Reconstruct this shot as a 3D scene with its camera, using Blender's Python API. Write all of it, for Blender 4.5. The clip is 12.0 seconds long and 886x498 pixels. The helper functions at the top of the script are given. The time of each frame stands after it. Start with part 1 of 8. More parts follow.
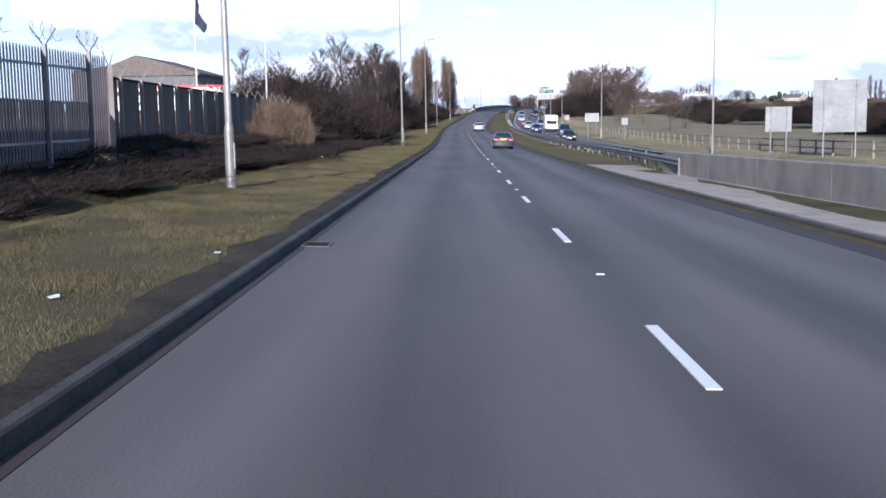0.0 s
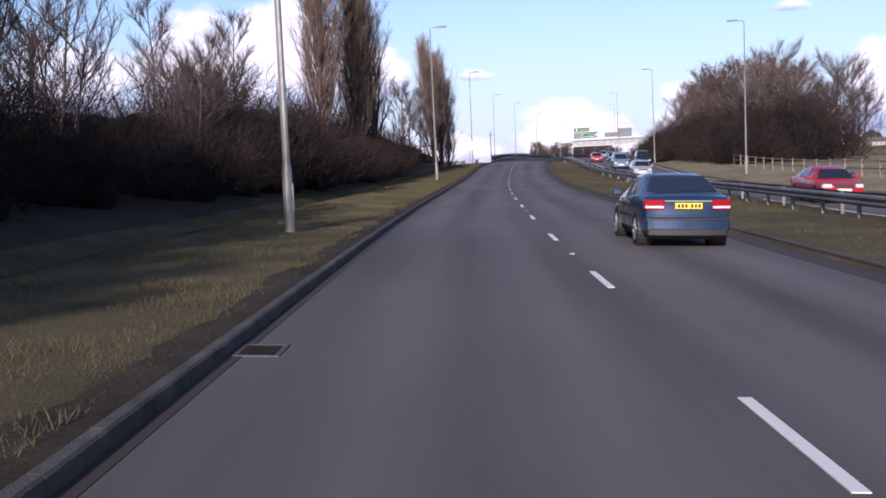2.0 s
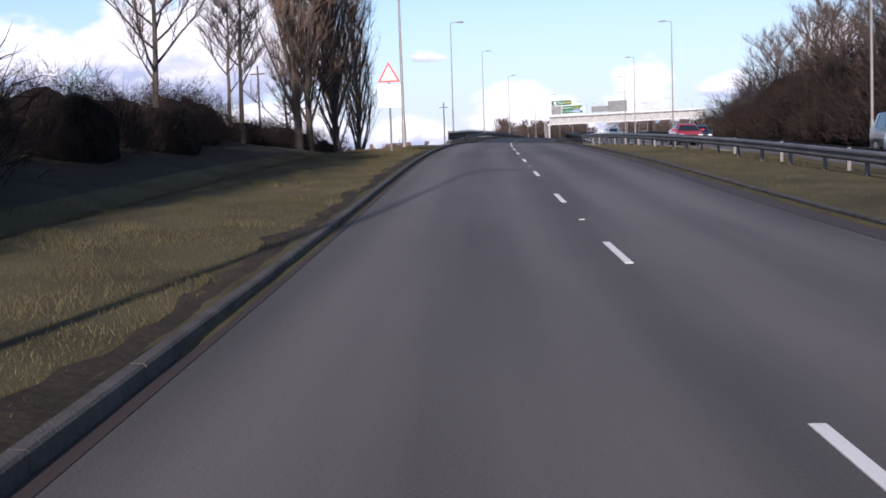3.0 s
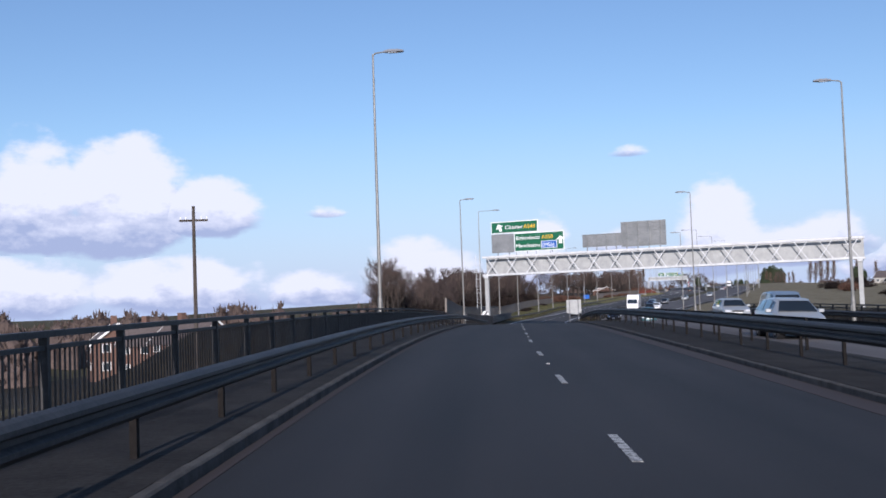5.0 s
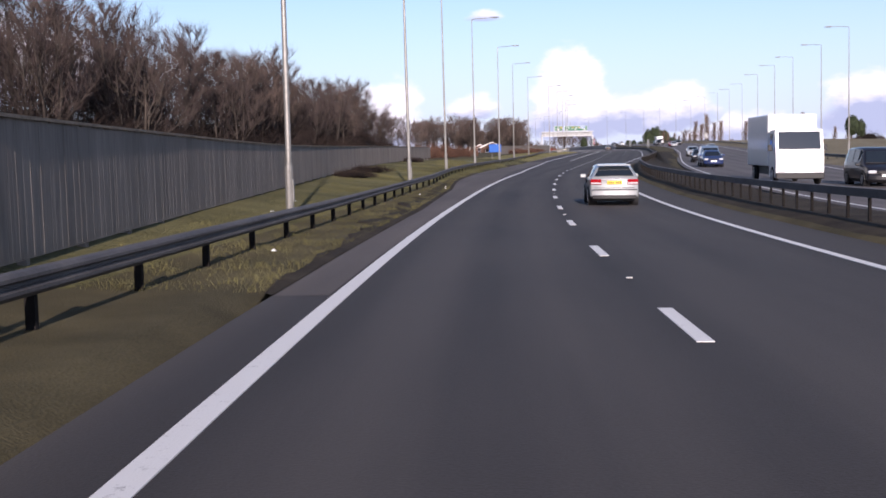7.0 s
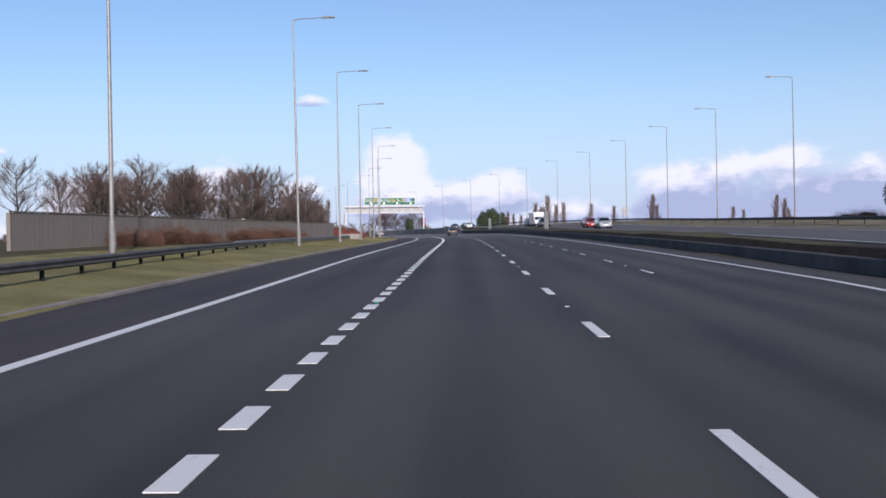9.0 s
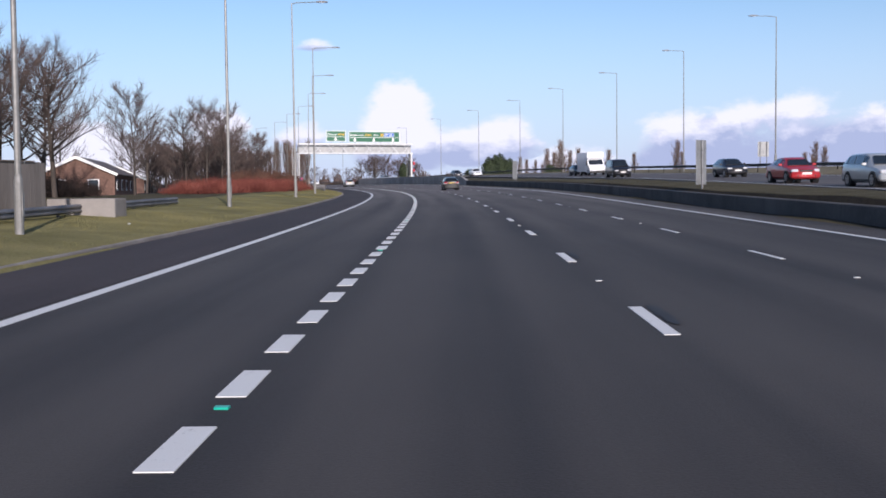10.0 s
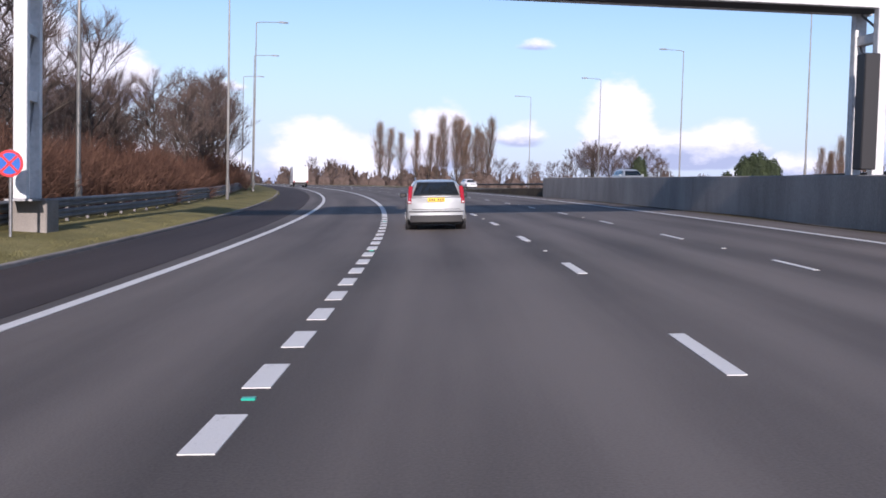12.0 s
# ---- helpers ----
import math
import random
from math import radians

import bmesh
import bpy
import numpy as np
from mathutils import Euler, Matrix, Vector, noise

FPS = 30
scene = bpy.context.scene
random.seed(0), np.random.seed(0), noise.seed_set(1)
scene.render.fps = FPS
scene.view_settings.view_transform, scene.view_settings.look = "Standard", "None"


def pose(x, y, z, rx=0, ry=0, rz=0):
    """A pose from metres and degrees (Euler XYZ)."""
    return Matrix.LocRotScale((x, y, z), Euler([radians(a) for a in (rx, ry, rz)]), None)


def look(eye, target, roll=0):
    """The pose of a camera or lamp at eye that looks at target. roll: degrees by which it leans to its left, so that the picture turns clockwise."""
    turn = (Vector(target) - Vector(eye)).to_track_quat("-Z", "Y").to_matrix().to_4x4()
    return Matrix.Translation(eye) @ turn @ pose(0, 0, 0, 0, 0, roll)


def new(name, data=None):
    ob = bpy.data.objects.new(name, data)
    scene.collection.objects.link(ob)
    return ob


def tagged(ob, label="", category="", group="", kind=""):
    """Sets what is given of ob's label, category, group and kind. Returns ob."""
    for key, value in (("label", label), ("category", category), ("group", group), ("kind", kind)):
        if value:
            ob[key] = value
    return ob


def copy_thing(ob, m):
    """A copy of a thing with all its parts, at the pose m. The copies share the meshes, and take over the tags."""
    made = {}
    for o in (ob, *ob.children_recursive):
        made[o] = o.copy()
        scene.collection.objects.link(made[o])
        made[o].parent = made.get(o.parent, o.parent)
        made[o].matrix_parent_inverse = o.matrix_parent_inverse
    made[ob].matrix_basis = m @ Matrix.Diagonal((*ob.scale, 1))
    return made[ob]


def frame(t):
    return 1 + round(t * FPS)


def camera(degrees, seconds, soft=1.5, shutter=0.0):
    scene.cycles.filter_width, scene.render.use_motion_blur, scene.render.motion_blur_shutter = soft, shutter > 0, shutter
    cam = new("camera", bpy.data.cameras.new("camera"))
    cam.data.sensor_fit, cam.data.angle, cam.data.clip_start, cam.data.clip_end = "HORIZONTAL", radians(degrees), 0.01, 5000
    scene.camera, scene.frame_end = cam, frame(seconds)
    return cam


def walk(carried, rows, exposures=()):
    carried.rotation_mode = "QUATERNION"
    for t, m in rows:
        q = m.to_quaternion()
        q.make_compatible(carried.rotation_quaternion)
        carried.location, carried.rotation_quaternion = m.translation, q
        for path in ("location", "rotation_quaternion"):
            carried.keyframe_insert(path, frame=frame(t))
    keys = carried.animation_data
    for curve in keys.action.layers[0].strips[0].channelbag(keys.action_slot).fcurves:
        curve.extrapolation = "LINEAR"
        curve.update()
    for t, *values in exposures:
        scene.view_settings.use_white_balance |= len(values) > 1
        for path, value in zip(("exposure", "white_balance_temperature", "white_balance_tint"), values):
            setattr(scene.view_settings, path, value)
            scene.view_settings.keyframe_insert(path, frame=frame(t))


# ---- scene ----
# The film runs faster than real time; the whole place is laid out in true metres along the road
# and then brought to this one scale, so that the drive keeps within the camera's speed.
SCALE = 0.395
cam = camera(44.15, 12.0, soft=1.7)
PATH = [
    (0.00, look((0.127, -0.009, 0.616), (-0.031, 9.913, -0.623), -0.81)),
    (0.10, look((0.120, 3.902, 0.552), (-0.044, 13.824, -0.687), -1.01)),
    (0.20, look((0.106, 7.793, 0.485), (-0.076, 17.715, -0.753), -0.96)),
    (0.30, look((0.090, 11.664, 0.420), (-0.117, 21.585, -0.816), -0.82)),
    (0.40, look((0.074, 15.514, 0.358), (-0.157, 25.435, -0.876), -0.76)),
    (0.50, look((0.059, 19.345, 0.298), (-0.187, 29.265, -0.933), -0.67)),
    (0.60, look((0.049, 23.131, 0.241), (-0.206, 33.053, -0.976), -0.90)),
    (0.70, look((0.034, 26.904, 0.185), (-0.230, 36.830, -0.999), -1.36)),
    (0.80, look((0.017, 30.663, 0.133), (-0.259, 40.594, -1.007), -1.91)),
    (0.90, look((0.001, 34.409, 0.088), (-0.285, 44.345, -1.007), -2.37)),
    (1.00, look((-0.012, 38.143, 0.052), (-0.306, 48.083, -1.002), -2.60)),
    (1.10, look((-0.023, 41.822, 0.030), (-0.315, 51.765, -0.989), -2.59)),
    (1.20, look((-0.038, 45.497, 0.017), (-0.314, 55.444, -0.966), -2.50)),
    (1.30, look((-0.056, 49.166, 0.011), (-0.312, 59.118, -0.937), -2.38)),
    (1.40, look((-0.076, 52.831, 0.008), (-0.312, 62.787, -0.903), -2.29)),
    (1.50, look((-0.093, 56.493, 0.006), (-0.318, 66.452, -0.869), -2.28)),
    (1.60, look((-0.107, 60.226, 0.003), (-0.325, 70.189, -0.829), -2.23)),
    (1.70, look((-0.113, 63.960, 0.002), (-0.323, 73.927, -0.780), -2.22)),
    (1.80, look((-0.112, 67.692, 0.003), (-0.307, 77.663, -0.732), -2.24)),
    (1.90, look((-0.105, 71.424, 0.008), (-0.278, 81.398, -0.691), -2.26)),
    (2.00, look((-0.088, 75.154, 0.019), (-0.233, 85.129, -0.667), -2.29)),
    (2.10, look((-0.064, 78.841, 0.036), (-0.172, 88.816, -0.671), -2.26)),
    (2.20, look((-0.021, 82.512, 0.058), (-0.092, 92.484, -0.697), -2.30)),
    (2.30, look((0.044, 86.167, 0.084), (0.012, 96.134, -0.729), -2.34)),
    (2.40, look((0.128, 89.805, 0.111), (0.135, 99.768, -0.750), -2.35)),
    (2.50, look((0.226, 93.428, 0.137), (0.274, 103.389, -0.745), -2.26)),
    (2.60, look((0.336, 97.045, 0.160), (0.429, 107.006, -0.721), -2.10)),
    (2.70, look((0.458, 100.654, 0.187), (0.599, 110.614, -0.690), -1.94)),
    (2.80, look((0.596, 104.244, 0.227), (0.783, 114.204, -0.646), -1.96)),
    (2.90, look((0.750, 107.809, 0.277), (0.989, 117.769, -0.593), -2.00)),
    (3.00, look((0.921, 111.349, 0.339), (1.214, 121.308, -0.527), -2.04)),
    (3.10, look((1.110, 114.864, 0.417), (1.454, 124.821, -0.444), -2.10)),
    (3.20, look((1.314, 118.358, 0.522), (1.707, 128.314, -0.335), -2.16)),
    (3.30, look((1.534, 121.839, 0.647), (1.975, 131.793, -0.204), -2.23)),
    (3.40, look((1.769, 125.305, 0.775), (2.257, 135.258, -0.070), -2.31)),
    (3.50, look((2.019, 128.758, 0.886), (2.556, 138.708, 0.047), -2.40)),
    (3.60, look((2.287, 132.192, 0.976), (2.872, 142.140, 0.144), -2.51)),
    (3.70, look((2.570, 135.617, 1.056), (3.203, 145.563, 0.231), -2.61)),
    (3.80, look((2.869, 139.032, 1.126), (3.551, 148.975, 0.309), -2.71)),
    (3.90, look((3.183, 142.437, 1.188), (3.917, 152.377, 0.381), -2.80)),
    (4.00, look((3.515, 145.833, 1.236), (4.303, 155.770, 0.439), -2.88)),
    (4.10, look((3.865, 149.223, 1.270), (4.709, 159.157, 0.484), -2.95)),
    (4.20, look((4.233, 152.608, 1.307), (5.135, 162.537, 0.533), -3.01)),
    (4.30, look((4.622, 155.986, 1.361), (5.584, 165.910, 0.599), -3.06)),
    (4.40, look((5.034, 159.358, 1.442), (6.057, 169.281, 0.742), -2.70)),
    (4.50, look((5.470, 162.729, 1.525), (6.550, 172.654, 0.944), -2.26)),
    (4.60, look((5.928, 166.092, 1.593), (7.053, 176.021, 1.207), -2.16)),
    (4.70, look((6.398, 169.439, 1.653), (7.556, 179.371, 1.548), -2.08)),
    (4.80, look((6.877, 172.770, 1.705), (8.062, 182.698, 1.892), -2.03)),
    (4.90, look((7.361, 176.086, 1.751), (8.575, 186.003, 2.167), -2.02)),
    (5.00, look((7.849, 179.386, 1.790), (9.104, 189.294, 2.299), -2.05)),
    (5.10, look((8.345, 182.697, 1.824), (9.640, 192.602, 2.275), -1.94)),
    (5.20, look((8.858, 186.013, 1.853), (10.183, 195.920, 2.157), -1.85)),
    (5.30, look((9.394, 189.335, 1.875), (10.743, 199.243, 1.987), -1.77)),
    (5.40, look((9.957, 192.663, 1.888), (11.334, 202.567, 1.806), -1.71)),
    (5.50, look((10.546, 195.995, 1.890), (11.962, 205.891, 1.657), -1.66)),
    (5.60, look((11.151, 199.289, 1.882), (12.621, 209.174, 1.533), -1.63)),
    (5.70, look((11.758, 202.579, 1.865), (13.299, 212.449, 1.403), -1.85)),
    (5.80, look((12.370, 205.864, 1.838), (13.986, 215.717, 1.273), -2.14)),
    (5.90, look((12.989, 209.143, 1.799), (14.677, 218.979, 1.152), -2.35)),
    (6.00, look((13.624, 212.416, 1.746), (15.373, 222.237, 1.045), -2.30)),
    (6.10, look((14.304, 215.714, 1.668), (16.089, 225.526, 0.932), -2.29)),
    (6.20, look((15.040, 219.012, 1.566), (16.837, 228.819, 0.799), -2.26)),
    (6.30, look((15.817, 222.311, 1.457), (17.625, 232.114, 0.664), -2.22)),
    (6.40, look((16.618, 225.617, 1.358), (18.454, 235.413, 0.548), -2.18)),
    (6.50, look((17.423, 228.934, 1.285), (19.326, 238.717, 0.470), -2.12)),
    (6.60, look((18.224, 232.266, 1.243), (20.229, 242.029, 0.430), -2.17)),
    (6.70, look((19.031, 235.620, 1.223), (21.154, 245.359, 0.416), -2.06)),
    (6.80, look((19.866, 238.989, 1.216), (22.118, 248.700, 0.419), -1.88)),
    (6.90, look((20.753, 242.369, 1.215), (23.139, 252.049, 0.432), -1.68)),
    (7.00, look((21.711, 245.750, 1.214), (24.230, 255.397, 0.446), -1.53)),
    (7.10, look((22.736, 249.111, 1.210), (25.392, 258.723, 0.469), -1.24)),
    (7.20, look((23.803, 252.442, 1.207), (26.605, 262.016, 0.512), -0.92)),
    (7.30, look((24.910, 255.744, 1.210), (27.857, 265.279, 0.575), -0.62)),
    (7.40, look((26.045, 259.019, 1.221), (29.133, 268.514, 0.658), -0.40)),
    (7.50, look((27.199, 262.272, 1.241), (30.416, 271.728, 0.759), -0.30)),
    (7.60, look((28.362, 265.507, 1.275), (31.697, 274.929, 0.962), -0.51)),
    (7.70, look((29.554, 268.728, 1.314), (32.994, 278.116, 1.138), -0.77)),
    (7.80, look((30.790, 271.926, 1.356), (34.330, 281.277, 1.197), -0.84)),
    (7.90, look((32.059, 275.101, 1.402), (35.702, 284.413, 1.259), -0.89)),
    (8.00, look((33.359, 278.255, 1.449), (37.098, 287.529, 1.320), -0.94)),
    (8.10, look((34.687, 281.386, 1.491), (38.508, 290.627, 1.376), -0.98)),
    (8.20, look((36.040, 284.505, 1.526), (39.923, 293.720, 1.424), -1.01)),
    (8.30, look((37.417, 287.621, 1.556), (41.350, 296.815, 1.465), -1.03)),
    (8.40, look((38.814, 290.736, 1.586), (42.786, 299.913, 1.507), -1.05)),
    (8.50, look((40.228, 293.850, 1.622), (44.231, 303.013, 1.553), -1.07)),
    (8.60, look((41.657, 296.966, 1.665), (45.682, 306.120, 1.604), -1.09)),
    (8.70, look((43.102, 300.098, 1.712), (47.140, 309.246, 1.658), -1.11)),
    (8.80, look((44.563, 303.248, 1.763), (48.607, 312.393, 1.716), -1.14)),
    (8.90, look((46.035, 306.414, 1.818), (50.081, 315.559, 1.777), -1.17)),
    (9.00, look((47.525, 309.609, 1.877), (51.568, 318.755, 1.840), -1.21)),
    (9.10, look((49.032, 312.845, 1.942), (53.066, 321.995, 1.908), -1.26)),
    (9.20, look((50.558, 316.122, 2.011), (54.579, 325.278, 1.979), -1.32)),
    (9.30, look((52.100, 319.442, 2.083), (56.108, 328.603, 2.052), -1.39)),
    (9.40, look((53.632, 322.805, 2.161), (57.619, 331.976, 2.098), -1.75)),
    (9.50, look((55.173, 326.192, 2.239), (59.140, 335.370, 2.113), -2.06)),
    (9.60, look((56.760, 329.624, 2.308), (60.731, 338.799, 2.109), -1.88)),
    (9.70, look((58.351, 333.069, 2.372), (62.340, 342.234, 2.083), -1.55)),
    (9.80, look((59.949, 336.528, 2.432), (63.958, 345.681, 2.049), -1.18)),
    (9.90, look((61.549, 340.001, 2.490), (65.568, 349.146, 2.023), -0.83)),
    (10.00, look((63.151, 343.490, 2.547), (67.158, 352.637, 2.024), -0.59)),
    (10.10, look((64.723, 346.947, 2.602), (68.691, 356.109, 2.041), -0.43)),
    (10.20, look((66.275, 350.402, 2.656), (70.185, 359.586, 2.061), -0.27)),
    (10.30, look((67.808, 353.855, 2.708), (71.649, 363.067, 2.086), -0.13)),
    (10.40, look((69.318, 357.305, 2.760), (73.086, 366.546, 2.118), -0.01)),
    (10.50, look((70.808, 360.755, 2.812), (74.505, 370.023, 2.159), 0.10)),
    (10.60, look((72.259, 364.178, 2.864), (75.892, 373.471, 2.205), 0.17)),
    (10.70, look((73.683, 367.612, 2.917), (77.252, 376.930, 2.254), 0.08)),
    (10.80, look((75.076, 371.060, 2.970), (78.576, 380.403, 2.304), -0.06)),
    (10.90, look((76.435, 374.521, 3.019), (79.858, 383.893, 2.351), -0.15)),
    (11.00, look((77.760, 377.997, 3.067), (81.095, 387.401, 2.396), -0.08)),
    (11.10, look((79.072, 381.554, 3.109), (82.300, 390.995, 2.436), 0.09)),
    (11.20, look((80.344, 385.131, 3.148), (83.450, 394.612, 2.473), 0.38)),
    (11.30, look((81.576, 388.726, 3.185), (84.553, 398.249, 2.507), 0.70)),
    (11.40, look((82.767, 392.339, 3.222), (85.611, 401.901, 2.543), 0.98)),
    (11.50, look((83.918, 395.968, 3.263), (86.636, 405.568, 2.584), 1.16)),
    (11.60, look((85.017, 399.604, 3.308), (87.621, 409.236, 2.643), 1.23)),
    (11.70, look((86.067, 403.253, 3.355), (88.570, 412.914, 2.724), 1.27)),
    (11.80, look((87.066, 406.915, 3.403), (89.469, 416.604, 2.813), 1.31)),
    (11.90, look((88.012, 410.589, 3.451), (90.305, 420.307, 2.895), 1.36)),
    (12.00, look((88.907, 414.273, 3.498), (91.072, 424.021, 2.956), 1.43))
]
walk(cam, PATH, exposures=[
    (0.0, 0.90, 5600, 15), (0.5, 0.62, 5550, 16), (1.0, 0.40, 5750, 20), (1.5, 0.55, 5950, 25), (2.2, 0.40, 6000, 26), (2.7, 0.45, 6100, 23), (4.3, 0.35, 6400, 19), (5.0, 0.08, 5750, 17), (5.5, 0.00, 5750, 17),
    (6.0, 0.32, 6200, 20), (6.6, 0.55, 6400, 24), (7.2, 0.35, 6250, 25), (7.7, 0.30, 6300, 23), (9.3, 0.13, 5900, 19), (10.0, 0.18, 5950, 19), (10.6, 0.16, 6050, 19), (11.2, 0.26, 6100, 20), (12.0, 0.33, 6000, 22)
])

# ---------------- light ----------------
SUN_EL, SUN_AZ = radians(19), radians(10.5)   # shadows fall towards +y, a little to +x
world = bpy.data.worlds.new("sky")
scene.world = world
world.use_nodes = True
wn, wl = world.node_tree.nodes, world.node_tree.links
for n in list(wn):
    wn.remove(n)
w_out = wn.new("ShaderNodeOutputWorld")
w_bg = wn.new("ShaderNodeBackground")
w_bg.inputs["Strength"].default_value = 0.103
w_sky = wn.new("ShaderNodeTexSky")
w_sky.sky_type = "NISHITA"
w_sky.sun_disc = False
w_sky.sun_elevation = SUN_EL
w_sky.sun_rotation = math.pi + SUN_AZ
w_sky.dust_density = 0.1
w_sky.air_density = 1.0
w_sky.ozone_density = 2.6
# separate cumulus clouds with flat grey bases, low over the horizon
w_co = wn.new("ShaderNodeTexCoord")
w_sep = wn.new("ShaderNodeSeparateXYZ")
wl.new(w_co.outputs["Generated"], w_sep.inputs["Vector"])


def w_math(op, *ins):
    q = wn.new("ShaderNodeMath")
    q.operation = op
    for i, v in enumerate(ins):
        if isinstance(v, (int, float)):
            q.inputs[i].default_value = v
        else:
            wl.new(v, q.inputs[i])
    return q.outputs[0]


def w_noise_of(scale, detail, rough, stretch=1.8):
    mp = wn.new("ShaderNodeMapping")
    mp.inputs["Scale"].default_value = (1.0, 1.0, stretch)
    wl.new(w_co.outputs["Generated"], mp.inputs["Vector"])
    q = wn.new("ShaderNodeTexNoise")
    q.inputs["Scale"].default_value = scale
    q.inputs["Detail"].default_value = detail
    q.inputs["Roughness"].default_value = rough
    wl.new(mp.outputs["Vector"], q.inputs["Vector"])
    return q.outputs["Fac"]


w_az = w_math("DEGREES", w_math("ARCTAN2", w_sep.outputs["X"], w_sep.outputs["Y"]))
w_el = w_math("DEGREES", w_math("ARCSINE", w_sep.outputs["Z"]))
w_puff = w_math("MULTIPLY_ADD", w_noise_of(15, 8, 0.55), 3.0, -1.5)
# azimuth and base (degrees), half width, height, how solid
CUMULI = [(-19, 4.4, 4.5, 3.6, 0.0), (-13.2, 4.4, 3.6, 4.4, 0.35), (-9.2, 4.4, 3.8, 5.0, 0.4), (-5.0, 4.5, 3.8, 2.6, 0.3), (1.2, 4.9, 2.2, 0.9, -0.5),
          (-14.0, 0.6, 3.6, 2.4, 0.3), (-6.0, 0.6, 5.0, 2.4, 0.3), (0.2, 0.6, 3.4, 1.8, 0.1), (6.5, 0.4, 4.4, 3.0, 0.2), (12.0, 1.4, 2.8, 3.2, 0.2), (16.2, 2.6, 2.6, 1.7, -0.2),
          (21.4, 2.0, 2.6, 3.6, 0.3), (25.8, 2.0, 3.8, 2.2, 0.2), (36.8, 1.6, 3.4, 2.8, 0.2), (43.0, 1.4, 6.0, 3.6, 0.2), (52.0, 2.0, 5.0, 4.0, 0.0), (17.0, 7.4, 1.5, 0.7, -0.55),
          (30.5, 1.0, 4.0, 1.9, -0.1), (-28.0, 3.0, 7.0, 5.0, 0.0), (66.0, 2.0, 9.0, 5.0, 0.0), (-45.0, 2.0, 9.0, 6.0, 0.0), (90.0, 3.0, 12.0, 6.0, 0.0), (-75.0, 3.0, 12.0, 7.0, 0.0)]
best, rise = None, None
for az0, base, half, high, solid in CUMULI:
    u = w_math("MULTIPLY_ADD", w_az, 1 / half, -az0 / half)
    v = w_math("MULTIPLY_ADD", w_el, 1 / high, -base / high)
    below = w_math("MULTIPLY", w_math("MINIMUM", v, 0.0), 3.5)
    vv = w_math("ADD", w_math("MAXIMUM", v, 0.0), below)
    f = w_math("SUBTRACT", w_math("SUBTRACT", 0.75 + solid, w_math("MULTIPLY", u, u)), w_math("MULTIPLY", vv, vv))
    if best is None:
        best, rise = f, v
        continue
    over = w_math("GREATER_THAN", f, best)
    rise = w_math("ADD", rise, w_math("MULTIPLY", over, w_math("SUBTRACT", v, rise)))
    best = w_math("MAXIMUM", best, f)
w_ramp = wn.new("ShaderNodeMapRange")
w_ramp.interpolation_type = "SMOOTHSTEP"
w_ramp.inputs["From Min"].default_value, w_ramp.inputs["From Max"].default_value = -0.05, 0.55
w_ramp.inputs["To Max"].default_value = 0.96
wl.new(w_math("ADD", best, w_puff), w_ramp.inputs["Value"])
# high broken cloud behind, out of which the low sun shines
w_back = wn.new("ShaderNodeMapRange")
w_back.inputs["From Min"].default_value, w_back.inputs["From Max"].default_value = 0.2, -0.2
wl.new(w_sep.outputs["Y"], w_back.inputs["Value"])
w_high = wn.new("ShaderNodeMapRange")
w_high.inputs["From Min"].default_value, w_high.inputs["From Max"].default_value = 0.5, 0.62
w_high.inputs["To Max"].default_value = 0.6
wl.new(w_noise_of(2.9, 8, 0.56, 2.6), w_high.inputs["Value"])
w_mul = wn.new("ShaderNodeMath")
w_mul.operation = "MAXIMUM"
wl.new(w_ramp.outputs["Result"], w_mul.inputs[0])
wl.new(w_math("MULTIPLY", w_high.outputs["Result"], w_back.outputs["Result"]), w_mul.inputs[1])
w_lit = wn.new("ShaderNodeMapRange")
w_lit.inputs["From Min"].default_value, w_lit.inputs["From Max"].default_value = -0.05, 0.32
# the bank of cloud to the right is greyer, lit along its top only
w_grey = wn.new("ShaderNodeMapRange")
w_grey.inputs["From Min"].default_value, w_grey.inputs["From Max"].default_value = 27.0, 38.0
w_grey.inputs["To Max"].default_value = 0.42
wl.new(w_az, w_grey.inputs["Value"])
rise = w_math("SUBTRACT", rise, w_grey.outputs["Result"])
wl.new(w_math("ADD", rise, w_math("MULTIPLY_ADD", w_noise_of(30, 6, 0.6), 1.1, -0.5)), w_lit.inputs["Value"])
w_cc = wn.new("ShaderNodeValToRGB")
w_cc.color_ramp.elements[0].position, w_cc.color_ramp.elements[1].position = 0.0, 1.0
w_cc.color_ramp.elements[0].color = (3.9, 4.4, 5.9, 1)
w_cc.color_ramp.elements[1].color = (8.3, 8.2, 8.5, 1)
wl.new(w_lit.outputs["Result"], w_cc.inputs["Fac"])
# pale haze towards the horizon
w_haze = wn.new("ShaderNodeMapRange")
w_haze.inputs["From Min"].default_value, w_haze.inputs["From Max"].default_value = 0.0, 0.16
w_haze.inputs["To Min"].default_value, w_haze.inputs["To Max"].default_value = 0.92, 0.0
wl.new(w_sep.outputs["Z"], w_haze.inputs["Value"])
w_air = wn.new("ShaderNodeMix")
w_air.data_type = "RGBA"
w_air.inputs["B"].default_value = (4.5, 5.4, 7.2, 1)
wl.new(w_haze.outputs["Result"], w_air.inputs["Factor"])
wl.new(w_sky.outputs["Color"], w_air.inputs["A"])
w_mix = wn.new("ShaderNodeMix")
w_mix.data_type = "RGBA"
wl.new(w_mul.outputs["Value"], w_mix.inputs["Factor"])
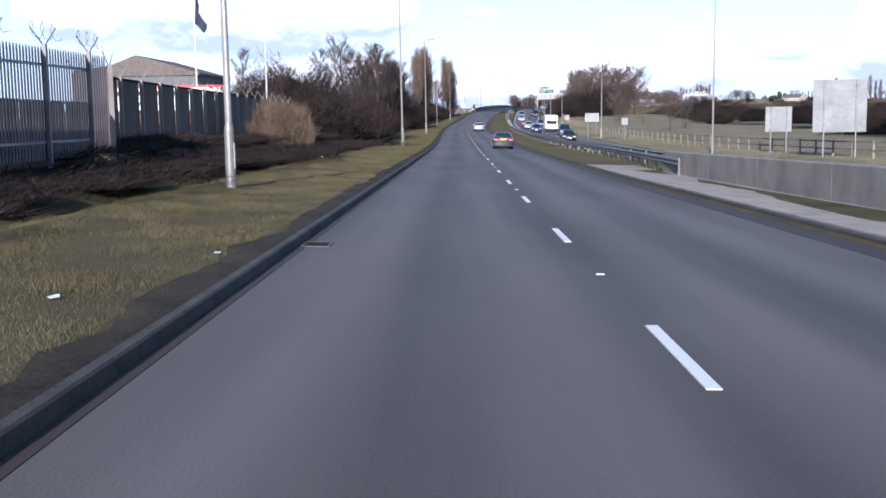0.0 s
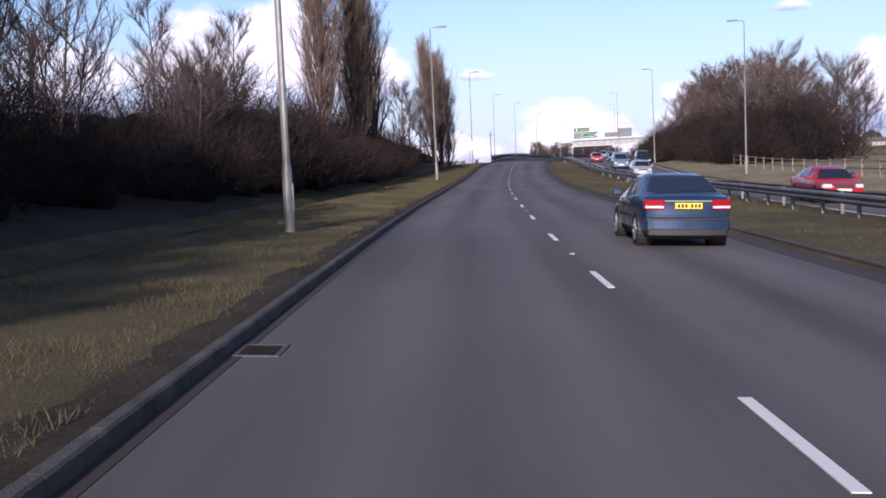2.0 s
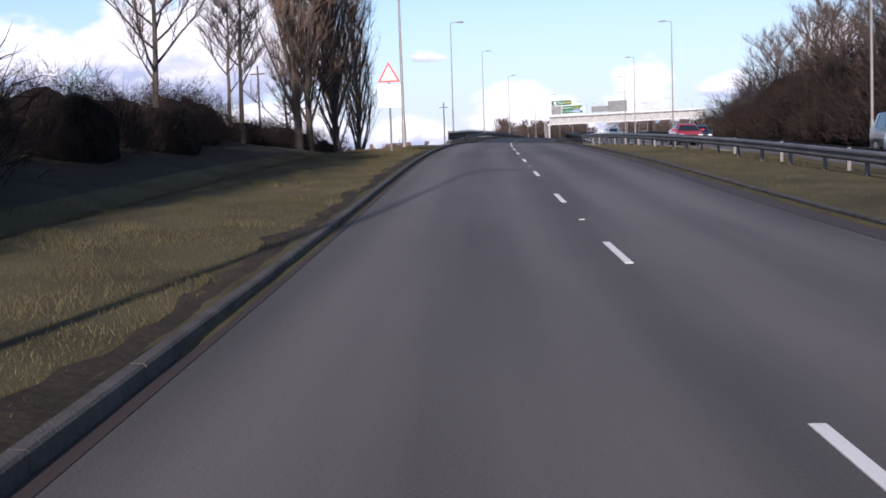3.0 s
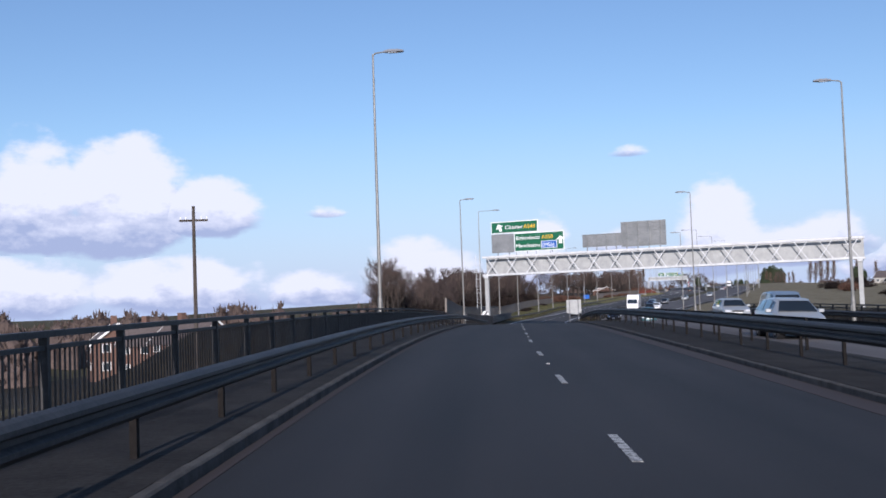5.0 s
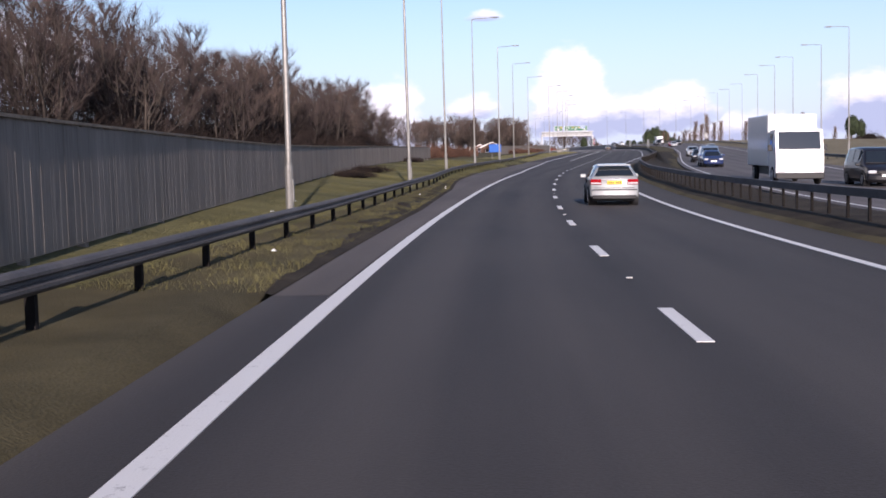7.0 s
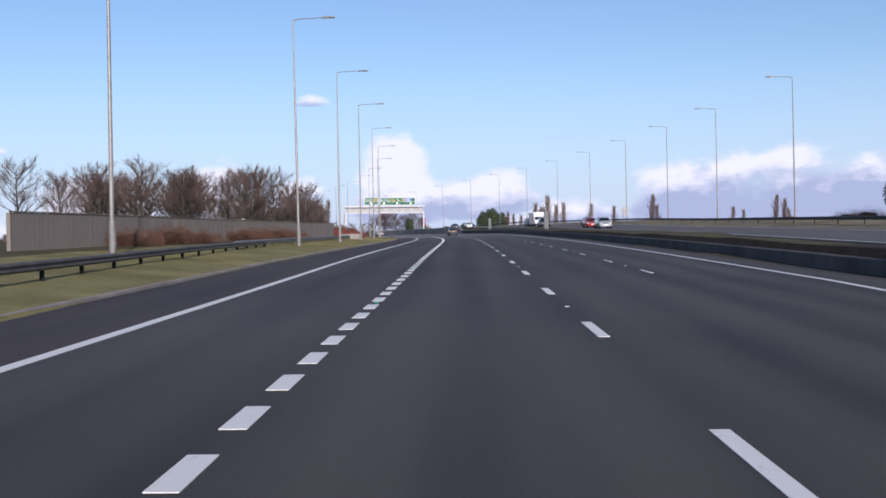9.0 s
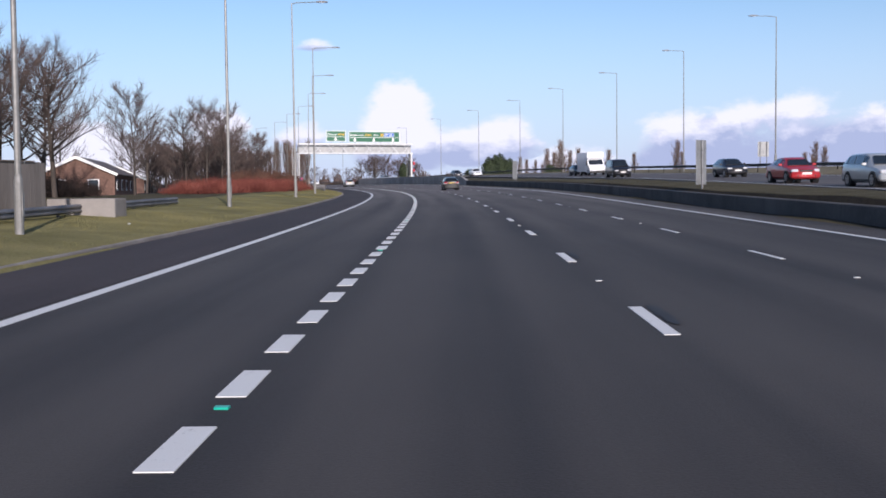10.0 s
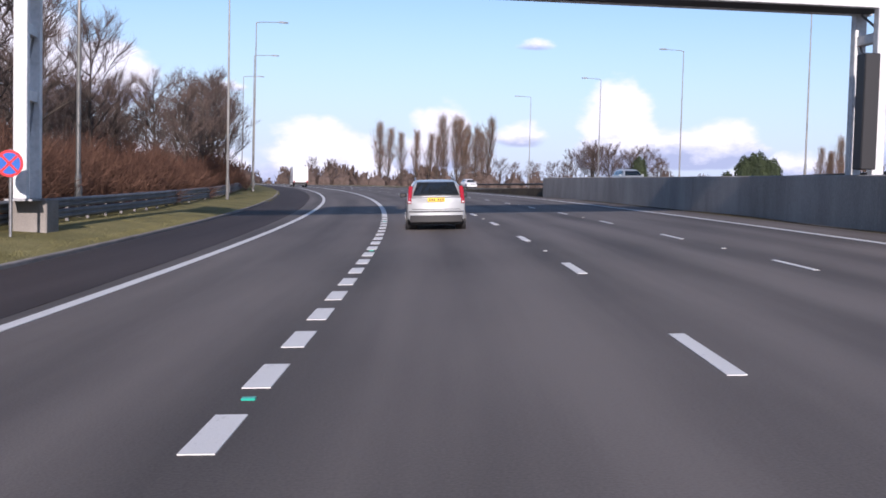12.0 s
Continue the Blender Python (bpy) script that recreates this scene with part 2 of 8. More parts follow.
wl.new(w_air.outputs["Result"], w_mix.inputs["A"])
wl.new(w_cc.outputs["Color"], w_mix.inputs["B"])
wl.new(w_mix.outputs["Result"], w_bg.inputs["Color"])
wl.new(w_bg.outputs["Background"], w_out.inputs["Surface"])

sun = new("sun", bpy.data.lights.new("sun", "SUN"))
sun.data.energy = 5.0
sun.data.angle = radians(0.6)
sun.data.color = (1.0, 0.885, 0.745)
_sd = Vector((math.sin(SUN_AZ) * math.cos(SUN_EL), math.cos(SUN_AZ) * math.cos(SUN_EL), -math.sin(SUN_EL)))
sun.rotation_mode = "QUATERNION"
sun.rotation_quaternion = _sd.to_track_quat("-Z", "Y")


# ---------------- the line of the road ----------------
# station (m), heading (degrees, left positive), height (m)
NODES = np.array([
    (-200.0, 0.00, 3.30),
    (-60.0, 0.00, 1.00),
    (0.0, 0.00, -0.00),
    (48.7, -0.10, -0.80),
    (96.3, 0.05, -1.44),
    (143.4, 0.29, -1.56),
    (190.2, -0.15, -1.52),
    (236.6, -1.67, -1.22),
    (254.9, -2.09, -1.09),
    (290.9, -3.19, -0.51),
    (326.1, -4.23, 0.68),
    (360.9, -5.33, 1.45),
    (395.4, -6.63, 1.89),
    (412.7, -7.38, 2.31),
    (455.3, -8.47, 2.98),
    (497.7, -10.51, 3.23),
    (540.3, -11.15, 2.85),
    (583.1, -13.63, 1.69),
    (627.0, -16.52, 1.51),
    (671.0, -19.74, 1.58),
    (688.4, -20.89, 1.76),
    (723.0, -23.28, 2.21),
    (757.6, -24.55, 2.54),
    (792.7, -25.00, 3.04),
    (829.1, -24.96, 3.71),
    (847.9, -24.85, 4.10),
    (895.7, -24.61, 4.88),
    (943.7, -23.20, 5.55),
    (991.3, -20.55, 6.21),
    (1039.1, -17.31, 6.71),
    (1086.9, -13.25, 7.30),
    (1135.0, -9.00, 7.80),
    (1250.0, 1.00, 8.80),
    (1400.0, 10.00, 9.20),
    (1600.0, 16.00, 9.00),
    (1800.0, 18.00, 8.50),
])


def hermite(x, xs, ys):
    m = np.gradient(ys, xs)
    i = np.clip(np.searchsorted(xs, x, side="right") - 1, 0, len(xs) - 2)
    h = xs[i + 1] - xs[i]
    u = (x - xs[i]) / h
    return ((2 * u**3 - 3 * u**2 + 1) * ys[i] + (u**3 - 2 * u**2 + u) * h * m[i]
            + (-2 * u**3 + 3 * u**2) * ys[i + 1] + (u**3 - u**2) * h * m[i + 1])


LINE_S = np.arange(-200.0, 1801.0, 1.0)
LINE_TH = np.radians(hermite(LINE_S, NODES[:, 0], NODES[:, 1]))
LINE_Z = hermite(LINE_S, NODES[:, 0], NODES[:, 2])
LINE_X = np.concatenate([[0], np.cumsum(-(np.sin(LINE_TH[1:]) + np.sin(LINE_TH[:-1])) / 2)])
LINE_Y = np.concatenate([[0], np.cumsum((np.cos(LINE_TH[1:]) + np.cos(LINE_TH[:-1])) / 2)])
LINE_X -= np.interp(0, LINE_S, LINE_X)
LINE_Y -= np.interp(0, LINE_S, LINE_Y)


L_TH, L_X, L_Y, L_Z = LINE_TH.tolist(), LINE_X.tolist(), LINE_Y.tolist(), LINE_Z.tolist()


def spot(s):
    i = min(max(int(s + 200), 0), 1999)
    return i, s + 200 - i


def level(s):
    i, u = spot(s)
    return L_Z[i] + (L_Z[i + 1] - L_Z[i]) * u


def bank(s):
    """Crossfall of the road in degrees, right side down."""
    return ramp(s, (-20, 0.0), (40, 2.3), (143, 2.9), (190, 2.6), (236, 1.8), (320, 1.9), (412, 2.3), (455, 2.6), (498, 2.0), (540, 0.6), (583, 0.3), (627, 1.0), (671, 0.9), (848, 0.5), (896, 0.0), (944, -0.5), (991, -1.4), (1039, -1.9), (1087, -2.3), (1160, -2.0), (1300, 0.0))


def lean(s, off):
    """What the crossfall adds to the height at an offset; it dies out in the land beside the road."""
    k = min(1.0, max(0.0, (95 - abs(off)) / 65))
    return -math.tan(math.radians(bank(s))) * off * k


def at(s, off=0.0, h=0.0):
    """The place at station s, off metres to the right of the driving line, h metres over the road."""
    i, u = spot(s)
    th = L_TH[i] + (L_TH[i + 1] - L_TH[i]) * u
    return Vector((L_X[i] + (L_X[i + 1] - L_X[i]) * u + math.cos(th) * off,
                   L_Y[i] + (L_Y[i + 1] - L_Y[i]) * u + math.sin(th) * off,
                   L_Z[i] + (L_Z[i + 1] - L_Z[i]) * u + h + lean(s, off)))


def stand(s, off=0.0, h=0.0, turn=0.0, tilt=True):
    """A pose at that place; local +y runs along the road, +x to its right."""
    th = math.degrees(L_TH[spot(s)[0]])
    g = math.degrees(math.atan((level(s + 3) - level(s - 3)) / 6)) if tilt else 0
    p = at(s, off, h)
    return pose(p.x, p.y, p.z, 0, 0, th) @ pose(0, 0, 0, g, bank(s) if tilt else 0, 0) @ pose(0, 0, 0, 0, 0, turn)


def ramp(s, *pairs):
    """Straight lines between (station, value) pairs, level beyond the ends."""
    if s <= pairs[0][0]:
        return pairs[0][1]
    for (a, va), (b, vb) in zip(pairs, pairs[1:]):
        if s < b:
            return va + (vb - va) * (s - a) / (b - a)
    return pairs[-1][1]


def edge_left(s):     # tarmac edges of the carriageway and of the one opposite
    return ramp(s, (100, -1.88), (150, -2.04), (250, -2.02), (384, -1.95), (545, -1.95), (600, -2.4), (640, -2.68), (664, -2.8), (684, -3.45), (700, -4.7), (731, -5.9), (760, -6.8), (800, -8.05), (1100, -8.3), (1160, -9.0))


def edge_right(s):
    return ramp(s, (545, 6.2), (600, 6.6), (640, 7.2), (740, 7.3), (830, 11.0), (1160, 11.0), (1400, 11.0))


def opp_left(s):
    return ramp(s, (60, 11.9), (340, 11.9), (400, 9.6), (560, 9.6), (640, 10.5), (720, 12.0), (830, 15.5), (1000, 18.0), (1400, 19.0))


def opp_right(s):
    return ramp(s, (60, 19.3), (340, 19.3), (400, 17.2), (560, 17.5), (640, 21.0), (720, 26.0), (830, 30.5), (1000, 33.0), (1400, 34.0))


def opp_h(s):
    return ramp(s, (640, 0.0), (840, 0.6), (1000, 0.8), (1110, 1.1), (1165, 0.8), (1230, 0.1), (1500, 0.1))


PROFILES = [  # (lateral offset, height over the road) for the stretches before, on and after the bridge
    [(-900, -2), (-300, 0), (-80, 1.2), (-20, 1.1), (-12, 0.9), (-8, 0.3), (-6.8, -0.05), (-5.8, 0.17), (-4, 0.15), (-2.1, 0.11),
     (6.3, 0.1), (9, 0.16), (11.8, 0.1), (19.5, 0.1), (22, 0.5), (30, 0.7), (150, 0.5), (900, -2)],
    [(-900, -9), (-150, -8), (-14, -7.5), (-8, -5.0), (-5.0, -1.2), (-4.6, -0.25), (-2.1, -0.25),
     (6.3, -0.25), (9, -0.25), (17.4, -0.1), (19.4, -0.2), (20.5, -1.5), (27, -7), (150, -8), (900, -9)],
    [(-900, -8), (-110, -8), (-70, -7.5), (-42, -6.6), (-31, 0.4), (-25, 1.3), (-14, 0.95), (-9, 0.5), (-6, 0.16), (-4.6, 0.05), (-3.0, 0.06), (-2.0, 0.05),
     (7.2, 0.05), (8.2, 0.2), (10, 0.15), (22, 0.2), (27, 0.6), (50, 1.2), (150, 2.0), (900, 2)],
    [(-900, -3), (-150, 0.0), (-30, 0.9), (-16, 0.6), (-12, 0.36), (-9.5, 0.16), (-8.3, 0.07), (-8.1, 0.06),
     (11.3, 0.0), (11.85, 0.0), (11.95, 0.7), (15, 0.7), (32, 1.0), (36, 1.3), (60, 1.5), (150, 1.5), (900, 1)],
    [(-900, -3), (-150, 0.0), (-30, 0.9), (-16, 0.6), (-12, 0.36), (-9.5, 0.16), (-8.3, 0.07), (-8.1, 0.06),
     (11.3, 0.0), (15, 0.0), (32, 0.1), (36, 0.3), (60, 0.5), (150, 0.8), (900, 1)],
]


def ground_h(s, off):
    """Height of the ground over the road's level."""
    hs = [ramp(off, *q) for q in PROFILES]
    def k(a, b):
        u = min(1.0, max(0.0, (s - a) / (b - a)))
        return u * u * (3 - 2 * u)
    h = hs[0]
    h += (hs[1] - h) * k(325, 395)
    h += (hs[2] - h) * k(538, 562)
    h += (hs[3] - h) * k(730, 830)
    h += (hs[4] - h) * k(1160, 1225)
    if edge_left(s) - 0.10 < off < edge_right(s) + 0.05:
        h = min(h, -0.15)
    if opp_left(s) - 0.05 < off < opp_right(s) + 0.05:
        h = min(h, opp_h(s) - 0.15)
    if abs(off) > 60:   # far land keeps its own level
        kk = min(1.0, (abs(off) - 60) / 300)
        h += (1.0 - level(s)) * kk
    return h


# ---------------- materials ----------------
def principled(name):
    m = bpy.data.materials.new(name)
    m.use_nodes = True
    b = m.node_tree.nodes["Principled BSDF"]
    return m, m.node_tree.nodes, m.node_tree.links, b


def surface(name, c1, c2, scale=3.0, rough=0.7, bump=0.3, metal=0.0, fine=None, spread=(0.35, 0.65), random_tone=0.0,
            stretch=(1, 1, 1), dist=0.01, coat=0.0, coord="Object", rough2=None):
    """Two tones mixed by a coarse and a fine noise, with a fine bump."""
    m, n, l, b = principled(name)
    tc = n.new("ShaderNodeTexCoord")
    mp = n.new("ShaderNodeMapping")
    mp.inputs["Scale"].default_value = stretch
    l.new(tc.outputs[coord], mp.inputs["Vector"])
    big = n.new("ShaderNodeTexNoise")
    big.inputs["Scale"].default_value = scale
    big.inputs["Detail"].default_value = 6
    big.inputs["Roughness"].default_value = 0.62
    l.new(mp.outputs["Vector"], big.inputs["Vector"])
    small = n.new("ShaderNodeTexNoise")
    small.inputs["Scale"].default_value = fine or scale * 14
    small.inputs["Detail"].default_value = 3
    l.new(mp.outputs["Vector"], small.inputs["Vector"])
    add = n.new("ShaderNodeMath")
    add.operation = "MULTIPLY_ADD"
    add.inputs[1].default_value = 0.35
    l.new(small.outputs["Fac"], add.inputs[0])
    sub = n.new("ShaderNodeMath")
    sub.operation = "MULTIPLY"
    sub.inputs[1].default_value = 0.65
    l.new(big.outputs["Fac"], sub.inputs[0])
    l.new(sub.outputs[0], add.inputs[2])
    rp = n.new("ShaderNodeValToRGB")
    rp.color_ramp.elements[0].position, rp.color_ramp.elements[1].position = spread
    rp.color_ramp.elements[0].color = (*c1, 1)
    rp.color_ramp.elements[1].color = (*c2, 1)
    l.new(add.outputs[0], rp.inputs["Fac"])
    colour = rp.outputs["Color"]
    if random_tone:
        oi = n.new("ShaderNodeObjectInfo")
        hs = n.new("ShaderNodeHueSaturation")
        mr = n.new("ShaderNodeMapRange")
        mr.inputs["To Min"].default_value, mr.inputs["To Max"].default_value = 1 - random_tone, 1 + random_tone
        l.new(oi.outputs["Random"], mr.inputs["Value"])
        l.new(mr.outputs["Result"], hs.inputs["Value"])
        l.new(colour, hs.inputs["Color"])
        colour = hs.outputs["Color"]
    l.new(colour, b.inputs["Base Color"])
    b.inputs["Roughness"].default_value = rough
    if rough2 is not None:
        rr = n.new("ShaderNodeMapRange")
        rr.inputs["To Min"].default_value, rr.inputs["To Max"].default_value = rough, rough2
        l.new(big.outputs["Fac"], rr.inputs["Value"])
        l.new(rr.outputs["Result"], b.inputs["Roughness"])
    b.inputs["Metallic"].default_value = metal
    b.inputs["Specular IOR Level"].default_value = 0.15 if rough >= 0.84 else 0.5
    b.inputs["Coat Weight"].default_value = coat
    b.inputs["Coat Roughness"].default_value = 0.08
    if bump:
        bp = n.new("ShaderNodeBump")
        bp.inputs["Strength"].default_value = bump
        bp.inputs["Distance"].default_value = dist
        l.new(small.outputs["Fac"], bp.inputs["Height"])
        l.new(bp.outputs["Normal"], b.inputs["Normal"])
    return m


def asphalt(name, c1, c2, tracks, worn=None):
    """Rolled asphalt: aggregate grain, patches, and worn wheel tracks along the lanes (UV: across, along, in metres)."""
    m, n, l, b = principled(name)
    uv = n.new("ShaderNodeUVMap")
    uv.uv_map = "lane"
    def noise_of(sx, sy, scale, detail=4):
        mp = n.new("ShaderNodeMapping")
        mp.inputs["Scale"].default_value = (sx, sy, 1)
        l.new(uv.outputs["UV"], mp.inputs["Vector"])
        t = n.new("ShaderNodeTexNoise")
        t.inputs["Scale"].default_value = scale
        t.inputs["Detail"].default_value = detail
        l.new(mp.outputs["Vector"], t.inputs["Vector"])
        return t.outputs["Fac"]
    grain = noise_of(1, 1, 42, 3)
    patch = noise_of(1, 0.22, 0.42, 6)
    streak = noise_of(1.2, 0.035, 1.0, 5)
    sep = n.new("ShaderNodeSeparateXYZ")
    l.new(uv.outputs["UV"], sep.inputs["Vector"])
    w = n.new("ShaderNodeMath")          # pale wheel tracks either side of each lane's middle
    w.operation = "MULTIPLY_ADD"
    w.inputs[1].default_value = 2 * math.pi / 1.825
    w.inputs[2].default_value = -math.pi / 2
    l.new(sep.outputs["X"], w.inputs[0])
    c = n.new("ShaderNodeMath")
    c.operation = "SINE"
    l.new(w.outputs[0], c.inputs[0])
    def madd(a, k, c_):
        q = n.new("ShaderNodeMath")
        q.operation = "MULTIPLY_ADD"
        q.inputs[1].default_value = k
        l.new(a, q.inputs[0])
        if isinstance(c_, float):
            q.inputs[2].default_value = c_
        else:
            l.new(c_, q.inputs[2])
        return q.outputs[0]
    v = madd(c.outputs[0], tracks, 0.0)
    v = madd(streak, 0.62, v)
    v = madd(patch, 0.60, v)
    v = madd(grain, 0.40, v)
    rp = n.new("ShaderNodeValToRGB")
    rp.color_ramp.elements[0].position, rp.color_ramp.elements[1].position = 0.54, 1.06
    rp.color_ramp.elements[0].color, rp.color_ramp.elements[1].color = (*c1, 1), (*c2, 1)
    l.new(v, rp.inputs["Fac"])
    colour = rp.outputs["Color"]
    if worn:                                 # (from, to, gain): the colour brightens by the gain further along
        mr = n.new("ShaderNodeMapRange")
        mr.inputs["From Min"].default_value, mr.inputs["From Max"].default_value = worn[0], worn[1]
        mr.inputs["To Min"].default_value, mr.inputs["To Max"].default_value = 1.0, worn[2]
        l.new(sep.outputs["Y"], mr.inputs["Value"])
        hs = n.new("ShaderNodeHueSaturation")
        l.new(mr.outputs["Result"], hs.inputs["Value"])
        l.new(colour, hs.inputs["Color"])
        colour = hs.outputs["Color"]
    l.new(colour, b.inputs["Base Color"])
    b.inputs["Roughness"].default_value = 0.78
    b.inputs["Specular IOR Level"].default_value = 0.35
    bp = n.new("ShaderNodeBump")
    bp.inputs["Strength"].default_value = 0.35
    bp.inputs["Distance"].default_value = 0.006
    l.new(grain, bp.inputs["Height"])
    l.new(bp.outputs["Normal"], b.inputs["Normal"])
    return m


def plain(name, c, rough=0.5, metal=0.0, emit=0.0, coat=0.0, spec=0.5):
    m, n, l, b = principled(name)
    b.inputs["Base Color"].default_value = (*c, 1)
    b.inputs["Roughness"].default_value = rough
    b.inputs["Metallic"].default_value = metal
    b.inputs["Coat Weight"].default_value = coat
    b.inputs["Coat Roughness"].default_value = 0.06
    b.inputs["Specular IOR Level"].default_value = spec
    if emit:
        b.inputs["Emission Color"].default_value = (*c, 1)
        b.inputs["Emission Strength"].default_value = emit
    return m


M_ROAD = asphalt("asphalt", (0.0504, 0.04536, 0.04392), (0.1188, 0.108, 0.1037), 0.10)
# the cloud shadow over the bridge is painted into this asphalt
M_ROAD_CLOUDED = asphalt("cloud_shaded_asphalt", (0.00984, 0.009225, 0.01015), (0.02706, 0.02521, 0.02644), 0.06)
# base colour rises to 2.55 times between stations 918 and 1015
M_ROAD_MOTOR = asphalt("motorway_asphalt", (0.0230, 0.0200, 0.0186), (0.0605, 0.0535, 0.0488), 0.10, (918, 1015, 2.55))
M_SHOULDER = asphalt("old_asphalt", (0.0205, 0.0142, 0.0132), (0.0520, 0.0385, 0.0350), 0.0)
M_DUSTY = asphalt("dusty_old_asphalt", (0.0480, 0.0400, 0.0355), (0.1120, 0.0960, 0.0850), 0.0)
M_PAINT = surface("road_paint", (0.24, 0.24, 0.24), (0.64, 0.64, 0.624), 9, 0.6, 0.2, spread=(0.26, 0.42), fine=60)
M_WORN = surface("worn_road_paint", (0.045, 0.045, 0.045), (0.465, 0.465, 0.45), 7, 0.65, 0.2, spread=(0.44, 0.54), fine=40)
M_KERB = surface("kerb_concrete", (0.03375, 0.03225, 0.03225), (0.09375, 0.09, 0.08625), 2.2, 0.85, 0.5, fine=50, random_tone=0.15)
M_CONC = surface("concrete", (0.164, 0.1501, 0.1378), (0.287, 0.2665, 0.246), 0.7, 0.85, 0.4, fine=30)
# stained; the dark tone also stands for the low barrier's unlit face
M_CONC_D = surface("stained_shaded_concrete", (0.056, 0.0536, 0.0544), (0.124, 0.1184, 0.1168), 0.5, 0.85, 0.4, fine=26, stretch=(1, 1, 0.4))
# made paler than the low barrier for the sun on its face
M_CONC_B = surface("barrier_concrete", (0.230, 0.222, 0.212), (0.400, 0.385, 0.370), 0.5, 0.85, 0.4, fine=26, stretch=(1, 1, 0.4))
M_DARKCONC = surface("dark_concrete", (0.062, 0.056, 0.055), (0.118, 0.107, 0.103), 0.35, 0.9, 0.3, fine=7, stretch=(1, 1, 0.8))
# grimy concrete, its colour taken further down to stand for cloud shade
M_DIRTY_SHADED = surface("grimy_shaded_concrete", (0.0102, 0.00935, 0.00935), (0.03825, 0.0357, 0.034), 0.9, 0.9, 0.4, fine=18)
M_SLAB = surface("paving_concrete", (0.224, 0.2, 0.176), (0.368, 0.336, 0.296), 1.1, 0.9, 0.4, fine=25)
M_GRASS = surface("winter_grass", (0.0397, 0.0346, 0.0173), (0.0994, 0.0847, 0.0449), 0.5, 0.95, 0.3, fine=34, dist=0.04, spread=(0.34, 0.62))
M_BLADE = surface("grass_blades", (0.0486, 0.0437, 0.0214), (0.126, 0.109, 0.0583), 0.4, 0.9, 0.0, fine=3)
M_MOWN = surface("mown_dry_grass", (0.1133, 0.1054, 0.04083), (0.2431, 0.2171, 0.09287), 0.35, 0.95, 0.7, fine=11, dist=0.05, spread=(0.34, 0.62))
M_BANK = surface("rough_bank_grass", (0.050, 0.050, 0.019), (0.150, 0.138, 0.060), 0.22, 0.95, 0.7, fine=7, dist=0.06, spread=(0.36, 0.60))
M_DRY = surface("dry_pale_grass", (0.115, 0.098, 0.060), (0.235, 0.205, 0.135), 0.25, 0.95, 0.5, fine=9, dist=0.05, spread=(0.34, 0.62))
M_SOIL = surface("leaf_litter", (0.0136, 0.01105, 0.0085), (0.051, 0.0408, 0.0272), 0.8, 0.95, 0.25, fine=14, dist=0.03)
M_GALV = surface("galvanised_steel", (0.17, 0.175, 0.185), (0.34, 0.345, 0.35), 1.6, 0.45, 0.1, metal=0.75, fine=20, rough2=0.65)
M_RAIL = surface("weathered_rail_steel", (0.10, 0.10, 0.105), (0.24, 0.235, 0.235), 1.0, 0.5, 0.1, metal=0.6, fine=18, rough2=0.75)
M_OLDRAIL = surface("dull_rail_steel", (0.055, 0.051, 0.052), (0.125, 0.118, 0.116), 1.0, 0.6, 0.1, metal=0.4, fine=18, rough2=0.8)
# rail and post steel, both darkened in colour for cloud shade on the bridge
M_DARKRAIL = surface("painted_parapet_steel", (0.018, 0.018, 0.020), (0.060, 0.057, 0.055), 1.3, 0.6, 0.15, metal=0.3, fine=18)
M_POSTSTEEL = surface("rusty_shaded_steel", (0.00588, 0.00504, 0.00504), (0.0189, 0.0168, 0.01596), 1.3, 0.88, 0.15, metal=0.0, fine=18)
M_POLE = surface("lamp_column_steel", (0.17, 0.17, 0.1615), (0.289, 0.2848, 0.272), 0.9, 0.5, 0.05, metal=0.4, fine=9, random_tone=0.12)
M_LANTERN = plain("lantern_housing", (0.24, 0.25, 0.27), 0.35, 0.2)
M_WHITESTEEL = surface("white_gantry_paint", (0.4675, 0.4845, 0.493), (0.68, 0.6885, 0.697), 1.0, 0.45, 0.05, fine=8)
M_GREYPANEL = surface("grey_gantry_mesh", (0.289, 0.2975, 0.2975), (0.425, 0.4335, 0.425), 1.5, 0.6, 0.1, fine=30)
M_SIGNBACK = surface("sign_back_aluminium", (0.18, 0.189, 0.1935), (0.297, 0.306, 0.3105), 0.8, 0.45, 0.05, metal=0.35, fine=8)
M_SIGNGREEN = plain("sign_green", (0.005, 0.105, 0.048), 0.4)
M_SIGNBLUE = plain("sign_blue", (0.01, 0.10, 0.42), 0.4)
M_SIGNWHITE = plain("sign_white", (0.82, 0.83, 0.82), 0.4)
M_SIGNYELLOW = plain("sign_yellow", (0.85, 0.50, 0.02), 0.4)
M_SIGNRED = plain("sign_red", (0.62, 0.02, 0.03), 0.4)
M_SIGNBLACK = plain("sign_black", (0.015, 0.015, 0.017), 0.5)
M_BARK = surface("grey_bark", (0.034, 0.029, 0.026), (0.098, 0.082, 0.070), 3.0, 0.9, 0.6, fine=24, stretch=(1, 1, 0.25), random_tone=0.2)
M_TWIG = surface("bare_twigs", (0.062, 0.047, 0.043), (0.150, 0.112, 0.096), 0.8, 0.85, 0.0, fine=6, random_tone=0.22)
M_WOODTWIG = surface("dark_woodland_twigs", (0.036, 0.028, 0.028), (0.088, 0.067, 0.062), 0.8, 0.85, 0.0, fine=6, random_tone=0.22)
M_POPLAR = surface("poplar_twigs", (0.105, 0.068, 0.052), (0.24, 0.165, 0.12), 0.8, 0.85, 0.0, fine=6, random_tone=0.18)
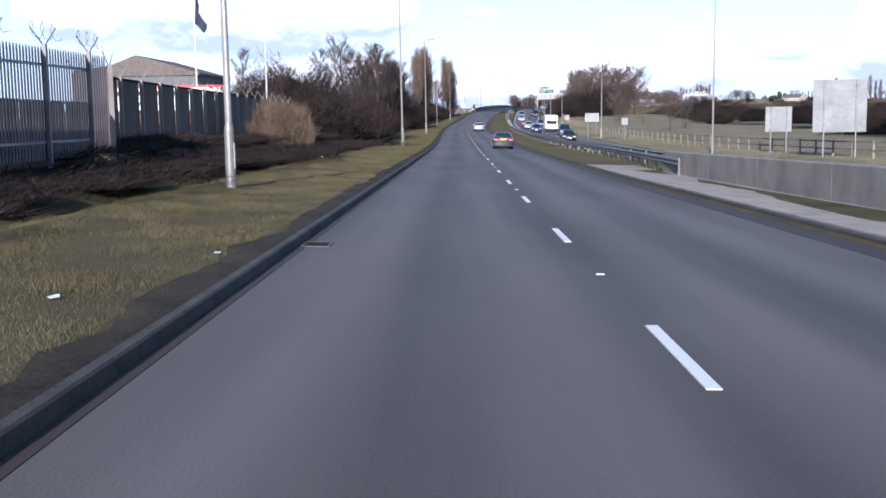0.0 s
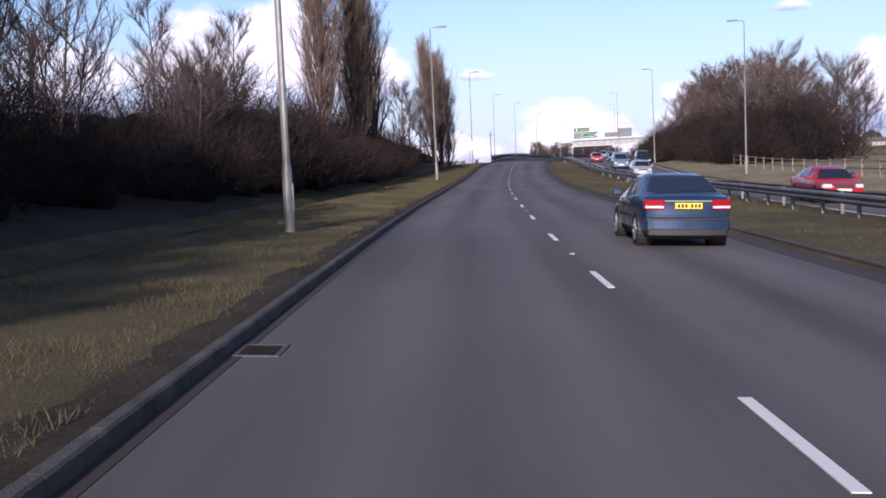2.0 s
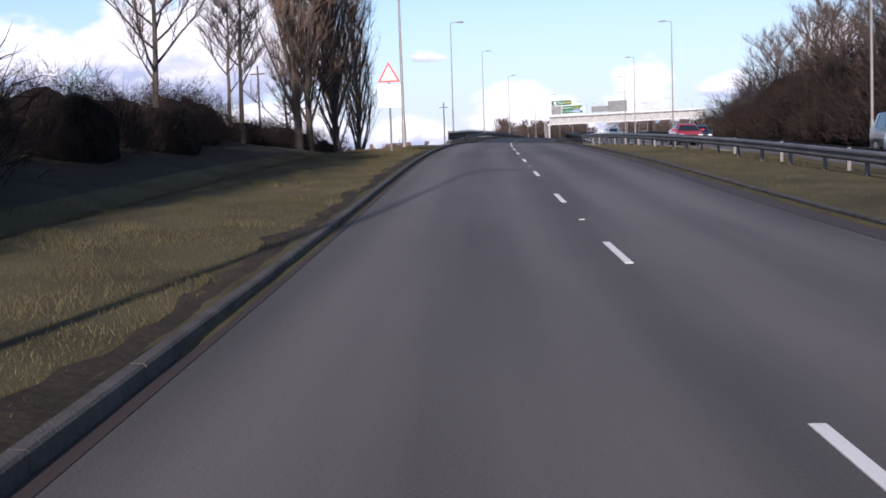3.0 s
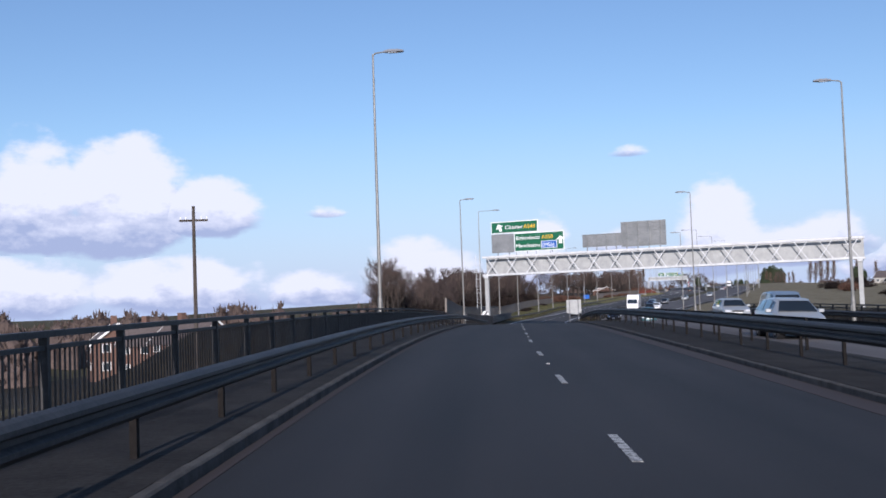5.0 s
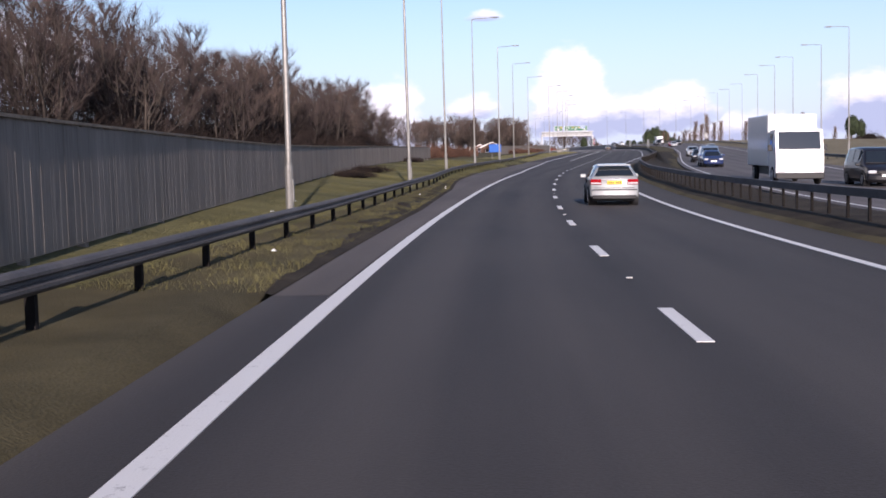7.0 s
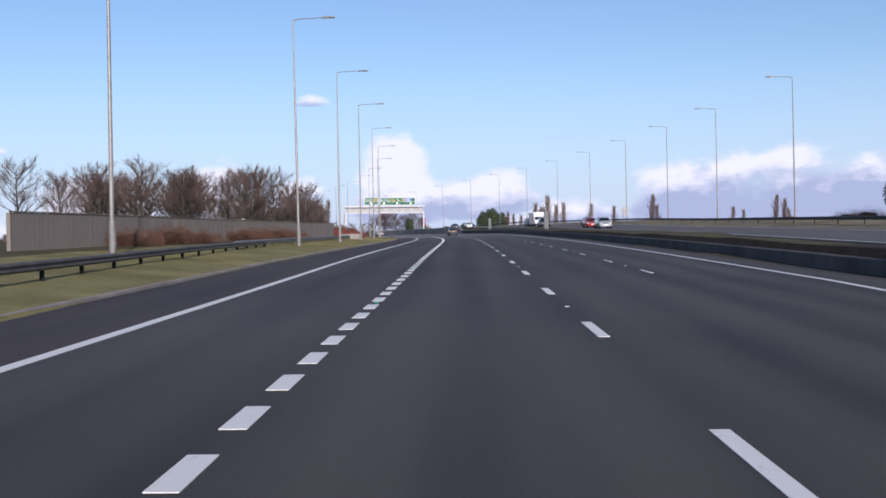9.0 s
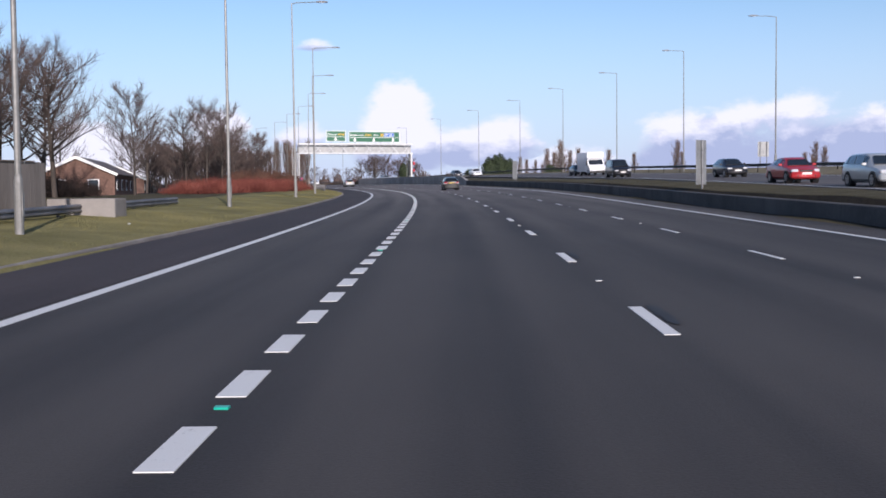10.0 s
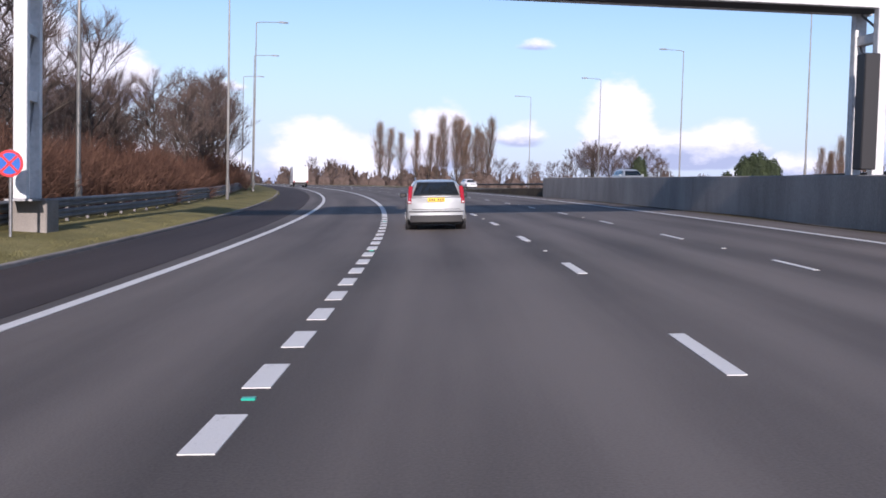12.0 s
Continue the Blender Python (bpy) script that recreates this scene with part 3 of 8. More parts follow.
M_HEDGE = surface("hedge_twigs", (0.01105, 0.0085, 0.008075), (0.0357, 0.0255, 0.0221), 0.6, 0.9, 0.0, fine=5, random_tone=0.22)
# near-black: the shade among hedge stems, put into the colour
M_CORE = surface("hedge_inner_shade", (0.003, 0.0026, 0.0026), (0.011, 0.0085, 0.008), 1.3, 0.95, 0.9, fine=12, dist=0.1)
M_REDTWIG = surface("dogwood_stems", (0.085, 0.022, 0.018), (0.22, 0.075, 0.056), 0.7, 0.85, 0.0, fine=6, random_tone=0.15)
M_EVERGREEN = surface("evergreen_leaves", (0.012, 0.022, 0.010), (0.050, 0.070, 0.028), 1.2, 0.8, 0.0, fine=8, random_tone=0.1)
# weathered boards, toned down as a whole for the shaded fence face
M_FENCEWOOD = surface("weathered_fence_board", (0.1521, 0.1342, 0.1193), (0.2535, 0.2254, 0.2005), 1.2, 0.85, 0.4, fine=14, stretch=(1, 1, 0.12), random_tone=0.05)
M_TIMBER = surface("rail_timber", (0.13, 0.105, 0.08), (0.29, 0.245, 0.19), 1.5, 0.85, 0.4, fine=20, random_tone=0.15)
M_PALISADE = surface("galvanised_palisade", (0.10, 0.097, 0.105), (0.23, 0.22, 0.225), 1.2, 0.5, 0.1, metal=0.4, fine=16, random_tone=0.15)
M_BRICK = surface("house_brick", (0.10, 0.062, 0.050), (0.19, 0.115, 0.09), 4, 0.85, 0.4, fine=60)
M_RENDERW = surface("pale_render", (0.36, 0.34, 0.30), (0.50, 0.48, 0.43), 1.0, 0.85, 0.2, fine=30)
M_SLATE = surface("roof_tile", (0.07, 0.058, 0.055), (0.15, 0.12, 0.11), 3, 0.8, 0.5, fine=40)
M_WHITEPLASTIC = plain("white_fascia", (0.78, 0.78, 0.76), 0.5)
M_WINDOW = plain("window_glass", (0.03, 0.04, 0.05), 0.08, 0.0, spec=0.8)
M_TYRE = surface("tyre_rubber", (0.012, 0.012, 0.013), (0.03, 0.03, 0.031), 6, 0.85, 0.3, fine=60)
M_RIM = plain("alloy_rim", (0.45, 0.46, 0.48), 0.3, 0.85)
M_CARGLASS = plain("car_glass", (0.012, 0.016, 0.020), 0.05, 0.0, spec=0.9, coat=0.5)
M_TRIM = plain("black_trim", (0.018, 0.018, 0.020), 0.6)
M_REDLAMP = plain("red_lamp_lens", (0.30, 0.006, 0.012), 0.15, coat=0.6)
M_CLEARLAMP = plain("clear_lamp_lens", (0.75, 0.77, 0.80), 0.08, 0.3, coat=0.6)
M_PLATEY = plain("yellow_plate", (0.85, 0.56, 0.02), 0.4)
M_PLATEW = plain("white_plate", (0.78, 0.78, 0.76), 0.4)
M_LITTER = plain("litter_plastic", (0.75, 0.76, 0.78), 0.5)
M_FLAG = plain("flag_cloth", (0.025, 0.03, 0.05), 0.9)
M_STUD = plain("road_stud_reflector", (0.42, 0.42, 0.41), 0.4)


# ---------------- building helpers ----------------
def mesh_of(name, verts, faces, material, smooth=False):
    me = bpy.data.meshes.new(name)
    me.from_pydata([tuple(v) for v in verts], [], faces)
    me.materials.append(material)
    if smooth:
        me.polygons.foreach_set("use_smooth", [True] * len(me.polygons))
    me.update()
    return me


def part(name, bm, material, parent=None, label=""):
    """Links a bmesh (or a mesh) as one mesh object under a thing or a part."""
    if isinstance(bm, bmesh.types.BMesh):
        me = bpy.data.meshes.new(name)
        bmesh.ops.recalc_face_normals(bm, faces=bm.faces)
        bm.to_mesh(me)
        bm.free()
        me.materials.append(material)
    else:
        me = bm
    ob = new(name, me)
    ob.parent = parent
    if label:
        tagged(ob, label)
    return ob


def thing(name, label, category, group="", kind=""):
    return tagged(new(name), label, category, group, kind)


def box(bm, x0, x1, y0, y1, z0, z1, bevel=0.0):
    vs = [bm.verts.new((x, y, z)) for x in (x0, x1) for y in (y0, y1) for z in (z0, z1)]
    fs = [bm.faces.new([vs[i] for i in q]) for q in ((0, 1, 3, 2), (4, 6, 7, 5), (0, 4, 5, 1), (2, 3, 7, 6), (0, 2, 6, 4), (1, 5, 7, 3))]
    if bevel:
        es = list({e for f in fs for e in f.edges})
        bmesh.ops.bevel(bm, geom=es, offset=bevel, segments=1, affect="EDGES")
    return bm


def boxed(*a, bevel=0.0):
    return box(bmesh.new(), *a, bevel=bevel)


def tube(bm, p0, p1, r0, r1, sides=8, cap=True):
    p0, p1 = Vector(p0), Vector(p1)
    d = (p1 - p0).normalized()
    u = d.orthogonal().normalized()
    v = d.cross(u)
    rings = []
    for p, r in ((p0, r0), (p1, r1)):
        rings.append([bm.verts.new(p + u * math.cos(2 * math.pi * k / sides) * r + v * math.sin(2 * math.pi * k / sides) * r) for k in range(sides)])
    for k in range(sides):
        bm.faces.new((rings[0][k], rings[0][(k + 1) % sides], rings[1][(k + 1) % sides], rings[1][k]))
    if cap:
        bm.faces.new(rings[0][::-1])
        bm.faces.new(rings[1])
    return bm


def tubed(p0, p1, r0, r1, sides=8):
    return tube(bmesh.new(), p0, p1, r0, r1, sides)


def beam(bm, p0, p1, w, h):
    """A square bar between two points, w wide and h high."""
    p0, p1 = Vector(p0), Vector(p1)
    d = (p1 - p0).normalized()
    side = d.cross(Vector((0, 0, 1)))
    side = side.normalized() if side.length > 1e-4 else Vector((1, 0, 0))
    up = side.cross(d).normalized()
    vs = [bm.verts.new(p + side * a * w / 2 + up * b * h / 2) for p in (p0, p1) for a, b in ((-1, -1), (1, -1), (1, 1), (-1, 1))]
    for q in ((0, 3, 2, 1), (4, 5, 6, 7), (0, 1, 5, 4), (1, 2, 6, 5), (2, 3, 7, 6), (3, 0, 4, 7)):
        bm.faces.new([vs[i] for i in q])
    return bm


def strip(profile, s0, s1, step, off=lambda s: 0.0, h=lambda s: 0.0, closed=True, caps=True):
    """Vertices and faces of a profile [(across, up)] carried along the road."""
    n = max(2, int(math.ceil((s1 - s0) / step)) + 1)
    ss = np.linspace(s0, s1, n)
    verts, faces, m = [], [], len(profile)
    for s in ss:
        o, z = off(s), h(s)
        verts += [at(s, o + a, z + b) for a, b in profile]
    for i in range(n - 1):
        for k in range(m if closed else m - 1):
            a, b = i * m + k, i * m + (k + 1) % m
            faces.append((a, b, b + m, a + m))
    if closed and caps:
        faces.append(tuple(range(m))[::-1])
        faces.append(tuple(range((n - 1) * m, n * m)))
    return verts, faces


def swept(name, profile, s0, s1, step, material, off=lambda s: 0.0, h=lambda s: 0.0, closed=True, parent=None, smooth=False):
    v, f = strip(profile, s0, s1, step, off, h, closed)
    return part(name, mesh_of(name, v, f, material, smooth), material, parent)


def lettering(name, text, size, m, parent, material, align="LEFT"):
    """Raised letters in the built-in font, turned into a mesh; m: pose within the parent."""
    cu = bpy.data.curves.new(name, "FONT")
    cu.body, cu.size, cu.align_x, cu.extrude, cu.resolution_u = text, size, align, 0.004, 2
    tmp = bpy.data.objects.new(name, cu)
    scene.collection.objects.link(tmp)
    bpy.context.view_layer.update()
    me = bpy.data.meshes.new_from_object(tmp.evaluated_get(bpy.context.evaluated_depsgraph_get()))
    bpy.data.objects.remove(tmp)
    me.materials.clear()
    me.materials.append(material)
    ob = new(name, me)
    ob.parent = parent
    ob.matrix_basis = m
    return ob


# ---------------- ground and carriageways ----------------
COLS = [-3500, -2000, -1100, -600, -350, -220, -150, -110, -80, -60, -45, -36, -30, -26, -22, -19, -16, -14, -12, -10.5, -9.3, -8.5, -8.25, -7.6, -6.8,
        -6.3, -5.8, -5.2, -4.8, -4.55, -4.3, -3.7, -3.2, -2.7, -2.4, -2.1, -1.7, 0, 3, 5.8, 6.3, 6.9, 7.5, 8.2, 9, 9.7, 10.5, 11.2, 11.8, 11.98, 12.6, 14, 16,
        17.2, 18.2, 19.4, 20.5, 22, 24, 27, 30, 33, 36, 41, 50, 65, 85, 110, 150, 220, 350, 600, 1100, 2000, 3500]


def make_ground():
    rows = list(np.arange(-160, 1500, 5.0)) + [1540, 1600, 1700, 1790]
    verts, faces, mats = [], [], []
    for s in rows:
        th = L_TH[spot(s)[0]]
        p0 = at(s)
        for o in COLS:
            k = min(1.0, max(0.0, (abs(o) - 60) / 260))
            a = th + (math.radians(-12) - th) * k          # far land fans out evenly
            x, y = p0.x + math.cos(a) * o, p0.y + math.sin(a) * o
            z = p0.z + ground_h(s, o) + lean(s, o)
            if abs(o) > 7:
                z += 0.10 * noise.noise(Vector((x * 0.13, y * 0.13, 0)))
            if abs(o) > 140:
                z += 3.0 * noise.noise(Vector((x * 0.006, y * 0.006, 3.0))) * min(1, (abs(o) - 140) / 200)
            verts.append((x, y, z))
    m = len(COLS)
    # behind the start and beyond the end the land runs on
    for dist, z in ((3500, 6.0),):
        for sgn, row in ((1, len(rows) - 1), (-1, 0)):
            for k in range(m):
                x, y, zz = verts[row * m + k]
                verts.append((x + sgn * 0.2 * dist, y + sgn * dist, zz))
    n = len(rows)
    for i in range(n - 1):
        for k in range(m - 1):
            a = i * m + k
            faces.append((a, a + 1, a + m + 1, a + m))
            s, o = rows[i], (COLS[k] + COLS[k + 1]) / 2
            litter = (s < 330 and -45 < o < -7.7) or (555 < s < 760 and -90 < o < ramp(s, (640, -8), (705, -13.5), (760, -18))) or (1040 < s < 1330 and -60 < o < -13) \
                or (edge_right(s) < o < edge_right(s) + (4.5 if s < 840 else 1.1) and s > 596) or (330 < s < 556 and (-48 < o < -4.5 or 19 < o < 45)) or (556 < s < 612 and -5 < o < -1.9)
            dry = (s < 340 and 19.5 < o < 110) or (s > 555 and 21 < o < 400)
            mats.append(1 if litter else (2 if s > 790 and -16 < o < -5 else 4 if 636 < s <= 790 and -17 < o < -5 else (3 if dry else 0)))
    for k in range(m - 1):
        a, b = (n - 1) * m + k, n * m + k
        faces.append((a, a + 1, b + 1, b))
        a, b = k, (n + 1) * m + k
        faces.append((b, b + 1, a + 1, a))
        mats += [0, 0]
    me = mesh_of("ground", verts, faces, M_GRASS, True)
    me.materials.append(M_SOIL)
    me.materials.append(M_MOWN)
    me.materials.append(M_DRY)
    me.materials.append(M_BANK)
    me.polygons.foreach_set("material_index", mats)
    tagged(new("ground", me), "rough winter grass and leaf litter on low land", "ground", kind="structure")


make_ground()


def carriageway(name, label, s0, s1, left, right, h, material, columns, kind="structure"):
    """A tarmac sheet with thickness between two edges; the UV map runs across and along in metres."""
    ss = np.arange(s0, s1 + 0.1, 2.0)
    verts, faces, uvs = [], [], []
    m = columns + 1
    for s in ss:
        a, b = left(s), right(s)
        for k in range(m):
            o = a + (b - a) * k / columns
            verts.append(at(s, o, h(s)))
            uvs.append((o, s))
        verts += [at(s, b, h(s) - 0.3), at(s, a, h(s) - 0.3)]
        uvs += [(b, s), (a, s)]
    w = m + 2
    for i in range(len(ss) - 1):
        for k in range(w):
            a, b = i * w + k, i * w + (k + 1) % w
            faces.append((a, b, b + w, a + w))
    me = mesh_of(name, verts, faces, material)
    lay = me.uv_layers.new(name="lane")
    idx = np.empty(len(me.loops), dtype=np.int32)
    me.loops.foreach_get("vertex_index", idx)
    lay.data.foreach_set("uv", np.array(uvs, dtype=np.float32)[idx].ravel())
    return tagged(new(name, me), label, "road", kind=kind)


road = carriageway("road", "worn grey asphalt carriageway with white markings", -150, 384,
                   edge_left, edge_right, lambda s: 0.0, M_ROAD, 10)
carriageway("road_bridge", "asphalt carriageway over the bridge, darkened for cloud shade", 384, 604,
            edge_left, edge_right, lambda s: 0.0, M_ROAD_CLOUDED, 10)
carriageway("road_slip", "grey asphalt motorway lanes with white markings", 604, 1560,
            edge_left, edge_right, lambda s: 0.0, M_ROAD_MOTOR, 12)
opposite_road = carriageway("opposite_road", "grey asphalt carriageway for oncoming traffic", -150, 1560,
                            opp_left, opp_right, opp_h, M_ROAD, 6)
# hard shoulder in older, browner asphalt, laid just over the sheet
for s0, s1, look_of, material in ((640, 792, "dusty grey-brown", M_DUSTY), (792, 1400, "dark brownish", M_SHOULDER)):
    carriageway("hard_shoulder", look_of + " asphalt hard shoulder", s0, s1,
                lambda s: edge_left(s) + 0.03, lambda s: min(edge_left(s) + 2.72, ramp(s, (640, -1.98), (725, -1.98), (800, -5.36), (1400, -5.36))),
                lambda s: 0.006, material, 3)


# ---------------- markings ----------------
def slab_mesh(name, w, length, material, t=0.008):
    bm = boxed(-w / 2, w / 2, 0, length, -0.004, t)
    me = bpy.data.meshes.new(name)
    bm.to_mesh(me)
    bm.free()
    me.materials.append(material)
    return me


LANE_DASH = slab_mesh("lane_dash", 0.10, 2.2, M_PAINT)
MOTOR_DASH = slab_mesh("lane_dash", 0.16, 2.25, M_PAINT)
WORN_DASH = slab_mesh("worn_dash", 0.105, 1.95, M_WORN)
WIDE_DASH = slab_mesh("wide_dash", 0.22, 1.05, M_PAINT)
STUD = slab_mesh("road_stud", 0.09, 0.06, M_STUD, 0.014)


def row_of(name, mesh, first, last, every, off, parent, h=lambda s: 0.0):
    s = first
    while s < last:
        ob = new(name, mesh)
        ob.parent = parent
        ob.matrix_basis = stand(s, off(s) if callable(off) else off, h(s))
        s += every


LANE = 1.86
row_of("lane_dash", LANE_DASH, 6.5 - 9 * 4, 380, 9.0, LANE, road)
row_of("lane_dash", WORN_DASH, 6.5 + 9 * 42, 580, 9.0, LANE, road)
row_of("lane_dash", MOTOR_DASH, 6.5 + 9 * 64, 1330, 9.0, LANE, road)
row_of("lane_dash", LANE_DASH, 834.5, 1330, 9.0, 5.62, road)
row_of("road_stud", STUD, 6.5 + 5.4 - 18, 1330, 18.0, LANE, road)
row_of("road_stud", STUD, 839.9, 1330, 18.0, 5.62, road)
TAR = surface("tar_smear", (0.010, 0.010, 0.011), (0.022, 0.021, 0.022), 3.0, 0.7, 0.3, fine=40)


def smear(s, off, seed):
    """A ragged black strip where an old line was burnt off."""
    rnd = random.Random(seed)
    n = 14
    v = []
    for k in range(n):
        w = 0.085 * math.sin(math.pi * (k + 0.6) / (n + 0.2)) ** 0.5
        v += [(-w * rnd.uniform(0.6, 1.2), k * 0.13, 0.010), (w * rnd.uniform(0.6, 1.2), k * 0.13, 0.010)]
    f = [(2 * k, 2 * k + 1, 2 * k + 3, 2 * k + 2) for k in range(n - 1)]
    ob = new("tar_smear", mesh_of("tar_smear", v, f, TAR))
    ob.parent = road
    ob.matrix_basis = stand(s, off, 0.0)


for k in range(98, 108):
    smear(6.5 + 9 * k + 0.7, LANE + 0.19, k)
GREEN_STUD = slab_mesh("road_stud", 0.10, 0.07, plain("green_stud_reflector", (0.01, 0.36, 0.26), 0.3), 0.016)
row_of("road_stud", GREEN_STUD, 855.4 - 15.96 * 3, 1133, 15.96, -1.82, road)
row_of("wide_dash", WIDE_DASH, 801.93, 1133, 1.9954, -1.84, road)
row_of("lane_dash", LANE_DASH, -20, 640, 9.0, lambda s: (opp_left(s) + opp_right(s)) / 2, opposite_road)


def painted_line(name, s0, s1, off, w, parent, h=lambda s: 0.0):
    swept(name, [(-w / 2, -0.004), (w / 2, -0.004), (w / 2, 0.008), (-w / 2, 0.008)], s0, s1, 3.0, M_PAINT, off, h, parent=parent)


painted_line("edge_line", 591.5, 1400, lambda s: ramp(s, (722, -1.84), (800, -5.22), (1400, -5.22)), 0.20, road)
painted_line("edge_line", 596, 1400, lambda s: ramp(s, (745, 5.70), (830, 9.35), (1400, 9.45)), 0.18, road)
painted_line("divider_line", 1133, 1400, lambda s: -1.84, 0.22, road)
painted_line("edge_line", -120, 1400, lambda s: opp_left(s) + 0.5, 0.13, opposite_road, opp_h)
painted_line("edge_line", -120, 1400, lambda s: opp_right(s) - (0.5 if s < 560 else ramp(s, (560, 0.5), (700, 2.9), (1400, 2.9))), 0.13, opposite_road, opp_h)


# ---------------- kerbs ----------------
def kerb_run(name, label, s0, s1, off, sign, h=0.115, w=0.14, as_parts=None, material=None):
    """Precast kerb stones with open joints and a rounded arris; sign: the side on which the verge lies."""
    root = thing(name, label, "kerb", kind="structure")
    stone = boxed(0, w, 0.003, 0.912, -0.25, h)
    top = [e for e in stone.edges if all(v.co.z > 0 for v in e.verts) and abs(e.verts[0].co.y - e.verts[1].co.y) > 0.5]
    bmesh.ops.bevel(stone, geom=top, offset=0.018, segments=1, affect="EDGES")
    me = bpy.data.meshes.new("kerb_stone")
    stone.to_mesh(me)
    stone.free()
    me.materials.append(material or M_KERB)
    me2 = me.copy()
    me2.transform(Matrix.Diagonal((-1, 1, 1, 1)))
    me2.flip_normals()
    use = me if sign > 0 else me2
    base = np.array([v.co[:] for v in use.vertices])
    polys = [tuple(p.vertices) for p in use.polygons]
    verts, faces = [], []
    rnd = random.Random(5)
    s = s0
    while s < s1:
        m = stand(s, off(s) + rnd.uniform(-0.003, 0.003), rnd.uniform(-0.003, 0.003))
        if as_parts and as_parts[0] <= s < as_parts[1]:
            ob = new("kerb_stone", use)
            ob.parent = root
            ob.matrix_basis = m
        else:
            k = len(verts)
            verts += [m @ Vector(v) for v in base]
            faces += [tuple(k + i for i in p) for p in polys]
        s += 0.915
    rest = part("kerb_stones", mesh_of("kerb_stones", verts, faces, material or M_KERB), M_KERB, root)
    tagged(rest, kind="stuff")


kerb_run("kerb", "dark weathered concrete kerb along the verge", -60, 600, lambda s: edge_left(s), -1, h=0.125, w=0.12, as_parts=(0, 60))
kerb_run("kerb", "dark weathered concrete kerb along the central reserve", -60, 598, lambda s: edge_right(s), 1, as_parts=(0, 30))
kerb_run("kerb", "low pale concrete kerb at the grass verge", 815, 1200, lambda s: edge_left(s), -1, h=0.09, w=0.16, material=M_CONC)
swept("channel", [(-0.28, -0.02), (-0.16, -0.02), (-0.16, 0.006), (-0.28, 0.006)], -60, 590, 3.0, M_SHOULDER, lambda s: edge_left(s) + 0.29)
tagged(bpy.data.objects["channel"], "dark silted gutter strip beside the kerb", "gutter", kind="structure")
swept("channel", [(0.0, -0.02), (0.55, -0.02), (0.55, 0.006), (0.0, 0.006)], -60, 600, 3.0, M_SHOULDER, lambda s: edge_right(s) - 0.57)
tagged(bpy.data.objects["channel.001"], "dark silted gutter strip beside the central reserve", "gutter", kind="structure")



def gully(s, off):
    """An iron gully grating in its frame, beside the kerb."""
    root = thing("gully_grating", "worn iron gully grating set beside the kerb", "gully grating", "gully gratings")
    root.matrix_basis = stand(s, off, 0.0)
    fr = bmesh.new()
    for x0, x1, y0, y1 in ((-0.2, -0.16, 0, 0.6), (0.16, 0.2, 0, 0.6), (-0.16, 0.16, 0, 0.04), (-0.16, 0.16, 0.56, 0.6)):
        box(fr, x0, x1, y0, y1, -0.03, 0.012)
    part("frame", fr, M_OLDRAIL, root)
    for k in range(8):
        part("bar", boxed(-0.16, 0.16, 0.065 + k * 0.062, 0.095 + k * 0.062, -0.02, 0.010), M_POSTSTEEL, root)


for s in (14.5, 68.0, 133.0, 199.2, 262.0, 327.0):
    gully(s, edge_left(s) + 0.24)


def soil_strip(label, s0, s1, off, width, seed, h=0.10):
    """Bare earth between the kerb and the grass, with a ragged edge."""
    verts, faces = [], []
    ss = np.arange(s0, s1, 0.4)
    for s in ss:
        w = min(1.0, 0.1 + (s - s0) / 25, 0.1 + (s1 - s) / 25) * width * (0.75 + 0.9 * noise.noise(Vector((s * 0.35, seed, 0))) + 0.5 * noise.noise(Vector((s * 1.4, seed, 2))))
        o = off(s)
        verts += [at(s, o, h), at(s, o - max(0.05, w), min(ground_h(s, o - 0.4) + 0.03, h + 0.3 * max(0.05, w))), at(s, o - max(0.05, w) - 0.1, ground_h(s, o - 0.4) - 0.1)]
    for i in range(len(ss) - 1):
        for k in range(2):
            q = i * 3 + k
            faces.append((q, q + 3, q + 4, q + 1))
    tagged(new("soil_strip", mesh_of("soil_strip", verts, faces, M_SOIL, True)), label, "soil", kind="structure")


soil_strip("dark bare earth along the back of the kerb", -20, 388, lambda s: edge_left(s) - 0.11, 0.42, 3)
soil_strip("bare brown earth between the hard shoulder and the barrier", 640, 800, lambda s: edge_left(s) + 0.01, 1.0, 8, 0.012)

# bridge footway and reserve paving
swept("bridge_footway", [(-2.6, -0.3), (0, -0.3), (0, 0.118), (-2.6, 0.118)], 389, 566, 3.0, M_DIRTY_SHADED, lambda s: edge_left(s) - 0.12)
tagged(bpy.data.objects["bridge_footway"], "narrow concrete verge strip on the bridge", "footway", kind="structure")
swept("bridge_reserve", [(0, -0.3), (3.2, -0.3), (3.2, 0.12), (0, 0.12)], 389, 560, 3.0, M_DIRTY_SHADED, lambda s: edge_right(s) + 0.145)
tagged(bpy.data.objects["bridge_reserve"], "dirty concrete central reserve on the bridge, darkened for cloud shade", "central reserve", kind="structure")
swept("bridge_deck", [(-4.75, -1.6), (19.6, -1.6), (19.6, -0.2), (-4.75, -0.2)], 388, 556, 4.0, M_CONC_D)
tagged(bpy.data.objects["bridge_deck"], "weathered concrete bridge deck", "bridge deck", kind="structure")
swept("median_paving", [(0, -0.2), (2.3, -0.2), (2.3, 0.14), (0, 0.14)], -80, 52, 3.0, M_SLAB, lambda s: edge_right(s) + 0.145)
tagged(bpy.data.objects["median_paving"], "pale concrete paving at the foot of the wall", "paving", kind="structure")


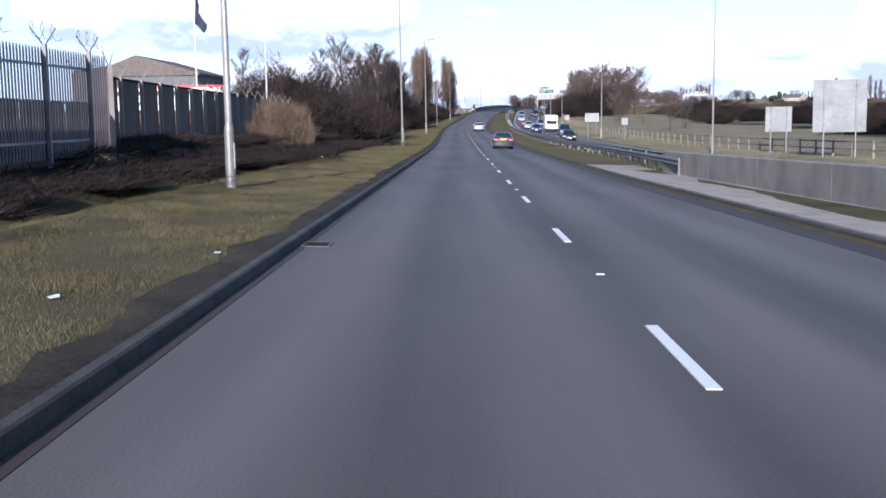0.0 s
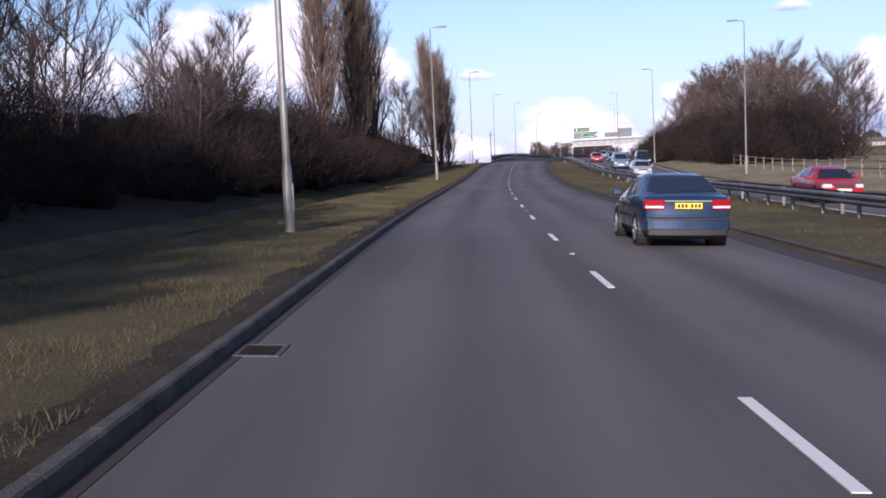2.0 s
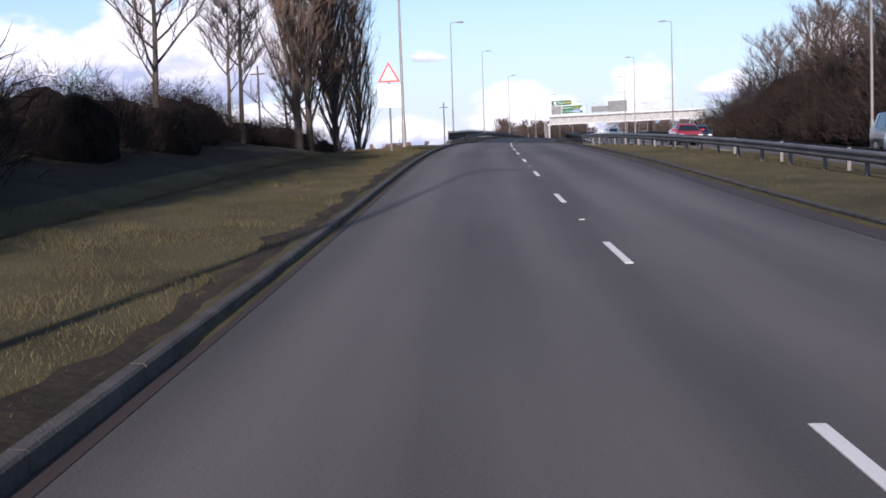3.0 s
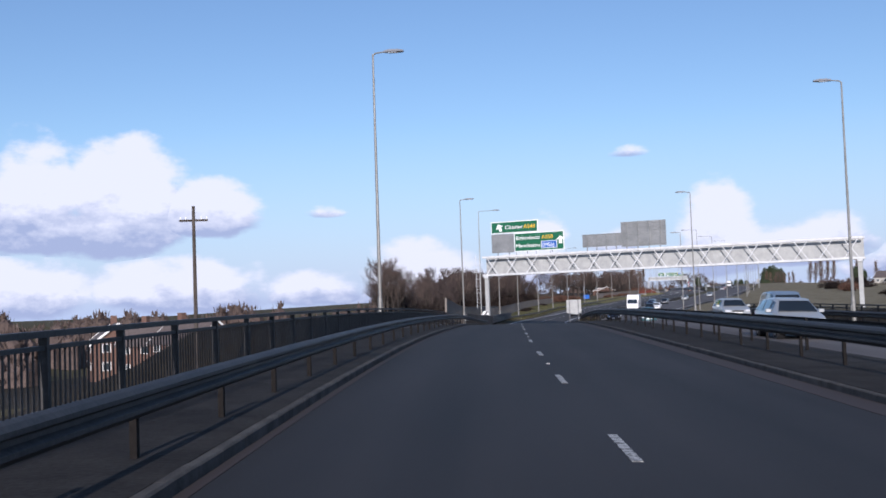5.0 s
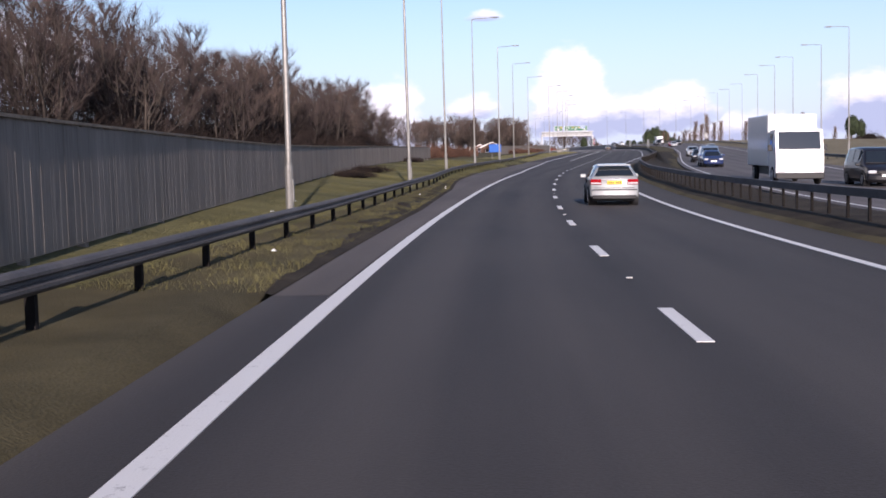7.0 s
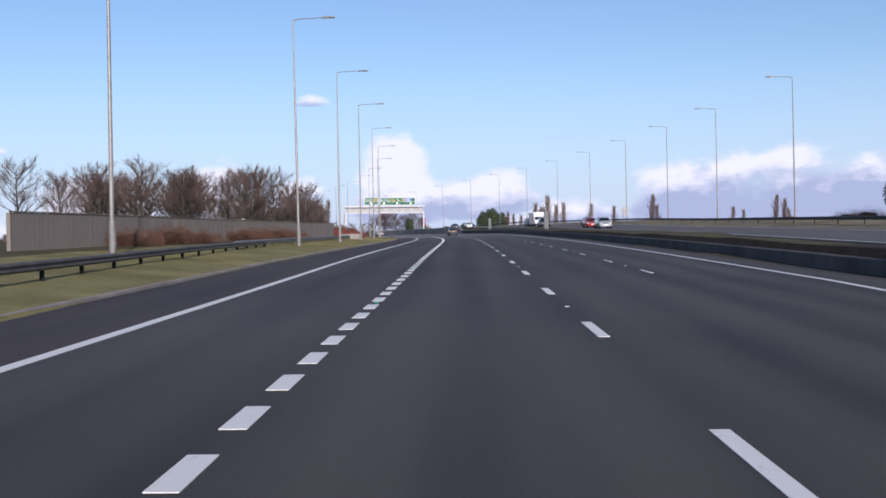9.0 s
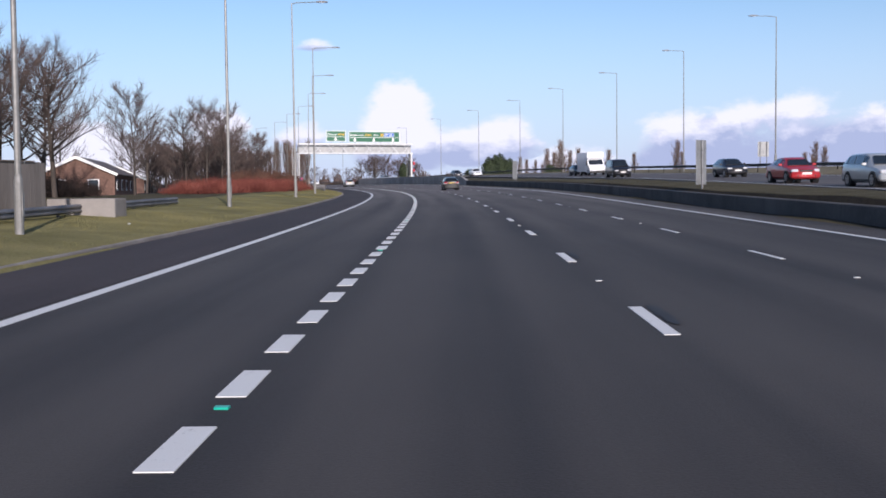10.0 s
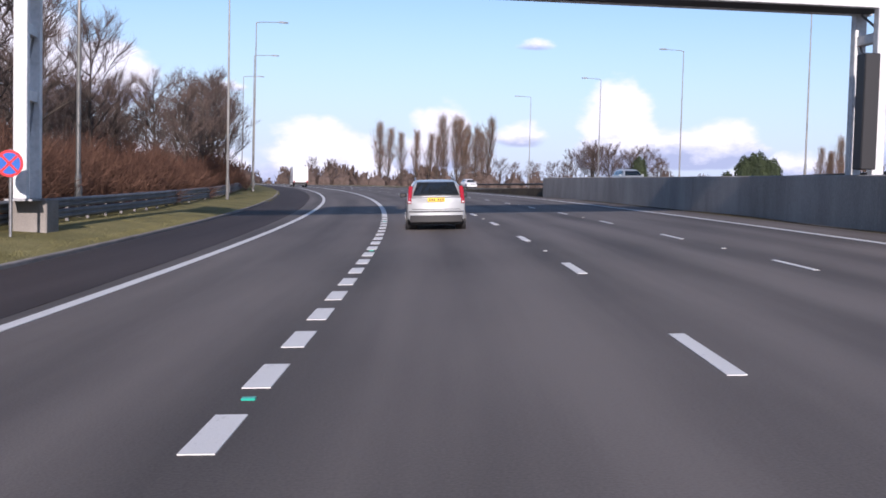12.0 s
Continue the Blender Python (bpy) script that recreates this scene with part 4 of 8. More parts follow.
# ---------------- walls ----------------
def wall_run(name, label, s0, s1, off, h0, h1, thick, material, panel=6.0):
    """A concrete wall of cast panels with open joints and a splayed foot; h0, h1: functions of the station."""
    root = thing(name, label, "wall", kind="structure")
    s = s0
    while s < s1 - 0.1:
        e = min(s + panel, s1)
        verts, faces = [], []
        ss = np.linspace(s + 0.012, e - 0.012, 4)
        for q in ss:
            o, a, b = off(q), h0(q), h1(q)
            verts += [at(q, o - 0.05, a), at(q, o - 0.05, a + 0.12), at(q, o, a + 0.18), at(q, o, b - 0.03), at(q, o + 0.03, b),
                      at(q, o + thick - 0.03, b), at(q, o + thick, b - 0.03), at(q, o + thick, a)]
        m = 8
        for i in range(3):
            for k in range(m):
                c, d = i * m + k, i * m + (k + 1) % m
                faces.append((c, d, d + m, c + m))
        faces += [tuple(range(m))[::-1], tuple(range(3 * m, 4 * m))]
        part("wall_panel", mesh_of("wall_panel", verts, faces, material), material, root)
        s = e


wall_run("wall_median", "grey cast concrete wall in the central reserve", -90, 44, lambda s: 8.45, lambda s: 0.0, lambda s: 1.0, 0.35, M_CONC)
wall_run("wall_base", "tall dark concrete wall below the gantry leg", 564, 597, lambda s: ramp(s, (553, -4.1), (597, -3.35)) - 0.5,
         lambda s: -0.1, lambda s: ramp(s, (564, 0.75), (567, 1.45), (597, 1.46)), 0.5, M_DARKCONC, 4.0)
wall_run("wall_low", "low concrete barrier below the oncoming carriageway, toned dark for its shaded face", 830, 1062, lambda s: 11.5,
         lambda s: -0.2, lambda s: ramp(s, (830, 0.42), (985, 0.62), (1062, 0.72)), 0.4, M_CONC_D, 9.0)
wall_run("wall_barrier", "tall grey concrete retaining barrier below the oncoming carriageway", 1062, 1170, lambda s: 11.5,
         lambda s: -0.2, lambda s: ramp(s, (1062, 0.7), (1067, 1.42), (1120, 1.5), (1170, 1.45)), 0.4, M_CONC_B, 9.0)


# ---------------- guard rails ----------------


def guardrail(label, s0, s1, off, face, top=0.72, base=0.1, every=3.2, beams=1, box_section=False, material=None, gh=None, deep=1.0):
    """A steel safety barrier: pressed beam on posts. face: +1 when the beam faces the right."""
    material = material or M_RAIL
    root = thing("guard_rail", label, "guard rail", "guard rails along the road")
    f = face
    if box_section:
        prof = [(-0.10, -0.20), (0.10, -0.20), (0.10, 0.0), (-0.10, 0.0)]
    else:
        outer = [(0.0, -0.31), (0.045 * f, -0.29), (0.08 * f, -0.25), (0.08 * f, -0.21), (0.02 * f, -0.175), (0.02 * f, -0.135), (0.08 * f, -0.10),
                 (0.08 * f, -0.06), (0.045 * f, -0.02), (0.0, 0.0)]
        outer = [(a * deep, b * deep) for a, b in outer]
        prof = outer + [(a - 0.012 * f, b) for a, b in outer[::-1]]
    hh = gh or (lambda s: 0.0)
    for k in range(beams):
        swept("beam", prof, s0, s1, 3.2, material, off, lambda s, k=k: hh(s) + top - 0.34 * k, parent=root, smooth=False)
    pw = 0.032 if material is M_DARKRAIL or box_section else 0.05
    bm = boxed(-pw - 0.05 * f, pw - 0.05 * f, -0.04, 0.04, -0.3, top - base - 0.04 + (0.0 if box_section else 0.02))
    me = bpy.data.meshes.new("post")
    bm.to_mesh(me)
    bm.free()
    me.materials.append(M_POSTSTEEL if material in (M_DARKRAIL, M_OLDRAIL) or box_section else material)
    s = s0 + 0.6
    while s < s1:
        ob = new("post", me)
        ob.parent = root
        ob.matrix_basis = stand(s, off(s) - 0.035 * f, base + hh(s), tilt=False)
        s += every
    return root


guardrail("double steel safety barrier in the grassy reserve", 40, 388, lambda s: ramp(s, (40, 8.3), (80, 10.2), (130, 9.7), (260, 10.6), (388, 8.4)), -1, 0.80, 0.1, 3.2)
guardrail("rear beam of the steel barrier in the reserve", 30, 388, lambda s: ramp(s, (30, 8.9), (80, 10.8), (130, 10.3), (260, 11.2), (388, 9.2)), 1, 0.80, 0.1, 6.4)
guardrail("weathered steel barrier along the bridge verge", 384, 581, lambda s: ramp(s, (384, -2.5), (545, -2.5), (581, -2.65)), 1, 0.76, 0.1, 3.2, material=M_DARKRAIL, deep=0.9)
guardrail("dark steel barrier along the bridge reserve", 388, 640, lambda s: ramp(s, (388, 8.4), (410, 7.85), (560, 7.75), (600, 8.1), (640, 8.6)), -1, 0.98, 0.1, 3.2, material=M_DARKRAIL, deep=1.2)
guardrail("second dark steel barrier along the bridge reserve", 388, 640, lambda s: ramp(s, (388, 9.2), (410, 9.0), (560, 9.0), (600, 9.3), (640, 9.7)), 1, 0.98, 0.1, 6.4, material=M_DARKRAIL)
guardrail("box-section steel barrier in the reserve", 636, 832, lambda s: ramp(s, (636, 8.6), (700, 8.0), (770, 9.2), (832, 12.0)), -1, 0.92, 0.1, 1.6, box_section=True, material=M_OLDRAIL)
guardrail("triple steel barrier behind the concrete wall", 597, 634, lambda s: ramp(s, (597, -3.45), (615, -3.75), (634, -4.25)), 1, 1.32, 0.1, 2.4, beams=3, material=M_OLDRAIL)
guardrail("low galvanised barrier on the grass verge", 630, 868, lambda s: ramp(s, (630, -4.2), (655, -4.4), (690, -5.1), (710, -6.3), (760, -8.3), (868, -12.0)), 1, 0.66, 0.1, 3.2, deep=0.85, material=M_OLDRAIL, gh=lambda s: ramp(s, (640, 0.0), (700, 0.05), (760, 0.15), (868, 0.1)))
guardrail("low dark barrier before the fence", 858, 950, lambda s: ramp(s, (858, -11.9), (950, -13.5)), 1, 0.62, 0.2, 3.2, gh=lambda s: 0.2)
guardrail("double steel barrier at the shrub bank", 1052, 1200, lambda s: ramp(s, (1052, -10.2), (1090, -11.6), (1130, -11.8), (1200, -12.6)), 1, 0.95, 0.2, 2.4, beams=2, gh=lambda s: 0.15)
guardrail("steel barrier beyond the oncoming carriageway", 388, 760, lambda s: opp_right(s) + 0.9, -1, 0.80, 0.1, 6.4, material=M_DARKRAIL, gh=opp_h)
guardrail("long dark barrier beyond the oncoming carriageway", 800, 1330, lambda s: opp_right(s) + 1.0, -1, 0.95, 0.2, 6.4, material=M_DARKRAIL, gh=opp_h)


# ---------------- bridge parapets ----------------
def parapet(label, s0, s1, off, h=0.11, top=1.12):
    root = thing("bridge_parapet", label, "parapet", "bridge parapets", kind="")
    for name, a, w, t in (("top_rail", top, 0.11, 0.07), ("middle_rail", top - 0.16, 0.06, 0.05), ("bottom_rail", 0.26, 0.06, 0.05)):
        swept(name, [(-w / 2, -t), (w / 2, -t), (w / 2, 0), (-w / 2, 0)], s0, s1, 4.0, M_DARKRAIL, off, lambda s, a=a: a, parent=root)
    swept("plinth", [(-0.22, -0.4), (0.22, -0.4), (0.22, 0.13), (-0.22, 0.13)], s0, s1, 4.0, M_CONC_D, off, lambda s: 0.0, parent=root)
    bm = boxed(-0.05, 0.05, -0.035, 0.035, -0.05, top - h - 0.02)
    me = bpy.data.meshes.new("post")
    bm.to_mesh(me)
    bm.free()
    me.materials.append(M_DARKRAIL)
    verts, faces = [], []
    s, k = s0, 0
    while s < s1:
        if k % 17 == 0:
            ob = new("post", me)
            ob.parent = root
            ob.matrix_basis = stand(s, off(s), h, tilt=False)
        else:
            q = len(verts)
            m = stand(s, off(s), 0, tilt=False)
            verts += [m @ Vector(v) for v in ((-0.01, -0.012, 0.24), (0.01, -0.012, 0.24), (0.01, 0.012, 0.24), (-0.01, 0.012, 0.24),
                                              (-0.01, -0.012, top - 0.18), (0.01, -0.012, top - 0.18), (0.01, 0.012, top - 0.18), (-0.01, 0.012, top - 0.18))]
            faces += [tuple(q + i for i in f) for f in ((0, 1, 5, 4), (1, 2, 6, 5), (2, 3, 7, 6), (3, 0, 4, 7))]
        s += 0.15
        k += 1
    bars = part("infill", mesh_of("infill", verts, faces, M_DARKRAIL), M_DARKRAIL, root)
    tagged(bars, kind="stuff")


def open_rails(label, s0, s1, off, h=0.11):
    """The open end of the parapet: three box rails on square posts."""
    root = thing("open_railing", label, "railing")
    for a in (1.12, 0.80, 0.48):
        swept("rail", [(-0.045, -0.11), (0.045, -0.11), (0.045, 0), (-0.045, 0)], s0, s1, 2.0, M_OLDRAIL, off, lambda s, a=a: a, parent=root)
    for s in np.arange(s0 + 0.1, s1 + 0.05, (s1 - s0 - 0.2) / 4):
        ob = part("post", boxed(-0.15, -0.045, -0.06, 0.06, -0.2, 1.10 - h, bevel=0.008), M_OLDRAIL, root)
        ob.matrix_basis = stand(s, off(s), h, tilt=False)


parapet("dark steel bridge parapet with upright bars", 388, 551, lambda s: -4.35)
open_rails("weathered steel three-rail end of the bridge parapet", 551.3, 567, lambda s: -4.35)
parapet("dark steel bridge parapet beyond the oncoming lanes", 388, 556, lambda s: 19.3)


# ---------------- fences ----------------
def board_fence(label, pts, every, h0, h1, board=0.15, step_gap=0.003, rnd_seed=3, cap=True, limit=110):
    """Close-boarded noise fence between waypoints (station, offset, foot height, height)."""
    root = thing("noise_fence", label, "fence", "noise fences")
    rnd = random.Random(rnd_seed)
    bm = boxed(-board / 2 + step_gap / 2, board / 2 - step_gap / 2, -0.014, 0.014, 0.0, 1.0)
    me = bpy.data.meshes.new("board")
    bm.to_mesh(me)
    bm.free()
    me.materials.append(M_FENCEWOOD)
    pm = boxed(-0.07, 0.07, -0.09, 0.05, -0.4, 1.0)
    pme = bpy.data.meshes.new("fence_post")
    pm.to_mesh(pme)
    pm.free()
    pme.materials.append(M_FENCEWOOD)
    xs = [p[0] for p in pts]
    def here(s):
        o, f, t = (float(np.interp(s, xs, [p[k] for p in pts])) for k in (1, 2, 3))
        return at(s, o, f), t
    s, n = xs[0], 0
    verts, faces = [], []
    base = np.array([v.co[:] for v in me.vertices])
    polys = [tuple(p.vertices) for p in me.polygons]
    while s < xs[-1]:
        p, t = here(s)
        q, _ = here(s + 0.05)
        d = (q - p)
        ang = math.atan2(d.y, d.x)
        m = Matrix.Translation(p) @ Matrix.Rotation(ang, 4, "Z") @ Matrix.Diagonal((1, 1, t + rnd.uniform(-0.025, 0.025), 1))
        m = m @ pose(0, rnd.uniform(-0.002, 0.002), 0)
        if n < limit:
            ob = new("board", me)
            ob.parent = root
            ob.matrix_basis = m
        else:
            k = len(verts)
            verts += [m @ Vector(v) for v in base]
            faces += [tuple(k + i for i in f) for f in polys]
        if n % 20 == 0:
            ob = new("fence_post", pme)
            ob.parent = root
            ob.matrix_basis = Matrix.Translation(p) @ Matrix.Rotation(ang, 4, "Z") @ Matrix.Translation((0, 0.1, 0)) @ Matrix.Diagonal((1, 1, t - 0.03, 1))
        s += board / max(0.3, d.length / 0.05)
        n += 1
    if verts:
        tagged(part("boarding", mesh_of("boarding", verts, faces, M_FENCEWOOD), M_FENCEWOOD, root), kind="stuff")
    if cap:
        v, f = [], []
        ss = np.arange(xs[0], xs[-1], 2.0)
        for s in ss:
            p, t = here(s)
            for a, b in ((-0.06, 0.0), (0.06, 0.0), (0.06, 0.05), (-0.06, 0.05)):
                th = L_TH[spot(s)[0]]
                v.append(p + Vector((math.cos(th) * a, math.sin(th) * a, t + b)))
        for i in range(len(ss) - 1):
            for k in range(4):
                a, b = i * 4 + k, i * 4 + (k + 1) % 4
                f.append((a, b, b + 4, a + 4))
        part("capping", mesh_of("capping", v, f, M_TIMBER), M_TIMBER, root)
    return root


board_fence("tall weathered boarded noise fence above the road", [(552.5, -4.75, 0.0, 2.55), (556, -4.9, 0.0, 2.5), (575, -5.2, 0.0, 2.4), (600, -5.5, 0.2, 2.3), (640, -6.3, 0.3, 1.95),
            (652, -7.5, 0.4, 1.9), (670, -9.1, 0.6, 1.7), (705, -12.4, 0.9, 1.5), (760, -16.5, 1.2, 1.3)], 3.0, 0, 0)
board_fence("weathered boarded fence behind the verge", [(846, -18.6, 0.5, 1.75), (880, -18.0, 0.5, 1.75), (937, -15.4, 0.5, 1.85)], 3.0, 0, 0, rnd_seed=9)


def palisade(label, pts, height, seed=2):
    """Steel palisade fence: pales with split tops on two rails between posts, with splayed brackets."""
    root = thing("palisade_fence", label, "fence", "palisade fences")
    pale = bmesh.new()
    prof = [(-0.035, 0.0), (-0.012, 0.022), (0.012, 0.022), (0.035, 0.0)]
    rings = []
    for z, k in ((0.05, 1.0), (height - 0.12, 1.0), (height, 0.35)):
        rings.append([pale.verts.new((a * k, b, z)) for a, b in prof] + [pale.verts.new((a * k, b - 0.006, z)) for a, b in prof[::-1]])
    for r0, r1 in zip(rings, rings[1:]):
        for k in range(8):
            pale.faces.new((r0[k], r0[(k + 1) % 8], r1[(k + 1) % 8], r1[k]))
    pale.faces.new(rings[-1])
    me = bpy.data.meshes.new("pale")
    pale.to_mesh(me)
    pale.free()
    me.materials.append(M_PALISADE)
    pst = boxed(-0.05, 0.05, -0.12, -0.03, -0.4, height + 0.05)
    tube(pst, (0, -0.08, height), (0.28, -0.25, height + 0.42), 0.02, 0.015, 5)
    tube(pst, (0, -0.08, height), (-0.28, 0.12, height + 0.42), 0.02, 0.015, 5)
    for a in range(14):     # a coil of wire along the top
        t0, t1 = a * 1.3, (a + 1) * 1.3
        tube(pst, (math.cos(t0) * 0.24 - 0.8 + a * 0.12, -0.08, height + 0.34 + math.sin(t0) * 0.2), (math.cos(t1) * 0.24 - 0.68 + a * 0.12, -0.08, height + 0.34 + math.sin(t1) * 0.2), 0.007, 0.007, 3, False)
    pme = bpy.data.meshes.new("post")
    pst.to_mesh(pme)
    pst.free()
    pme.materials.append(M_PALISADE)
    xs = [p[0] for p in pts]
    def here(s):
        o, f = (float(np.interp(s, xs, [p[k] for p in pts])) for k in (1, 2))
        return at(s, o, f)
    s, n, since = xs[0], 0, 9
    rails = bmesh.new()
    last = None
    while s < xs[-1]:
        p, q = here(s), here(s + 0.05)
        d = q - p
        m = Matrix.Translation(p) @ Matrix.Rotation(math.atan2(d.y, d.x), 4, "Z")
        ob = new("pale", me)
        ob.parent = root
        ob.matrix_basis = m
        if n % 17 == 0:
            ob = new("post", pme)
            ob.parent = root
            ob.matrix_basis = m
            if last is not None:
                for z in (0.45, height - 0.4):
                    beam(rails, last + Vector((0, 0, z)), p + Vector((0, 0, z)), 0.05, 0.06)
            last = p
        s += 0.165 / max(0.4, d.length / 0.05)
        n += 1
    part("rails", rails, M_PALISADE, root)


palisade("galvanised steel palisade fence topped with wire", [(8, -9.4, 0.55), (29, -9.0, 0.75)], 2.6)


def sheet_fence(label, pts, height, every=2.75, posts=True):
    """Brown ribbed sheeting between pale posts, with a top rail and wire on cranked arms."""
    root = thing("sheet_fence", label, "fence", "sheeted fences")
    xs = [p[0] for p in pts]
    def here(s):
        o, f = (float(np.interp(s, xs, [p[k] for p in pts])) for k in (1, 2))
        return at(s, o, f)
    s = xs[0]
    while s < xs[-1] - 0.1:
        e = min(s + every, xs[-1])
        a, b = here(s), here(e)
        d = b - a
        ln = Vector((d.x, d.y, 0)).length
        sl = d.z / max(ln, 0.01)
        m = Matrix.Translation(a) @ Matrix.Rotation(math.atan2(d.y, d.x), 4, "Z")
        n = max(4, int(ln / 0.16))
        v, f = [], []
        for k in range(n + 1):
            x = ln * k / n
            y = 0.025 if k % 2 else -0.025
            v += [(x, y, 0.02 + x * sl), (x, y, height + x * sl), (x, y + 0.008, height + x * sl), (x, y + 0.008, 0.02 + x * sl)]
        for k in range(n):
            q = 4 * k
            f += [(q + j, q + (j + 1) % 4, q + 4 + (j + 1) % 4, q + 4 + j) for j in range(4)]
        part("sheet", mesh_of("sheet", v, f, M_SHEET), M_SHEET, root).matrix_basis = m
        part("top_rail", beam(bmesh.new(), (0, -0.04, height), (ln, -0.04, height + ln * sl), 0.06, 0.07), M_POSTSTEEL, root).matrix_basis = m
        if posts:
            ps = boxed(-0.07, 0.07, -0.16, -0.03, -0.4, height + 0.08)
            tube(ps, (0, -0.08, height), (0.28, -0.25, height + 0.42), 0.02, 0.015, 5)
            tube(ps, (0, -0.08, height), (-0.28, 0.12, height + 0.42), 0.02, 0.015, 5)
            part("post", ps, M_CONC, root, "pale concrete post").matrix_basis = m
        s = e


M_SHEET = surface("brown_sheeting", (0.070, 0.052, 0.048), (0.135, 0.102, 0.092), 0.9, 0.8, 0.2, fine=16, stretch=(1, 1, 0.3), random_tone=0.1)
sheet_fence("tall brown sheeted fence with pale posts and wire", [(30, -9.3, 0.55), (36, -12.4, 0.6), (85, -12.6, 0.7)], 2.55)
sheet_fence("brown sheeting standing behind the palisade fence", [(8, -9.75, 0.5), (29, -9.45, 0.55)], 1.55, 2.75, False)


def rail_fence(label, s0, s1, off, h=1.15):
    root = thing("post_and_rail_fence", label, "fence", "post and rail fences")
    bm = boxed(-0.06, 0.06, -0.06, 0.06, -0.3, h)
    me = bpy.data.meshes.new("post")
    bm.to_mesh(me)
    bm.free()
    me.materials.append(M_TIMBER)
    s, last = s0, None
    rnd = random.Random(int(s0))
    while s < s1:
        g = ground_h(s, off(s))
        p = at(s, off(s), g)
        ob = new("post", me)
        ob.parent = root
        ob.matrix_basis = stand(s, off(s), g - 0.05, rnd.uniform(-4, 4), tilt=False)
        if last is not None:
            for z in (0.5, 1.0):
                part("rail", beam(bmesh.new(), last + Vector((0, 0, z)), p + Vector((0, 0, z + rnd.uniform(-0.02, 0.02))), 0.04, 0.10), M_TIMBER, root)
        last = p
        s += 3.6


rail_fence("weathered timber post and rail fence on the far verge", 60, 330, lambda s: 25.5)
rail_fence("grey timber post and rail fence under the trees", 135, 180, lambda s: -8.6)


# ---------------- lamp columns ----------------
def lamp_post(label, height, arm, group):
    """Tapered steel column with a base compartment, a bracket arm towards local +x and a flat lantern."""
    root = thing("street_lamp", label, "street lamp", group)
    base = tubed((0, 0, -0.6), (0, 0, 1.35), 0.115, 0.11, 12)
    tube(base, (0, 0, 1.35), (0, 0, 1.5), 0.11, 0.085, 12)
    box(base, 0.10, 0.125, -0.06, 0.06, 0.45, 1.05)
    part("base", base, M_POLE, root)
    shaft = tubed((0, 0, 1.5), (0, 0, height * 0.55), 0.082, 0.062, 10)
    tube(shaft, (0, 0, height * 0.55), (0, 0, height), 0.060, 0.040, 10)
    part("column", shaft, M_POLE, root)
    a = tubed((0, 0, height - 0.05), (arm * 0.18, 0, height + 0.05), 0.035, 0.033, 8)
    tube(a, (arm * 0.18, 0, height + 0.05), (arm, 0, height + 0.10), 0.033, 0.028, 8)
    part("bracket_arm", a, M_POLE, root)
    ln = bmesh.new()
    w = 0.16
    prof = [(arm - 0.1, 0.06, 0.05), (arm + 0.15, 0.14, 0.09), (arm + 0.55, w, 0.08), (arm + 0.8, 0.10, 0.04)]
    rings = [[ln.verts.new((x, y * k, height + 0.10 + z)) for y, z in ((b, -0.02), (b * 0.7, c), (-b * 0.7, c), (-b, -0.02), (-b * 0.6, -0.05), (b * 0.6, -0.05))] for x, b, c in prof for k in (1,)]
    for r0, r1 in zip(rings, rings[1:]):
        for i in range(6):
            ln.faces.new((r0[i], r0[(i + 1) % 6], r1[(i + 1) % 6], r1[i]))
    ln.faces.new(rings[0])
    ln.faces.new(rings[-1])
    lantern = part("lantern", ln, M_LANTERN, root)
    part("lens", boxed(arm + 0.12, arm + 0.55, -0.09, 0.09, height + 0.035, height + 0.06), M_CLEARLAMP, lantern)
    return root


POST_A = lamp_post("tall grey steel street lamp on the grass verge", 12.5, 0.6, "street lamps along the road")
POST_B = lamp_post("tall steel street lamp with a long bracket arm", 15.0, 2.0, "street lamps along the slip road")


def put_lamp(proto, s, off, turn=0.0, foot=None, lean=0.0):
    foot = ground_h(s, off) if foot is None else foot
    m = stand(s, off, foot, turn, tilt=False) @ pose(0, 0, 0, 0, lean, 0)
    if "placed" not in done or proto.name not in done["placed"]:
        done.setdefault("placed", set()).add(proto.name)
        proto.matrix_basis = m
        return proto
    return copy_thing(proto, m)


done = {}
rl = random.Random(4)
for s, o in ((25.3, -5.0), (86.5, -4.2), (149.4, -4.0), (214, -3.9), (281.5, -4.1), (343, -4.2), (397, -4.5)):
    put_lamp(POST_A, s, o, 0, lean=rl.uniform(-0.5, 0.5))
for s, o in ((445.1, -4.2), (504.0, -4.6), (563.6, -3.95)):
    put_lamp(POST_A, s, o, 0, 0.12, lean=rl.uniform(-0.3, 0.3))
for s, o in ((25, 20.5), (88, 20.5), (153.3, 20.3), (220.5, 20.8), (282.3, 21.5), (340.5, 20.6)):
    put_lamp(POST_A, s, o, 180, lean=rl.uniform(-0.5, 0.5))
for s in (400, 456, 512, 563.5, 618):
    put_lamp(POST_A, s, 18.6 if s < 600 else 22.5, 180, 0.05)
for s, o in ((599.3, -5.0), (631, -5.7), (656.3, -5.7), (685, -5.8), (714, -7.3), (740, -8.2), (771, -9.3), (801, -10.8), (839.4, -12.3), (873.8, -10.9), (897.9, -10.8), (923, -11), (951, -11.1),
             (982, -11), (1011, -11.1), (1041, -11.8), (1071, -12.1), (1101, -12.2), (1125, -12.3), (1157, -11.2), (1187, -11.2), (1216, -11.5), (1245, -12), (1280, -13)):
    put_lamp(POST_B, s, o, 0, lean=rl.uniform(-0.4, 0.4))
